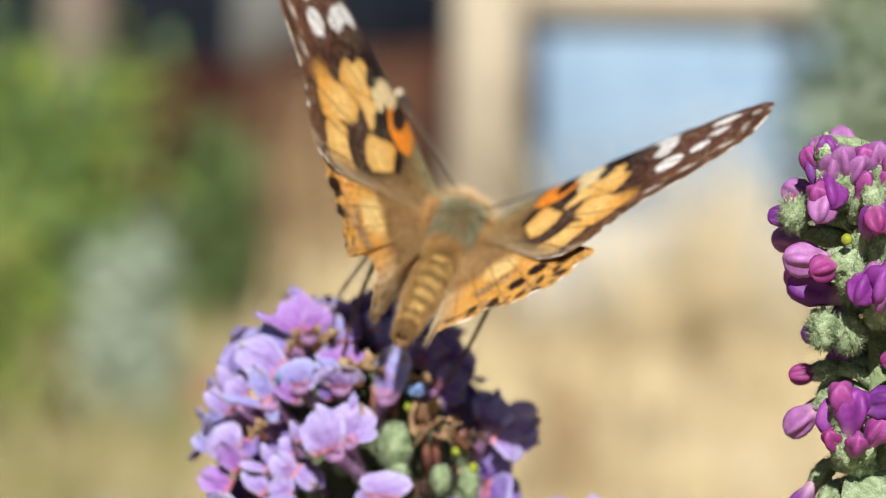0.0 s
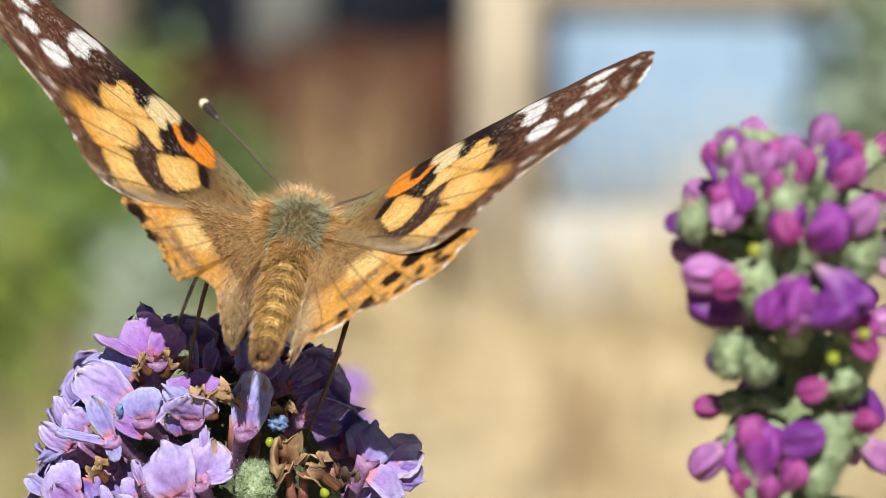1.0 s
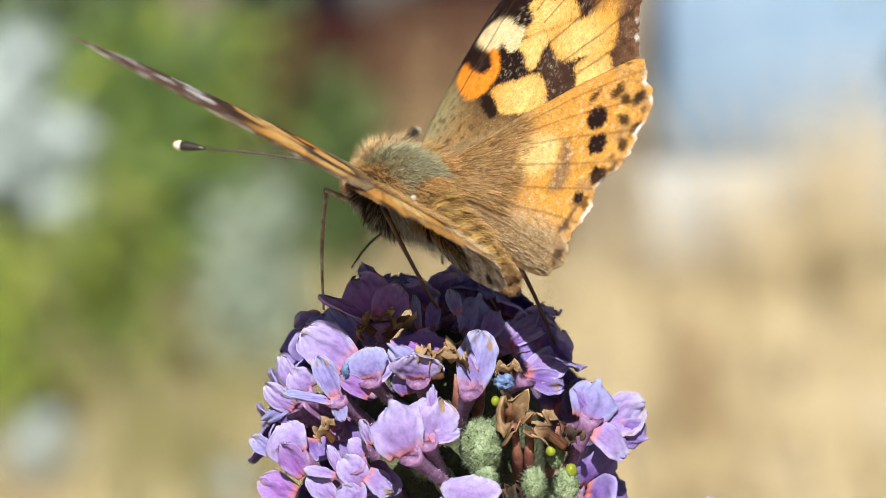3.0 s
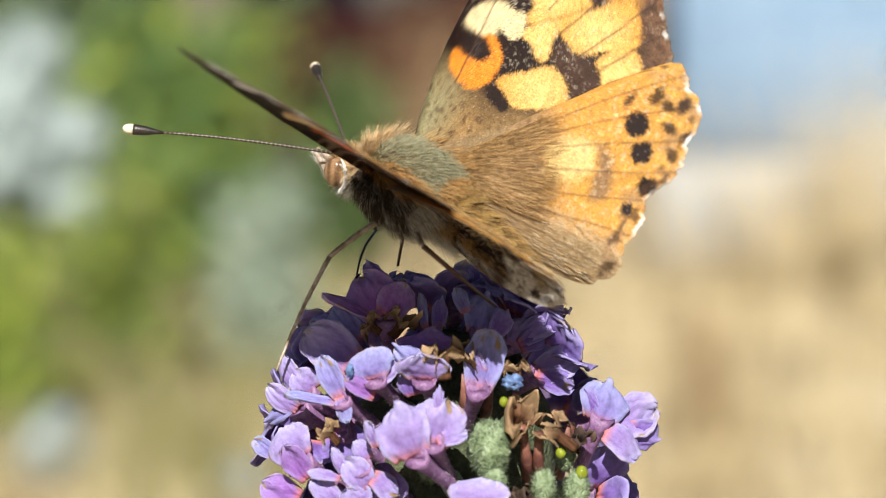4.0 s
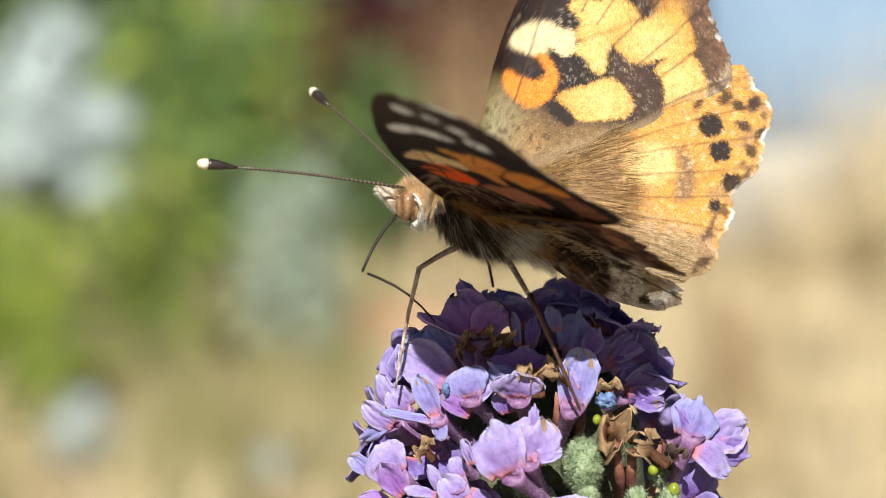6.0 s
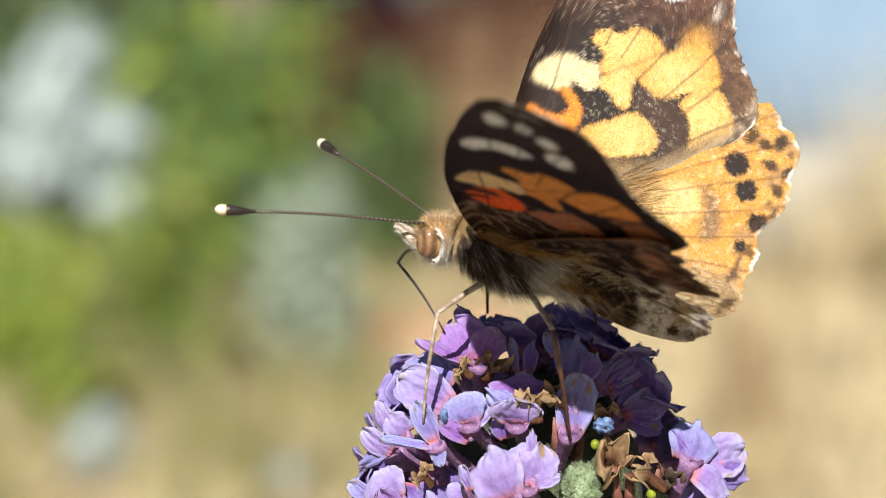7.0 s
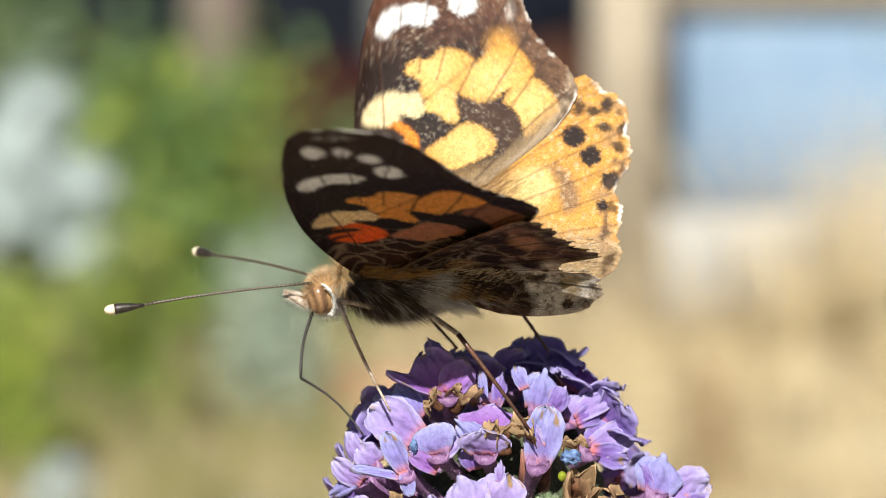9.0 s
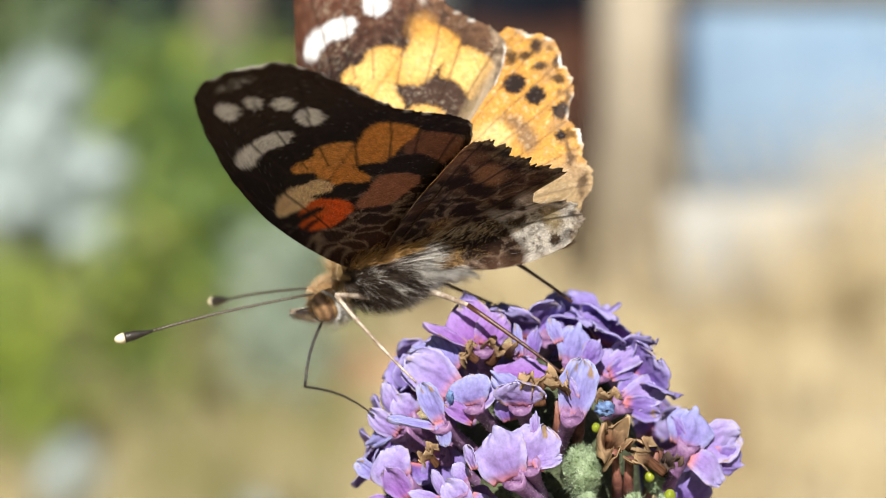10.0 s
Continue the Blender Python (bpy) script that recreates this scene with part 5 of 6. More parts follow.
def fore_under(u, v, s, rim, warp):
    u, v = u + warp * 0.16, v - warp * 0.14
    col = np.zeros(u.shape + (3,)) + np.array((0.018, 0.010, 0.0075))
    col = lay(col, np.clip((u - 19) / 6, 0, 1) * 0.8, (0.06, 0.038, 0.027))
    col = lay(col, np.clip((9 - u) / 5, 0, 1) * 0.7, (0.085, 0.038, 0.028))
    net = net_field(u, v, 0.6, 21.0)
    col = lay(col, np.clip(1.1 - net * 9, 0, 1) * np.clip((12 - u + 0.25 * v) / 4, 0, 1) * 0.75, (0.40, 0.29, 0.21))
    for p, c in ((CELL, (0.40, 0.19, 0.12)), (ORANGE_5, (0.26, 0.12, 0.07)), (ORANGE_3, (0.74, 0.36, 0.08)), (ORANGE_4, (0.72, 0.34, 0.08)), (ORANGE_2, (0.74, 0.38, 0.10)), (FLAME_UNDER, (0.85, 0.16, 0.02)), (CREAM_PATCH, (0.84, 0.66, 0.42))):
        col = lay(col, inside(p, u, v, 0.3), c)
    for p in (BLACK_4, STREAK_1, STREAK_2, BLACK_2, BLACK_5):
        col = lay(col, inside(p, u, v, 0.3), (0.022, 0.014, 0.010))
    for m in (inside(BAR, u, v, 0.25), spot(22.1, 5.3, 1.3, 1.05, u, v), spot(24.9, 4.6, 0.95, 0.75, u, v), spot(26.4, 3.0, 1.0, 0.6, u, v), spot(26.7, 1.0, 1.4, 0.8, u, v), spot(29.6, 3.2, 0.5, 1.2, u, v, 0.5) * 0.6):
        col = lay(col, m, (0.86, 0.86, 0.87))
    return col


def hind_upper(u, v, s, rim, warp):
    u, v = u + warp * 0.16, v - warp * 0.14
    r = np.hypot(u, v)
    col = np.zeros(u.shape + (3,)) + np.array(ORANGE)
    base = np.clip((13.0 - r + warp * 1.2) / 3.6, 0, 1)
    col = lay(col, base, (0.34, 0.21, 0.10))
    fleck = np.clip(rough_field(u * 2.0, v, 1.5, 33.0) * 3 - 0.2, 0, 1)
    col = lay(col, base * fleck * 0.7, (0.10, 0.05, 0.022))
    col = lay(col, np.clip((3.2 - u + warp) / 2.5, 0, 1), (0.44, 0.29, 0.15))
    col = lay(col, np.clip((2.2 - u + warp) / 1.5, 0, 1) * np.clip((v - 11) / 3, 0, 1), (0.50, 0.35, 0.19))
    col = lay(col, spot(11.2, 12.2, 2.2, 3.0, u, v, 1.0), (0.66, 0.30, 0.06))
    col = lay(col, inside(HIND_CREAM, u, v, 0.9), (0.74, 0.51, 0.20))
    col = lay(col, inside(HIND_SMUDGE, u, v, 0.7) * 0.85, (0.22, 0.13, 0.07))
    worn = np.clip(rough_field(u, v, 2.8, 67.0) * 4 - 0.8, 0, 1) * np.clip((r - 11) / 3, 0, 1)
    col = lay(col, worn * 0.35, (0.80, 0.66, 0.44))
    col = lay(col, np.clip((rim - 0.86) / 0.06, 0, 1) * np.clip(rough_field(u, v, 0.8, 71.0) * 3 + 0.25, 0, 1) * 0.5, (0.30, 0.19, 0.11))
    for cu, cv, ru in ((10.5, 14.1, 0.95), (8.8, 15.5, 0.85), (6.8, 17.1, 0.75), (4.6, 16.6, 0.5)):
        col = lay(col, spot(cu, cv, ru, ru, u, v, 0.25), DARK)
    for cu, cv, ru, rv in ((13.0, 14.4, 0.7, 0.5), (12.7, 15.6, 0.4, 0.6), (11.3, 16.5, 0.4, 0.6), (9.6, 17.7, 0.5, 0.4), (13.3, 16.6, 0.6, 0.4), (11.3, 18.0, 0.55, 0.35), (7.4, 18.2, 0.5, 0.3), (11.9, 12.6, 0.7, 0.35)):
        col = lay(col, spot(cu, cv, ru, rv, u, v, 0.3) * 0.9, DARK)
    return col


def hind_under(u, v, s, rim, warp):
    f = rough_field(u, v, 0.45, 3.3)
    g = rough_field(u, v, 1.6, 7.7)
    net = net_field(u, v, 0.62, 4.0)
    fine = net_field(u, v, 1.7, 9.0)
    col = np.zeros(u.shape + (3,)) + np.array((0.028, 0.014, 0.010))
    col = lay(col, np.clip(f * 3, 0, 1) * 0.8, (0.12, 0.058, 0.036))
    col = lay(col, np.clip(1 - fine * 7, 0, 1) * np.clip((v - 9.5 + f * 3) / 2, 0, 1) * 0.3, (0.34, 0.23, 0.14))
    col = lay(col, np.clip(1.1 - net * 11, 0, 1) * np.clip(0.7 + g, 0.25, 1) * 0.8, (0.46, 0.34, 0.25))
    col = lay(col, np.clip(f * 4 - 1.2, 0, 1) * np.clip((v - 8) / 2, 0, 1) * 0.35, (0.36, 0.22, 0.14))
    col = lay(col, spot(8.0, 12.0, 1.7, 1.2, u + 0.3 * f, v + 0.5 * g, 0.7) * 0.8, (0.44, 0.235, 0.14))
    col = lay(col, spot(11.2, 11.2, 1.1, 0.9, u, v + 0.4 * g, 0.7) * 0.6, (0.34, 0.17, 0.10))
    anal = np.clip((3.4 - u + f * 1.4) / 0.6, 0, 1) * np.clip((v - 11.0 + f * 2.0 + 0.35 * u) / 0.6, 0, 1)
    col = lay(col, anal * 0.95, (0.84, 0.82, 0.77))
    col = lay(col, anal * np.clip(1.0 - fine * 5, 0, 1) * np.clip(0.6 + g * 2, 0, 1), (0.10, 0.065, 0.04))
    col = lay(col, anal * np.clip(rough_field(u, v, 0.9, 83.0) * 5 - 0.8, 0, 1), (0.07, 0.045, 0.03))
    col = lay(col, anal * spot(0.0, 14.6, 1.2, 0.7, u, v, 0.6) * 0.7, (0.46, 0.34, 0.14))
    for cu, cv, ru in ((10.5, 14.1, 1.1), (8.8, 15.5, 1.0), (6.8, 16.9, 0.9), (4.6, 16.4, 0.8)):
        col = lay(col, spot(cu + 0.1 * warp, cv, ru, ru, u, v, 0.6) * 0.7, (0.34, 0.25, 0.13))
        col = lay(col, spot(cu, cv, ru * 0.55, ru * 0.55, u, v, 0.5) * 0.9, (0.03, 0.03, 0.035))
    col = lay(col, np.clip((rim - 0.93) / 0.04, 0, 1) * np.clip(0.5 + g * 2, 0, 1) * 0.6, (0.48, 0.38, 0.28))
    col = lay(col, np.clip((u - 10 - f * 2) / 2, 0, 1) * np.clip((13 - v) / 2, 0, 1) * 0.7, (0.36, 0.2, 0.12))
    return col


def wing_mesh(name, outline, upper, under, side, seed, ns, nt, veins, scallop, skin=0.07, fold=None, torn=0.0):
    """A thin wing: an upper and an under skin joined along the rim, each point coloured by its scales."""
    edge = curve_through(outline, 16)
    ang, rad = np.arctan2(edge[:, 1], edge[:, 0]), np.hypot(edge[:, 0], edge[:, 1])
    order = np.argsort(ang)
    lo, hi = ang.min() + 0.01, ang.max() - 0.01
    th = np.linspace(lo, hi, nt)
    bins = np.array([rad[np.abs(ang - t) < 0.02].max() if (np.abs(ang - t) < 0.02).any() else np.interp(t, ang[order], rad[order]) for t in th])
    for _ in range(2):
        bins = np.convolve(np.r_[bins[0], bins, bins[-1]], [0.25, 0.5, 0.25], "valid")
    rag = np.array([noise.noise(Vector((t * 75, seed, 0))) for t in th])
    lobes = np.abs(np.sin((th - lo) / (hi - lo) * math.pi * scallop))
    outer = np.clip((bins - 14) / 3, 0, 1)
    bins = bins + outer * (((0.32 if fold is None else 0.62) * lobes - (0.15 if fold is None else 0.3)) * (1 - torn) + (0.26 + 0.3 * torn) * rag)
    ss = np.linspace(0.035, 1, ns)
    R, S = np.meshgrid(bins, ss, indexing="ij")
    T = np.repeat(th[:, None], ns, 1)
    u, v = S * R * np.cos(T), S * R * np.sin(T)
    warp = rough_field(u, v, 2.2, seed) + 0.6 * rough_field(u, v, 6.0, seed + 5)
    cols = []
    vein = np.zeros(u.shape)
    for a, start in veins:
        d = np.abs(T - a - 0.02 * np.sin(S * 5 + a * 9)) * S * R
        vein = np.maximum(vein, np.clip(1.5 - d / 0.09, 0, 1) * (S > start))
    fringe = (1 - torn) * np.clip((T - (0.06 if fold is None else 0.77)) / 0.03, 0, 1) * np.clip((S - 1 + 0.38 / R) / (0.12 / R), 0, 1) * outer[:, None] * np.clip(0.2 + 1.8 * rough_field(u, v, 0.9, seed + 2), 0, 1)
    for paint, vein_col, amount in ((upper, (0.05, 0.022, 0.012), 0.65 if fold is None else 0.4), (under, (0.03, 0.018, 0.012), 0.7)):
        dust = np.random.RandomState(int(seed * 7) + len(cols)).normal(0, 0.075, (2,) + u.shape)
        c = paint(u + dust[0], v + dust[1], S, S, warp)
        c = lay(c, np.clip(vein * (1 if paint is upper else 1.5), 0, 1) * amount, vein_col)
        c = lay(c, fringe, (0.80, 0.76, 0.70))
        marks = np.clip((S - 0.915) / 0.02, 0, 1) * np.clip((0.985 - S) / 0.015, 0, 1) * outer[:, None] * np.clip(rough_field(u, v, 1.1, seed + 4) * 4 + 0.2, 0, 1)
        c = lay(c, marks * 0.75, (0.05, 0.024, 0.013))
        if paint is fore_upper:
            c = lay(c, np.clip(1.25 - (T - lo) * S * R / 0.8, 0, 1) * np.clip(0.8 + warp, 0.2, 1), (0.46, 0.43, 0.37))
        if paint is fore_under:
            stripe = np.sin(u * 9.0) > 0.2
            c = lay(c, np.clip(1.3 - (T - lo) * S * R / 0.45, 0, 1) * np.where(stripe, 0.75, 0.05) * (u < 16), (0.5, 0.44, 0.36))
        grain = np.random.RandomState(int(seed * 10) + len(cols)).normal(0, 1, u.shape)
        c = c * (1 + 0.22 * warp[..., None]) * (1 + 0.13 * grain[..., None])
        c = c + (grain > 2.3)[..., None] * 0.10
        cols.append(np.clip(c, 0.004, 0.92).reshape(-1, 3))
    z = 0.35 * np.sin(np.clip((T - lo) / (hi - lo), 0, 1) * math.pi) * np.sin(S * math.pi) - 0.7 * (S ** 2) * 0.6 + vein * 0.03 + 0.05 * rough_field(u, v, 0.35, seed + 1)
    thick = skin * (1 - 0.75 * S ** 3)
    n = u.size
    if fold is not None:
        # the inner part of the wing bends down along the abdomen
        past = np.maximum(0.6 + fold * v - u, 0)
        past = past * past / (past + 0.5)
        u, z = np.where(past > 0, u + past * (1 - math.cos(radians(36))), u), z - past * math.sin(radians(36))
    top = np.stack([-v, side * u, z + thick], -1).reshape(-1, 3)
    low = np.stack([-v, side * u, z - thick], -1).reshape(-1, 3)
    verts = np.r_[top, low] * MM
    idx = np.arange(n).reshape(nt, ns)
    a, b, c, d = idx[:-1, :-1].ravel(), idx[1:, :-1].ravel(), idx[1:, 1:].ravel(), idx[:-1, 1:].ravel()
    up = np.stack([a, b, c, d], -1)
    if side > 0:
        up = up[:, ::-1]
    dn = up[:, ::-1] + n
    ring = np.r_[idx[0, :], idx[1:, -1], idx[-1, -2::-1], idx[-2:0:-1, 0]]
    nxt = np.roll(ring, -1)
    walls = np.stack([ring, nxt, nxt + n, ring + n], -1)
    if side > 0:
        walls = walls[:, ::-1]
    faces = np.r_[up, dn, walls]
    me = bpy.data.meshes.new(name)
    me.vertices.add(len(verts))
    me.vertices.foreach_set("co", verts.ravel())
    me.loops.add(faces.size)
    me.loops.foreach_set("vertex_index", faces.astype(np.int32).ravel())
    me.polygons.add(len(faces))
    me.polygons.foreach_set("loop_start", np.arange(0, faces.size, 4, dtype=np.int32))
    me.update(calc_edges=True)
    me.validate()
    me.materials.append(M_WING)
    me.materials.append(M_WING_UNDER)
    me.polygons.foreach_set("material_index", np.r_[np.zeros(len(up), np.int32), np.ones(len(dn), np.int32), np.zeros(len(walls), np.int32)])
    me.shade_smooth()
    at = me.attributes.new("tint", "FLOAT_COLOR", "POINT")
    rgba = np.c_[np.r_[cols[0], cols[1]], np.ones(2 * n)]
    at.data.foreach_set("color", rgba.astype(np.float32).ravel())
    return me


def fur_mesh(name, seeds, seed, width=0.024):
    """Hairs: each a thin three-sided spike with a bend. seeds: rows of root, way, length, colour (mm)."""
    rng = random.Random(seed)
    verts, faces, tint = [], [], []
    for root, way, ln, col in seeds:
        d = Vector(way).normalized()
        s = d.cross(Vector((rng.uniform(-1, 1), rng.uniform(-1, 1), rng.uniform(-1, 1)))).normalized()
        q = s.cross(d)
        bend = Vector((-0.35, 0, -0.25)) * ln * 0.35 + Vector((rng.uniform(-1, 1), rng.uniform(-1, 1), rng.uniform(-1, 1))) * ln * 0.12
        w = width * rng.uniform(0.7, 1.3)
        p = Vector(root)
        mid = p + d * ln * 0.55 + bend * 0.3
        tip = p + d * ln + bend
        n = len(verts)
        for c, k in ((p, 1.0), (mid, 0.7)):
            verts += [c + s * w * k, c + (q * 0.87 - s * 0.5) * w * k, c + (-q * 0.87 - s * 0.5) * w * k]
        verts.append(tip)
        for k in range(3):
            j = (k + 1) % 3
            faces += [(n + k, n + j, n + 3 + j, n + 3 + k), (n + 3 + k, n + 3 + j, n + 6)]
        cc = np.clip(np.array(col) * rng.uniform(0.7, 1.25), 0.005, 0.9)
        tint += [cc * 0.8] * 3 + [cc] * 4
    return mesh_of(name, [v * MM for v in verts], faces, M_FUR, True, tint)


HINGE = (1.0, 1.6, 1.0)
TAWNY, SAGEHAIR, WHITEHAIR, RUST = (0.62, 0.38, 0.16), (0.40, 0.385, 0.25), (0.74, 0.71, 0.66), (0.62, 0.32, 0.09)


def butterfly():
    rng = random.Random(5)
    bug = thing("butterfly", "orange, black and white painted-lady butterfly on a lilac flower", "butterfly")
    # thorax
    v, f = ball((0.4 * MM, 0, 0.5 * MM), 1 * MM, 4.4, 3.0, 2.9, 24, 16)
    piece("thorax", mesh_of("thorax", v, f, M_FUR, True, [(0.22, 0.15, 0.07) if p.z > -0.6 * MM else (0.58, 0.54, 0.47) if p.x < -1.0 * MM else (0.10, 0.07, 0.05) for p in v]), bug, None, "furry olive and tawny thorax")
    hairs = []
    for _ in range(20000):
        d = Vector((rng.gauss(0, 1), rng.gauss(0, 1), rng.gauss(0, 1))).normalized()
        root = Vector((0.4 + d.x * 4.3, d.y * 2.95, 0.5 + d.z * 2.85))
        tuft = noise.noise(root * 1.3)
        if d.z < (0.35 if abs(d.y) > 0.5 else -0.05):
            col = WHITEHAIR if rng.random() < (0.85 if root.x < -1.2 else 0.5 if d.z < -0.8 else 0.12) + tuft * 0.5 else (0.075, 0.052, 0.040)
        elif root.x > 3.2:
            col = (0.60, 0.46, 0.28) if rng.random() < 0.6 else TAWNY
        elif abs(d.y) < 0.62 and root.x > -2.6 and root.x < 3.2:
            col = SAGEHAIR if rng.random() < 0.8 else (0.40, 0.34, 0.20)
        else:
            col = TAWNY if rng.random() < 0.75 else RUST
        hairs.append((root, d + Vector((-0.9, tuft * 0.7, 0.05 + tuft * 0.4)), rng.uniform(0.7, 1.9) * (1.05 if d.z < -0.05 else 1.6 if abs(d.y) > 0.62 or root.x > 3.2 else 0.85), col))
    piece("thorax_fur", fur_mesh("thorax_fur", hairs, 1, 0.017), bug, None, "long tawny and olive hairs")
    # abdomen: overlapping ringed segments
    axis = [(-2.8, -0.1), (-4.4, -0.2), (-6.2, -0.5), (-8.0, -0.9), (-9.8, -1.2), (-11.4, -1.7), (-12.7, -2.1), (-13.4, -2.3)]
    rad = [1.7, 1.6, 1.48, 1.3, 1.1, 0.9, 0.66, 0.32]
    st, tint = [], []
    for i in range(43):
        t = i / 42 * 7
        k = min(6, int(t))
        w = t - k
        x, z = axis[k][0] * (1 - w) + axis[k + 1][0] * w, axis[k][1] * (1 - w) + axis[k + 1][1] * w
        r = (rad[k] * (1 - w) + rad[k + 1] * w) * (1 + 0.05 * math.sin(t * 2 * math.pi * 1.2))
        st.append(((x * MM, 0, z * MM), r * MM, r * 0.95 * MM))
        band = 0.5 + 0.5 * math.sin(t * 2 * math.pi * 1.2)
        tint.append(np.array((0.60, 0.40, 0.14)) * band + np.array((0.27, 0.165, 0.06)) * (1 - band))
    v, f = lathe(st, 24)
    cols = []
    for i, p in enumerate(v):
        low = p.z < st[i // 24][0][2] - 0.35 * MM
        cols.append((0.20, 0.12, 0.06) if i // 24 > 38 else (0.56, 0.52, 0.46) if low else tint[i // 24])
    piece("abdomen", mesh_of("abdomen", v, f, M_FUR, True, cols), bug, None, "banded golden-brown abdomen")
    hairs = []
    for _ in range(9000):
        t = rng.uniform(0, 0.98) ** 1.1 * 42
        (x, _, z), r, _ = st[int(t)]
        a = rng.uniform(0, 2 * math.pi)
        d = Vector((0, math.cos(a), math.sin(a)))
        root = Vector((x, 0, z)) / MM + d * r / MM * 0.98
        col = (0.34, 0.20, 0.09) if t > 33 else WHITEHAIR if d.z < -0.3 else (TAWNY if rng.random() < (0.75 if abs(d.y) > 0.6 else 0.15) else tuple(tint[int(t)]))
        hairs.append((root, d * (0.45 if t > 8 else 0.8) + Vector((-1, 0, 0)), rng.uniform(0.5, 1.2) * (2.0 if d.z < -0.3 and t < 20 else 1.6 if abs(d.y) > 0.55 and t < 22 else 1.7 if t < 14 else 1.0), col))
    piece("abdomen_fur", fur_mesh("abdomen_fur", hairs, 2, 0.016), bug, None, "golden hairs")
    # head
    v, f = ball((6.0 * MM, 0, -0.9 * MM), 1 * MM, 1.55, 1.65, 1.6, 20, 14)
    head = piece("head", mesh_of("head", v, f, M_FUR, True, [(0.36, 0.22, 0.10)] * len(v)), bug, None, "tawny furred head")
    for side in (-1, 1):
        v, f = ball((6.5 * MM, side * 1.25 * MM, -0.9 * MM), 1 * MM, 0.92, 0.75, 1.2, 40, 30)
        cols = []
        for p in v:
            q = math.hypot(p.x / MM - 7.3, (p.z / MM + 1.0) * 0.62)
            w = 0.5 + 0.5 * math.sin(q * 9.5 + 0.8)
            cols.append(np.array((0.30, 0.175, 0.09)) * (1 - w * 0.7) + np.array((0.05, 0.022, 0.012)) * w * 0.7)
        piece("eye", mesh_of("eye", v, f, M_EYE, True, cols), head, None, "glossy brown eye with dark bands")
        arc = [(Vector((6.35 - 1.12 * math.cos(a), side * (1.62 - 0.25 * abs(a)), -0.9 + 1.42 * math.sin(a))) * MM, 0.2 * MM * math.cos(a * 1.1), 0.1 * MM) for a in [-1.2 + 0.2 * k for k in range(14)]]
        piece("eye_rim", mesh_of("eye_rim", *lathe(arc, 8), M_RIM), head, None, "white scaled rim behind the eye")
        piece("palp", mesh_of("palp", *lathe([((6.7 * MM, side * 0.5 * MM, -1.9 * MM), 0.35 * MM, 0.35 * MM), ((7.6 * MM, side * 0.5 * MM, -1.65 * MM), 0.4 * MM, 0.45 * MM), ((8.7 * MM, side * 0.38 * MM, -1.1 * MM), 0.22 * MM, 0.25 * MM), ((9.5 * MM, side * 0.2 * MM, -0.7 * MM), 0.07 * MM, 0.07 * MM)], 12), M_PALELEG), head, None, "pale scaled palp")
    hairs = []
    for _ in range(3600):
        d = Vector((rng.gauss(0, 1), rng.gauss(0, 1), rng.gauss(0, 1))).normalized()
        if abs(d.y) > 0.55 and d.z > -0.75 and d.x > -0.35:
            continue
        col = WHITEHAIR if (d.z < -0.35 or (abs(d.y) > 0.6 and d.x < 0)) else ((0.58, 0.36, 0.17) if rng.random() < 0.7 else (0.68, 0.55, 0.38))
        hairs.append((Vector((6.0 + d.x * 1.5, d.y * 1.6, -0.9 + d.z * 1.55)), d + Vector((0.2, 0, 0.1)), rng.uniform(0.4, 1.1), col))
    for side in (-1, 1):
        for _ in range(1100):
            t = rng.random()
            d = Vector((1.2, rng.gauss(0, 0.5), rng.gauss(0, 0.55) + 0.2))
            hairs.append((Vector((6.8 + 2.4 * t, side * (0.5 - 0.25 * t * t), -1.85 + 1.0 * t * t)), d, rng.uniform(0.35, 0.85), (0.46, 0.30, 0.17) if d.z > 0.6 else WHITEHAIR))
        for _ in range(420):
            a = rng.uniform(-0.9, 1.1)
            hairs.append((Vector((6.4 - rng.uniform(1.0, 1.3) * math.cos(a), side * 1.5, -0.9 + 1.3 * math.sin(a))), Vector((-0.5 * math.cos(a), side * 0.9, 0.5 * math.sin(a))), 0.45, (0.82, 0.80, 0.76)))
    piece("head_fur", fur_mesh("head_fur", hairs, 3, 0.018), head, None, "short tawny and white hairs")
    # wings
    fore_veins = ((0.02, 0.52), (0.13, 0.50), (0.24, 0.50), (0.36, 0.55), (0.50, 0.60), (0.64, 0.62), (0.80, 0.45), (-0.09, 0.3))
    hind_veins = ((0.80, 0.5), (0.90, 0.45), (1.00, 0.45), (1.12, 0.4), (1.26, 0.4), (1.42, 0.4), (1.58, 0.3))
    wings = {}
    for side in (1, -1):
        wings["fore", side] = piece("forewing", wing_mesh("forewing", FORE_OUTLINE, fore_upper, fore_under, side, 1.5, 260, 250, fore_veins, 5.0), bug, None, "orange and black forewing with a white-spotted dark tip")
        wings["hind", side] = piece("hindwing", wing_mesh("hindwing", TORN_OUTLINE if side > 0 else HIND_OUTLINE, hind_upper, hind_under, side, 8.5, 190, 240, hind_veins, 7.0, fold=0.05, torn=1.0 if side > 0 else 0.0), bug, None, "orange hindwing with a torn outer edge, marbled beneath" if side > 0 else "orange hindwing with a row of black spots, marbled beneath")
        hairs = []
        for _ in range(3600):
            a, r = rng.uniform(0.75, 1.5), 1.5 + 9.0 * rng.random() ** 1.3
            u, v = r * math.cos(a), r * math.sin(a)
            hairs.append((Vector((-v, side * u, 0.2)), Vector((-v, side * u, r * 0.22)), rng.uniform(1.0, 2.4), (0.58, 0.37, 0.16) if rng.random() < 0.65 else (0.30, 0.17, 0.07)))
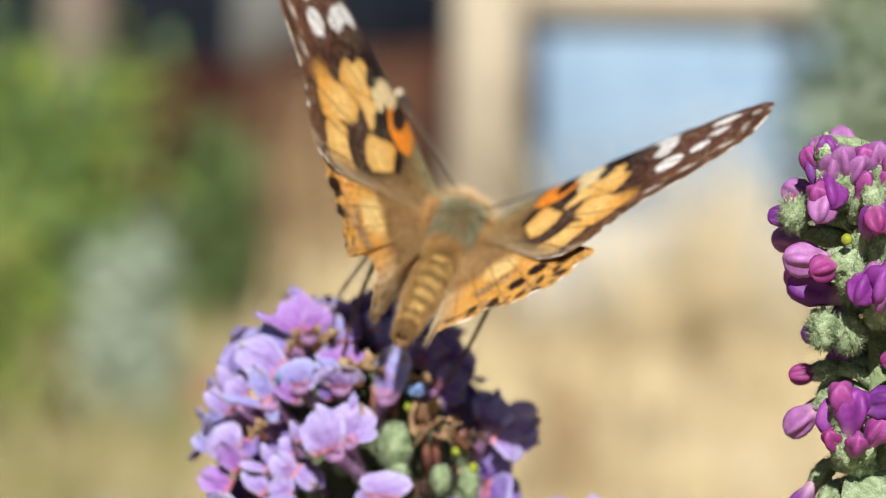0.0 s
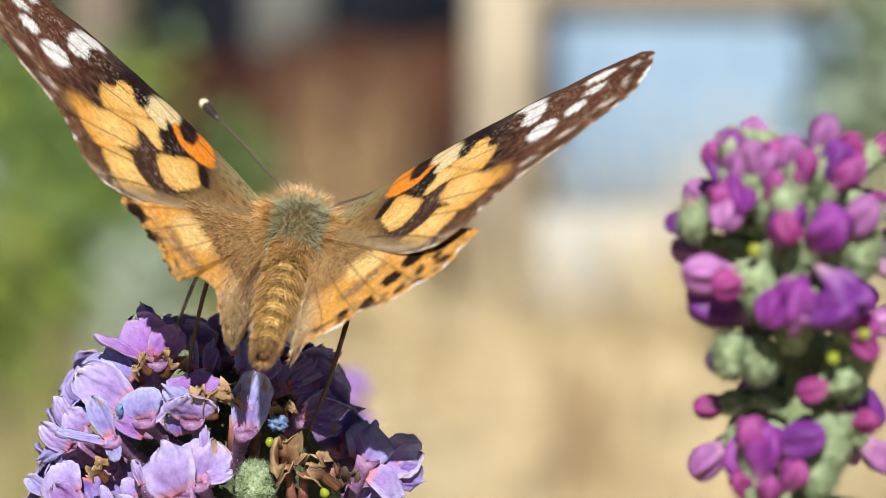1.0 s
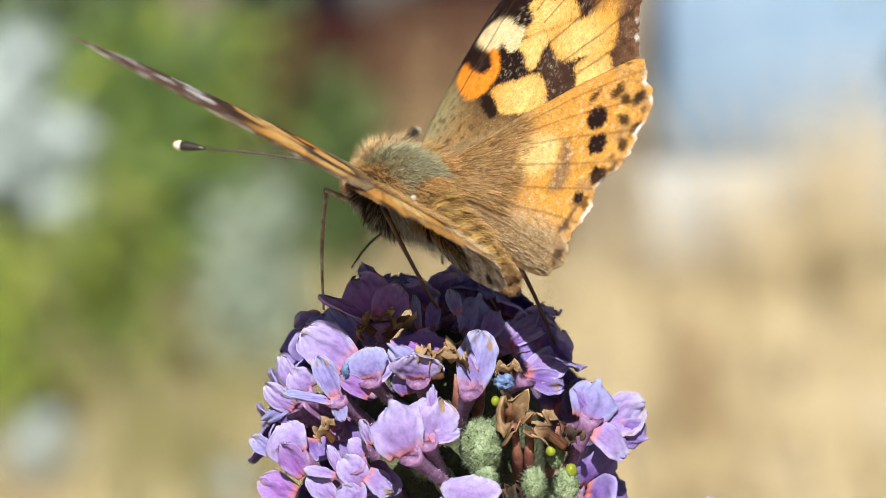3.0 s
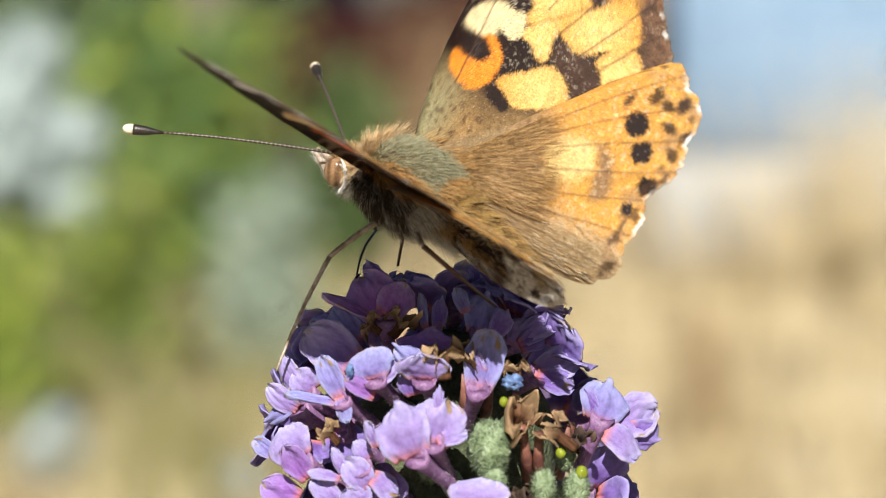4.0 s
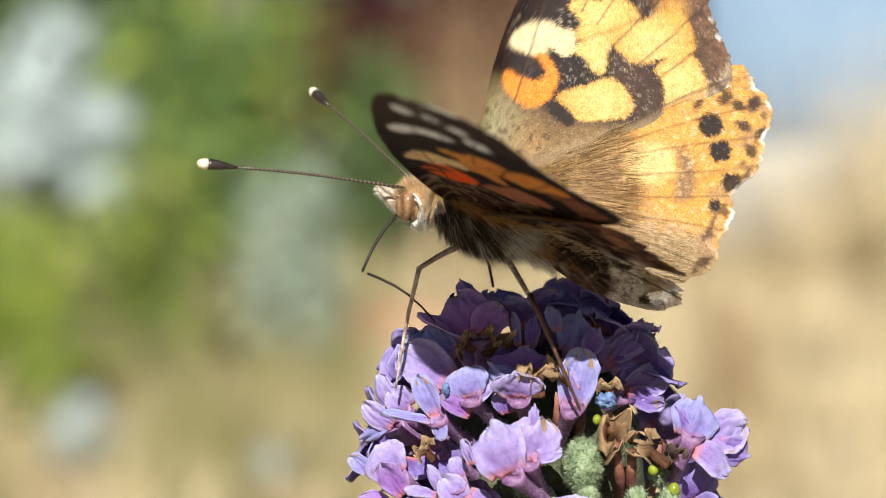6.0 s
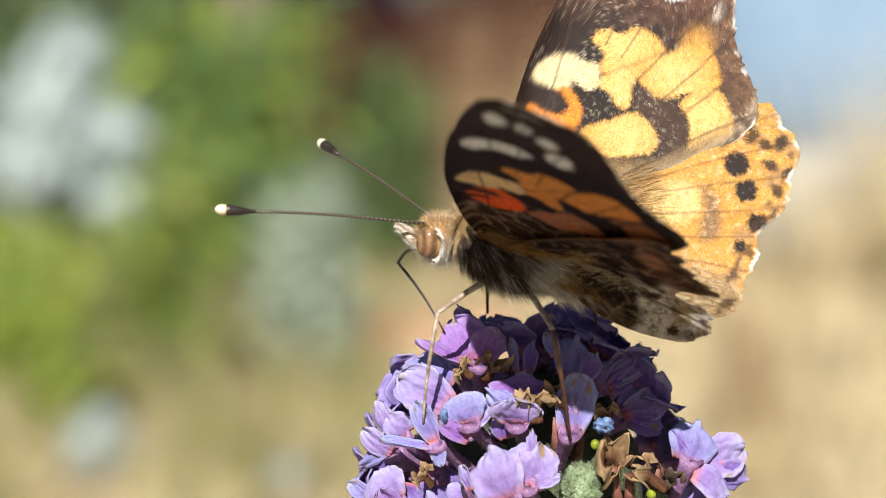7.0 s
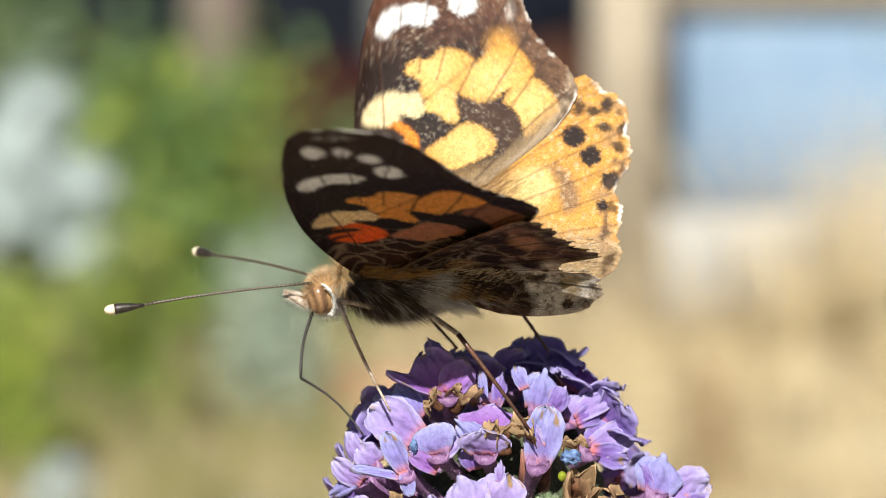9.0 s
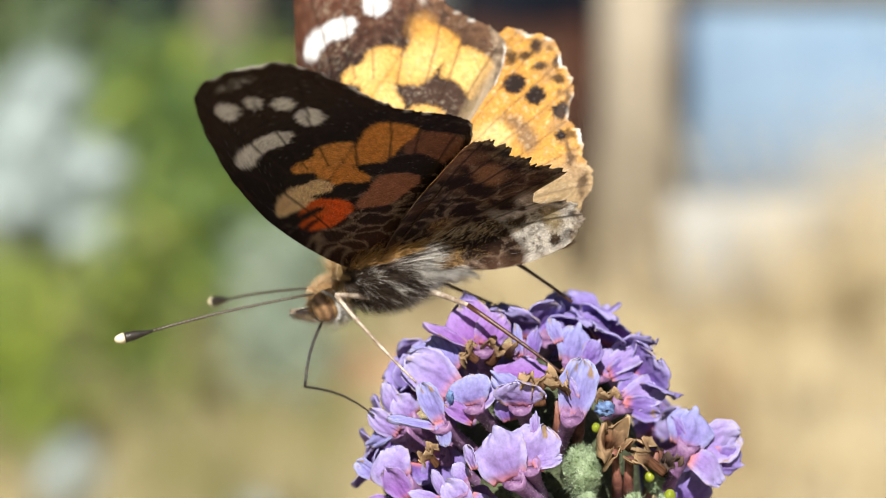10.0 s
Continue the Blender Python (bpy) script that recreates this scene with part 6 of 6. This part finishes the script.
        for _ in range(1500):
            v, u = rng.uniform(3, 15.5), rng.uniform(-2.2, 2.0)
            past = max(0.0, 0.6 + 0.05 * v - u)
            past = past * past / (past + 0.5)
            root = Vector((-v, side * (u + past * (1 - math.cos(radians(36)))), -past * math.sin(radians(36)) + 0.1 - 0.42 * (math.hypot(u, v) / 17) ** 2))
            hairs.append((root, Vector((-1, side * 0.1, 0.35)), rng.uniform(0.5, 1.5), (0.66, 0.48, 0.26) if rng.random() < 0.6 else (0.72, 0.62, 0.46)))
        piece("wing_hair", fur_mesh("wing_hair", hairs, 6, 0.016), wings["hind", side], None, "long tawny hairs at the wing base")
    # antennae
    pts = [((0, 0, 0), 0.13)] + [((x, 0, 0.9 * math.sin(x / 16 * 1.9) ** 1), 0.115) for x in (2, 4, 6, 8, 10, 12, 13.4)]
    feel = mesh_of("antenna", *lathe([(Vector(p) * MM, r * MM, r * MM) for p, r in pts], 8), M_RINGED)
    end = Vector(pts[-1][0])
    club = mesh_of("club", *lathe([((end + Vector((x, 0, 0.06 * x))) * MM, r * MM, r * MM) for x, r in ((-0.2, 0.10), (0.5, 0.22), (1.2, 0.36), (1.9, 0.42), (2.2, 0.41))], 12), M_BLACK)
    tip = mesh_of("tip", *lathe([((end + Vector((x, 0, 0.06 * x))) * MM, r * MM, r * MM) for x, r in ((2.15, 0.42), (2.5, 0.40), (2.8, 0.28), (2.95, 0.08))], 12), M_CREAM)
    feelers = {}
    for side in (1, -1):
        feelers[side] = piece("antenna", feel, bug)
        piece("club", club, feelers[side], None, "black club")
        piece("tip", tip, feelers[side], None, "cream tip")
    # legs in two joints, and the sucking tube in two
    def limb(name, l, r0, r1, mat, bow, spines):
        sets = [lathe([(Vector((x * l, 0, bow * math.sin(x * math.pi))) * MM, (r0 + (r1 - r0) * x) * MM, (r0 + (r1 - r0) * x) * MM) for x in (0, 0.15, 0.35, 0.55, 0.75, 0.9, 1.0)], 9)]
        for k in range(spines):
            x = 0.15 + 0.8 * k / max(1, spines)
            p = Vector((x * l, 0, bow * math.sin(x * math.pi)))
            sets.append(lathe([(p * MM, 0.035 * MM, 0.035 * MM), ((p + Vector((0.3, 0.25 * (-1) ** k, -0.35))) * MM, 0.008 * MM, 0.008 * MM)], 4))
        return mesh_of(name, *joined(*sets), mat)
    thigh, shin = limb("thigh", THIGH, 0.26, 0.19, M_PALELEG, 0.15, 0), limb("shin", SHIN, 0.21, 0.11, M_CUTICLE, 0.25, 16)
    pale = limb("shin", SHIN, 0.19, 0.09, M_PALELEG, 0.25, 16)
    legs = {}
    for key in COXA:
        legs[key] = (piece("thigh", thigh, bug, None, "pale scaled upper leg"), piece("shin", pale if key == ("mid", 1) else shin, bug, None, "pale scaled lower leg" if key == ("mid", 1) else "thin dark spined lower leg"))
    tube = (piece("proboscis", limb("proboscis", PROBE[0], 0.14, 0.12, M_BLACK, 0.4, 0), bug, None, "thin dark sucking tube"), piece("proboscis_tip", limb("proboscis_tip", PROBE[1], 0.12, 0.07, M_BLACK, -0.5, 0), bug))
    return bug, wings, feelers, legs, tube


# joints on the body in mm; lengths of the limbs
COXA = {("mid", 1): (1.2, 1.2, -2.2), ("mid", -1): (1.2, -1.2, -2.2), ("hind", 1): (-1.6, 1.2, -2.2), ("hind", -1): (-1.6, -1.2, -2.2)}
THIGH, SHIN, PROBE = 5.5, 9.5, (5.7, 7.2)


def bent(a, b, l1, l2, lean):
    """Two joined limbs from a towards b: their poses. The joint bends towards lean."""
    a, b = Vector(a), Vector(b)
    d = b - a
    far = min(d.length, (l1 + l2) * 0.995)
    far = max(far, abs(l1 - l2) * 1.05)
    d.normalize()
    x = (l1 * l1 - l2 * l2 + far * far) / (2 * far)
    h = math.sqrt(max(0.0, l1 * l1 - x * x))
    side = Vector(lean) - d * Vector(lean).dot(d)
    side.normalize()
    knee = a + d * x + side * h
    end = a + d * far
    out = []
    for p, q in ((a, knee), (knee, end)):
        w = (q - p).normalized()
        n = (side - w * side.dot(w)).normalized()
        m = Matrix((w, n.cross(w), n)).transposed().to_4x4()
        out.append(Matrix.Translation(p * MM) @ m)
    return out


# ---- build ----
ground()
straw_tufts()
backdrop()
lilac_spike()
magenta_spike()
far_spike()
BUG, WINGS, FEELERS, LEGS, TUBE = butterfly()


# ---- what moves ----
# seconds; body in mm; heading, pitch, roll; lift and sweep of right and left forewings, then of the hindwings
FLIGHT = (
    (0.0, 7.7, 4.7, 1014.2, 71.7, 18.9, 20.7, 50.1, 46.8, -0.8, 2.8, 47.9, 46.7, 0.1, 1.5),
    (0.2, 6.8, 4.8, 1013.9, 77.4, 14.3, 17.1, 46.2, 40.2, 0.7, 6.7, 47.7, 43.2, 1.0, 5.1),
    (0.5, 4.3, 7.1, 1014.4, 85.8, 16.7, 6.0, 45.9, 43.1, -3.8, 1.7, 43.7, 42.0, -0.7, 1.2),
    (1.0, 5.6, 5.1, 1014.5, 82.4, 17.8, 11.6, 46.0, 34.5, -2.8, 2.7, 43.9, 35.2, -0.0, 2.2),
    (1.5, 4.9, 3.5, 1014.6, 86.4, 18.8, 10.4, 49.9, 36.3, -3.4, 4.4, 48.3, 35.0, -1.1, 2.8),
    (1.8, 4.8, 5.3, 1014.9, 92.1, 19.5, 8.0, 48.6, 37.7, -0.5, 4.0, 50.8, 37.1, 1.2, 4.5),
    (2.0, 2.6, 7.4, 1015.2, 102.2, 22.1, 5.4, 57.5, 34.1, -3.9, 3.0, 54.5, 33.4, -1.1, 3.3),
    (2.2, 2.6, 6.0, 1015.3, 106.0, 21.7, -0.6, 40.2, 32.9, -1.9, 4.8, 41.0, 31.8, 0.1, 6.0),
    (2.5, 1.7, 6.7, 1016.1, 121.1, 29.2, -13.5, 40.5, 43.8, -7.6, 5.8, 41.8, 43.5, -3.9, -1.0),
    (2.7, -0.9, 6.3, 1015.4, 120.2, 12.9, -10.9, 45.7, 38.4, -2.8, 2.5, 47.3, 38.6, -1.9, -1.0),
    (3.8, -3.8, 4.7, 1015.7, 142.5, 15.7, -11.5, 48.7, 36.4, 1.0, 4.4, 51.6, 36.5, -0.0, -1.0),
    (4.0, -2.7, 4.8, 1015.6, 146.5, 20.7, -15.1, 50.0, 39.3, 0.7, 5.2, 52.8, 39.3, -0.3, -1.0),
    (4.2, -1.5, 2.9, 1015.8, 155.9, 20.1, -17.2, 48.1, 39.2, -7.2, 9.1, 49.0, 39.2, -6.8, -1.0),
    (4.5, -1.1, 2.4, 1014.5, 142.6, 12.6, -3.5, 58.5, 48.9, 0.7, 1.1, 59.8, 48.8, -6.2, -1.0),
    (5.0, -2.3, 1.7, 1014.3, 145.5, 4.6, -12.3, 61.1, 48.3, 4.0, 4.6, 63.0, 48.3, -1.6, -1.0),
    (5.1, -2.3, 1.7, 1014.3, 145.5, 4.6, -12.3, 61.1, 48.3, 4.0, 4.6, 63.0, 48.3, -1.6, -1.0),
    (5.2, -2.6, 1.5, 1014.7, 162.0, 12.8, -21.3, 49.3, 49.4, 1.9, 13.3, 49.8, 49.4, 3.5, -1.0),
    (5.5, -3.6, 4.3, 1014.4, 160.5, 15.8, -25.8, 45.8, 54.0, 2.5, 6.9, 46.0, 53.9, 1.2, -1.0),
    (5.7, -4.2, 5.3, 1014.8, 164.0, 13.6, -24.7, 39.9, 50.8, 1.8, 6.4, 40.6, 50.9, -0.0, -1.0),
    (6.8, -1.7, 0.5, 1016.2, 168.3, 28.5, -21.5, 42.3, 43.9, -1.6, 0.3, 43.0, 44.0, -1.8, -1.0),
    (7.0, -1.8, 0.5, 1015.4, 166.6, 15.4, -16.3, 48.7, 45.5, -1.6, -1.6, 49.0, 45.5, -3.2, -1.0),
    (7.5, -1.6, 2.1, 1015.4, 170.0, 16.1, -21.7, 41.0, 45.9, -4.1, -4.0, 41.0, 45.8, -5.9, -1.0),
    (7.6, -3.3, 2.1, 1015.5, 172.7, 16.0, -23.5, 43.0, 45.0, -0.8, -0.3, 44.4, 45.0, -3.2, -1.0),
    (8.0, -3.6, 2.1, 1015.5, 173.2, 16.0, -23.8, 43.3, 44.9, -0.2, 0.3, 45.0, 44.9, -2.7, -1.0),
    (8.2, -5.6, -0.6, 1015.2, 168.8, 14.1, -26.3, 40.0, 46.9, -1.3, -0.9, 41.9, 46.9, -1.1, -1.0),
    (8.5, -6.8, 5.5, 1016.0, 166.0, 3.3, -15.9, 38.7, 41.3, -3.5, -0.5, 38.2, 41.3, -4.8, -1.0),
    (8.7, -7.3, 3.1, 1015.4, 164.3, -7.0, -19.0, 35.3, 47.0, -3.4, -3.3, 36.4, 47.0, -3.5, -1.0),
    (9.0, -8.4, 6.2, 1014.9, 171.2, -3.1, -18.1, 44.1, 45.5, -0.1, 2.5, 43.3, 45.5, -1.7, -1.0),
    (9.2, -9.2, 4.1, 1013.6, 169.7, -20.3, -19.4, 41.4, 54.6, -4.2, 0.4, 42.5, 54.5, -3.0, -1.0),
    (9.5, -12.2, 8.7, 1011.4, 171.2, -22.5, -14.7, 45.0, 52.0, 3.9, 5.1, 45.5, 51.9, 0.6, -1.0),
    (10.0, -11.8, 7.3, 1012.1, 171.1, -20.5, -14.2, 44.0, 50.6, 2.5, 5.6, 43.7, 50.6, 1.0, -1.0),
)
# the way each antenna points from the head
FEEL_LEFT = (
    (0.0, 0.737, 0.673, 0.063),
    (0.2, 0.804, 0.588, 0.094),
    (0.5, 0.796, 0.587, 0.145),
    (1.0, 0.772, 0.634, 0.042),
    (1.5, 0.847, 0.528, 0.059),
    (1.8, 0.725, 0.671, 0.153),
    (2.2, 0.770, 0.634, 0.069),
    (2.7, 0.862, 0.498, -0.100),
    (3.8, 0.836, 0.544, -0.069),
    (4.0, 0.795, 0.602, -0.074),
    (4.2, 0.830, 0.553, -0.076),
    (4.5, 0.836, 0.544, -0.076),
    (5.0, 0.888, 0.455, -0.065),
    (5.2, 0.823, 0.553, 0.131),
    (5.5, 0.873, 0.483, 0.071),
    (5.7, 0.859, 0.501, 0.102),
    (6.8, 0.872, 0.471, -0.134),
    (7.0, 0.861, 0.507, -0.034),
    (7.2, 0.766, 0.643, 0.023),
    (7.3, 0.589, 0.758, -0.280),
    (7.4, 0.078, -0.011, -0.997),
    (7.5, 0.562, 0.312, -0.766),
    (7.6, 0.925, 0.059, -0.375),
    (7.7, 0.904, 0.202, -0.377),
    (8.0, 0.857, 0.501, -0.121),
    (8.2, 0.793, 0.608, 0.037),
    (8.5, 0.925, 0.375, -0.066),
    (8.7, 0.930, 0.360, 0.079),
    (9.0, 0.956, 0.290, -0.034),
    (9.2, 0.993, 0.074, 0.092),
    (9.5, 0.905, 0.370, 0.208),
    (10.0, 0.915, 0.367, 0.167),
)
FEEL_RIGHT = (
    (0.0, 0.660, -0.700, 0.220),
    (0.5, 0.690, -0.710, 0.080),
    (2.2, 0.705, -0.698, -0.126),
    (2.5, 0.601, -0.717, -0.354),
    (3.8, 0.720, -0.670, -0.179),
    (4.0, 0.730, -0.655, -0.193),
    (4.2, 0.675, -0.724, -0.140),
    (4.5, 0.804, -0.586, -0.099),
    (5.5, 0.737, -0.647, -0.194),
    (5.7, 0.740, -0.648, -0.179),
    (6.8, 0.793, -0.565, -0.228),
    (7.0, 0.764, -0.620, -0.181),
    (7.2, 0.727, -0.645, -0.236),
    (7.3, 0.614, -0.630, -0.476),
    (7.4, 0.004, 0.005, -1.000),
    (7.5, 0.389, -0.201, -0.899),
    (7.6, 0.818, -0.549, -0.173),
    (7.7, 0.832, -0.500, -0.239),
    (8.0, 0.781, -0.568, -0.261),
    (8.2, 0.814, -0.556, -0.165),
    (8.5, 0.795, -0.597, -0.111),
    (8.7, 0.766, -0.627, -0.142),
    (9.0, 0.746, -0.631, -0.212),
    (9.2, 0.721, -0.670, -0.178),
    (9.5, 0.729, -0.663, -0.173),
    (10.0, 0.716, -0.675, -0.177),
)
# where each foot stands, in mm
FEET = {
    ("mid", 1): ((0, -4, 6, 1006), (2.0, -4, 6, 1007), (2.5, -6, 6, 1008), (4, -13, 2, 1002.5), (5.5, -13, 2, 1002.7), (7, -9, 0, 1002.3), (8, -9, 0, 1002.6), (8.5, -9, 1, 1005.0), (9, -9.2, 1, 1005.4), (10, -10, 1, 1003.8)),
    ("mid", -1): ((0, 8, 10, 1007), (2.5, 3, 14, 1009), (4, -4, 11, 1009), (10, -4, 11, 1008.5)),
    ("hind", 1): ((0, -2, 1, 1004), (2.5, -3, 3, 1007), (4, 3.5, 4, 1007), (4.5, -3, -1, 1005), (5, 2.1, -2, 1001.3), (7, 2.1, -2, 1001.3), (7.5, 1.8, -1, 1003), (10, 1.6, 0, 1004.6)),
    ("hind", -1): ((0, 6.5, -1, 1001.5), (2.0, 7, 0, 1000.5), (2.5, 11, 5, 1002.8), (4, 6, 9, 1007), (8, 4, 9, 1008.5), (10, 2.4, 9, 1009)),
}
# where the sucking tube ends, in mm
SIP = ((0, 3, 14, 1009), (2.5, -5, 12, 1009), (4, -7.1, 5, 1008.7), (5.5, -9.0, 3, 1007.2), (7, -7.3, 4, 1008.5), (7.5, -7.2, 4, 1008.9), (8.5, -11.2, 3, 1004.8), (9, -11.4, 3, 1003.2), (10, -13.4, 3, 1000.8))

# the way its elbow leans from the body
SIP_LEAN = ((0, 0.45, -1, 0), (4.5, 0.45, -1, 0), (5.2, 0.8, -0.6, -0.1), (5.5, 1, -0.1, -0.25), (5.7, 1, -0.1, -0.25), (6.8, 0.8, -0.6, -0.2), (7.5, 0.6, -0.9, 0), (7.6, 1, -0.2, -0.2), (10, 1, -0.1, -0.2))


def at_time(rows, t):
    """Straight between rows of time and numbers."""
    ts = [r[0] for r in rows]
    return [float(np.interp(t, ts, [r[k] for r in rows])) for k in range(1, len(rows[0]))]


def motions():
    body = [(t, pose(x * MM, y * MM, z * MM, roll, -pitch, head)) for t, x, y, z, head, pitch, roll, *_ in FLIGHT]
    walk(BUG, body)
    for side in (1, -1):
        hinge = (HINGE[0] * MM, side * HINGE[1] * MM, HINGE[2] * MM)
        fore, hind = [], []
        for t, x, y, z, head, pitch, roll, d_r, d_l, p_r, p_l, h_r, h_l, q_r, q_l in FLIGHT:
            lift, sweep, low, back = (d_l, p_l, h_l, q_l) if side > 0 else (d_r, p_r, h_r, q_r)
            fore.append((t, pose(*hinge, side * lift) @ pose(0, 0, 0.12 * MM, 0, 0, -side * sweep)))
            hind.append((t, pose(*hinge, side * low) @ pose(0, 0, -0.22 * MM, 0, 0, -side * back)))
        walk(WINGS["fore", side], fore)
        walk(WINGS["hind", side], hind)
        rows = []
        for t, *d in (FEEL_LEFT if side > 0 else FEEL_RIGHT):
            w = Vector(d).normalized()
            s = Vector((0, 0, 1)).cross(w).normalized()
            rows.append((t, Matrix.Translation(Vector((7.0, side * 0.6, 0.3)) * MM) @ Matrix((w, s, w.cross(s))).transposed().to_4x4()))
        walk(FEELERS[side], rows)
    world_at = dict((t, m) for t, m in body)
    for key, (thigh, shin) in LEGS.items():
        up, down = [], []
        for t, m in world_at.items():
            foot = m.inverted() @ (Vector(at_time(FEET[key], t)) * MM)
            a, b = bent(COXA[key], foot / MM, THIGH, SHIN, (0.6 if key[0] == "mid" else -0.3, key[1] * (1.0 if key[0] == "mid" else 0.6), 0.4))
            up.append((t, a))
            down.append((t, b))
        walk(thigh, up)
        walk(shin, down)
    up, down = [], []
    for t, m in world_at.items():
        end = m.inverted() @ (Vector(at_time(SIP, t)) * MM)
        a, b = bent((7.2, 0, -2.2), end / MM, PROBE[0], PROBE[1], at_time(SIP_LEAN, t))
        up.append((t, a))
        down.append((t, b))
    walk(TUBE[0], up)
    walk(TUBE[1], down)


motions()
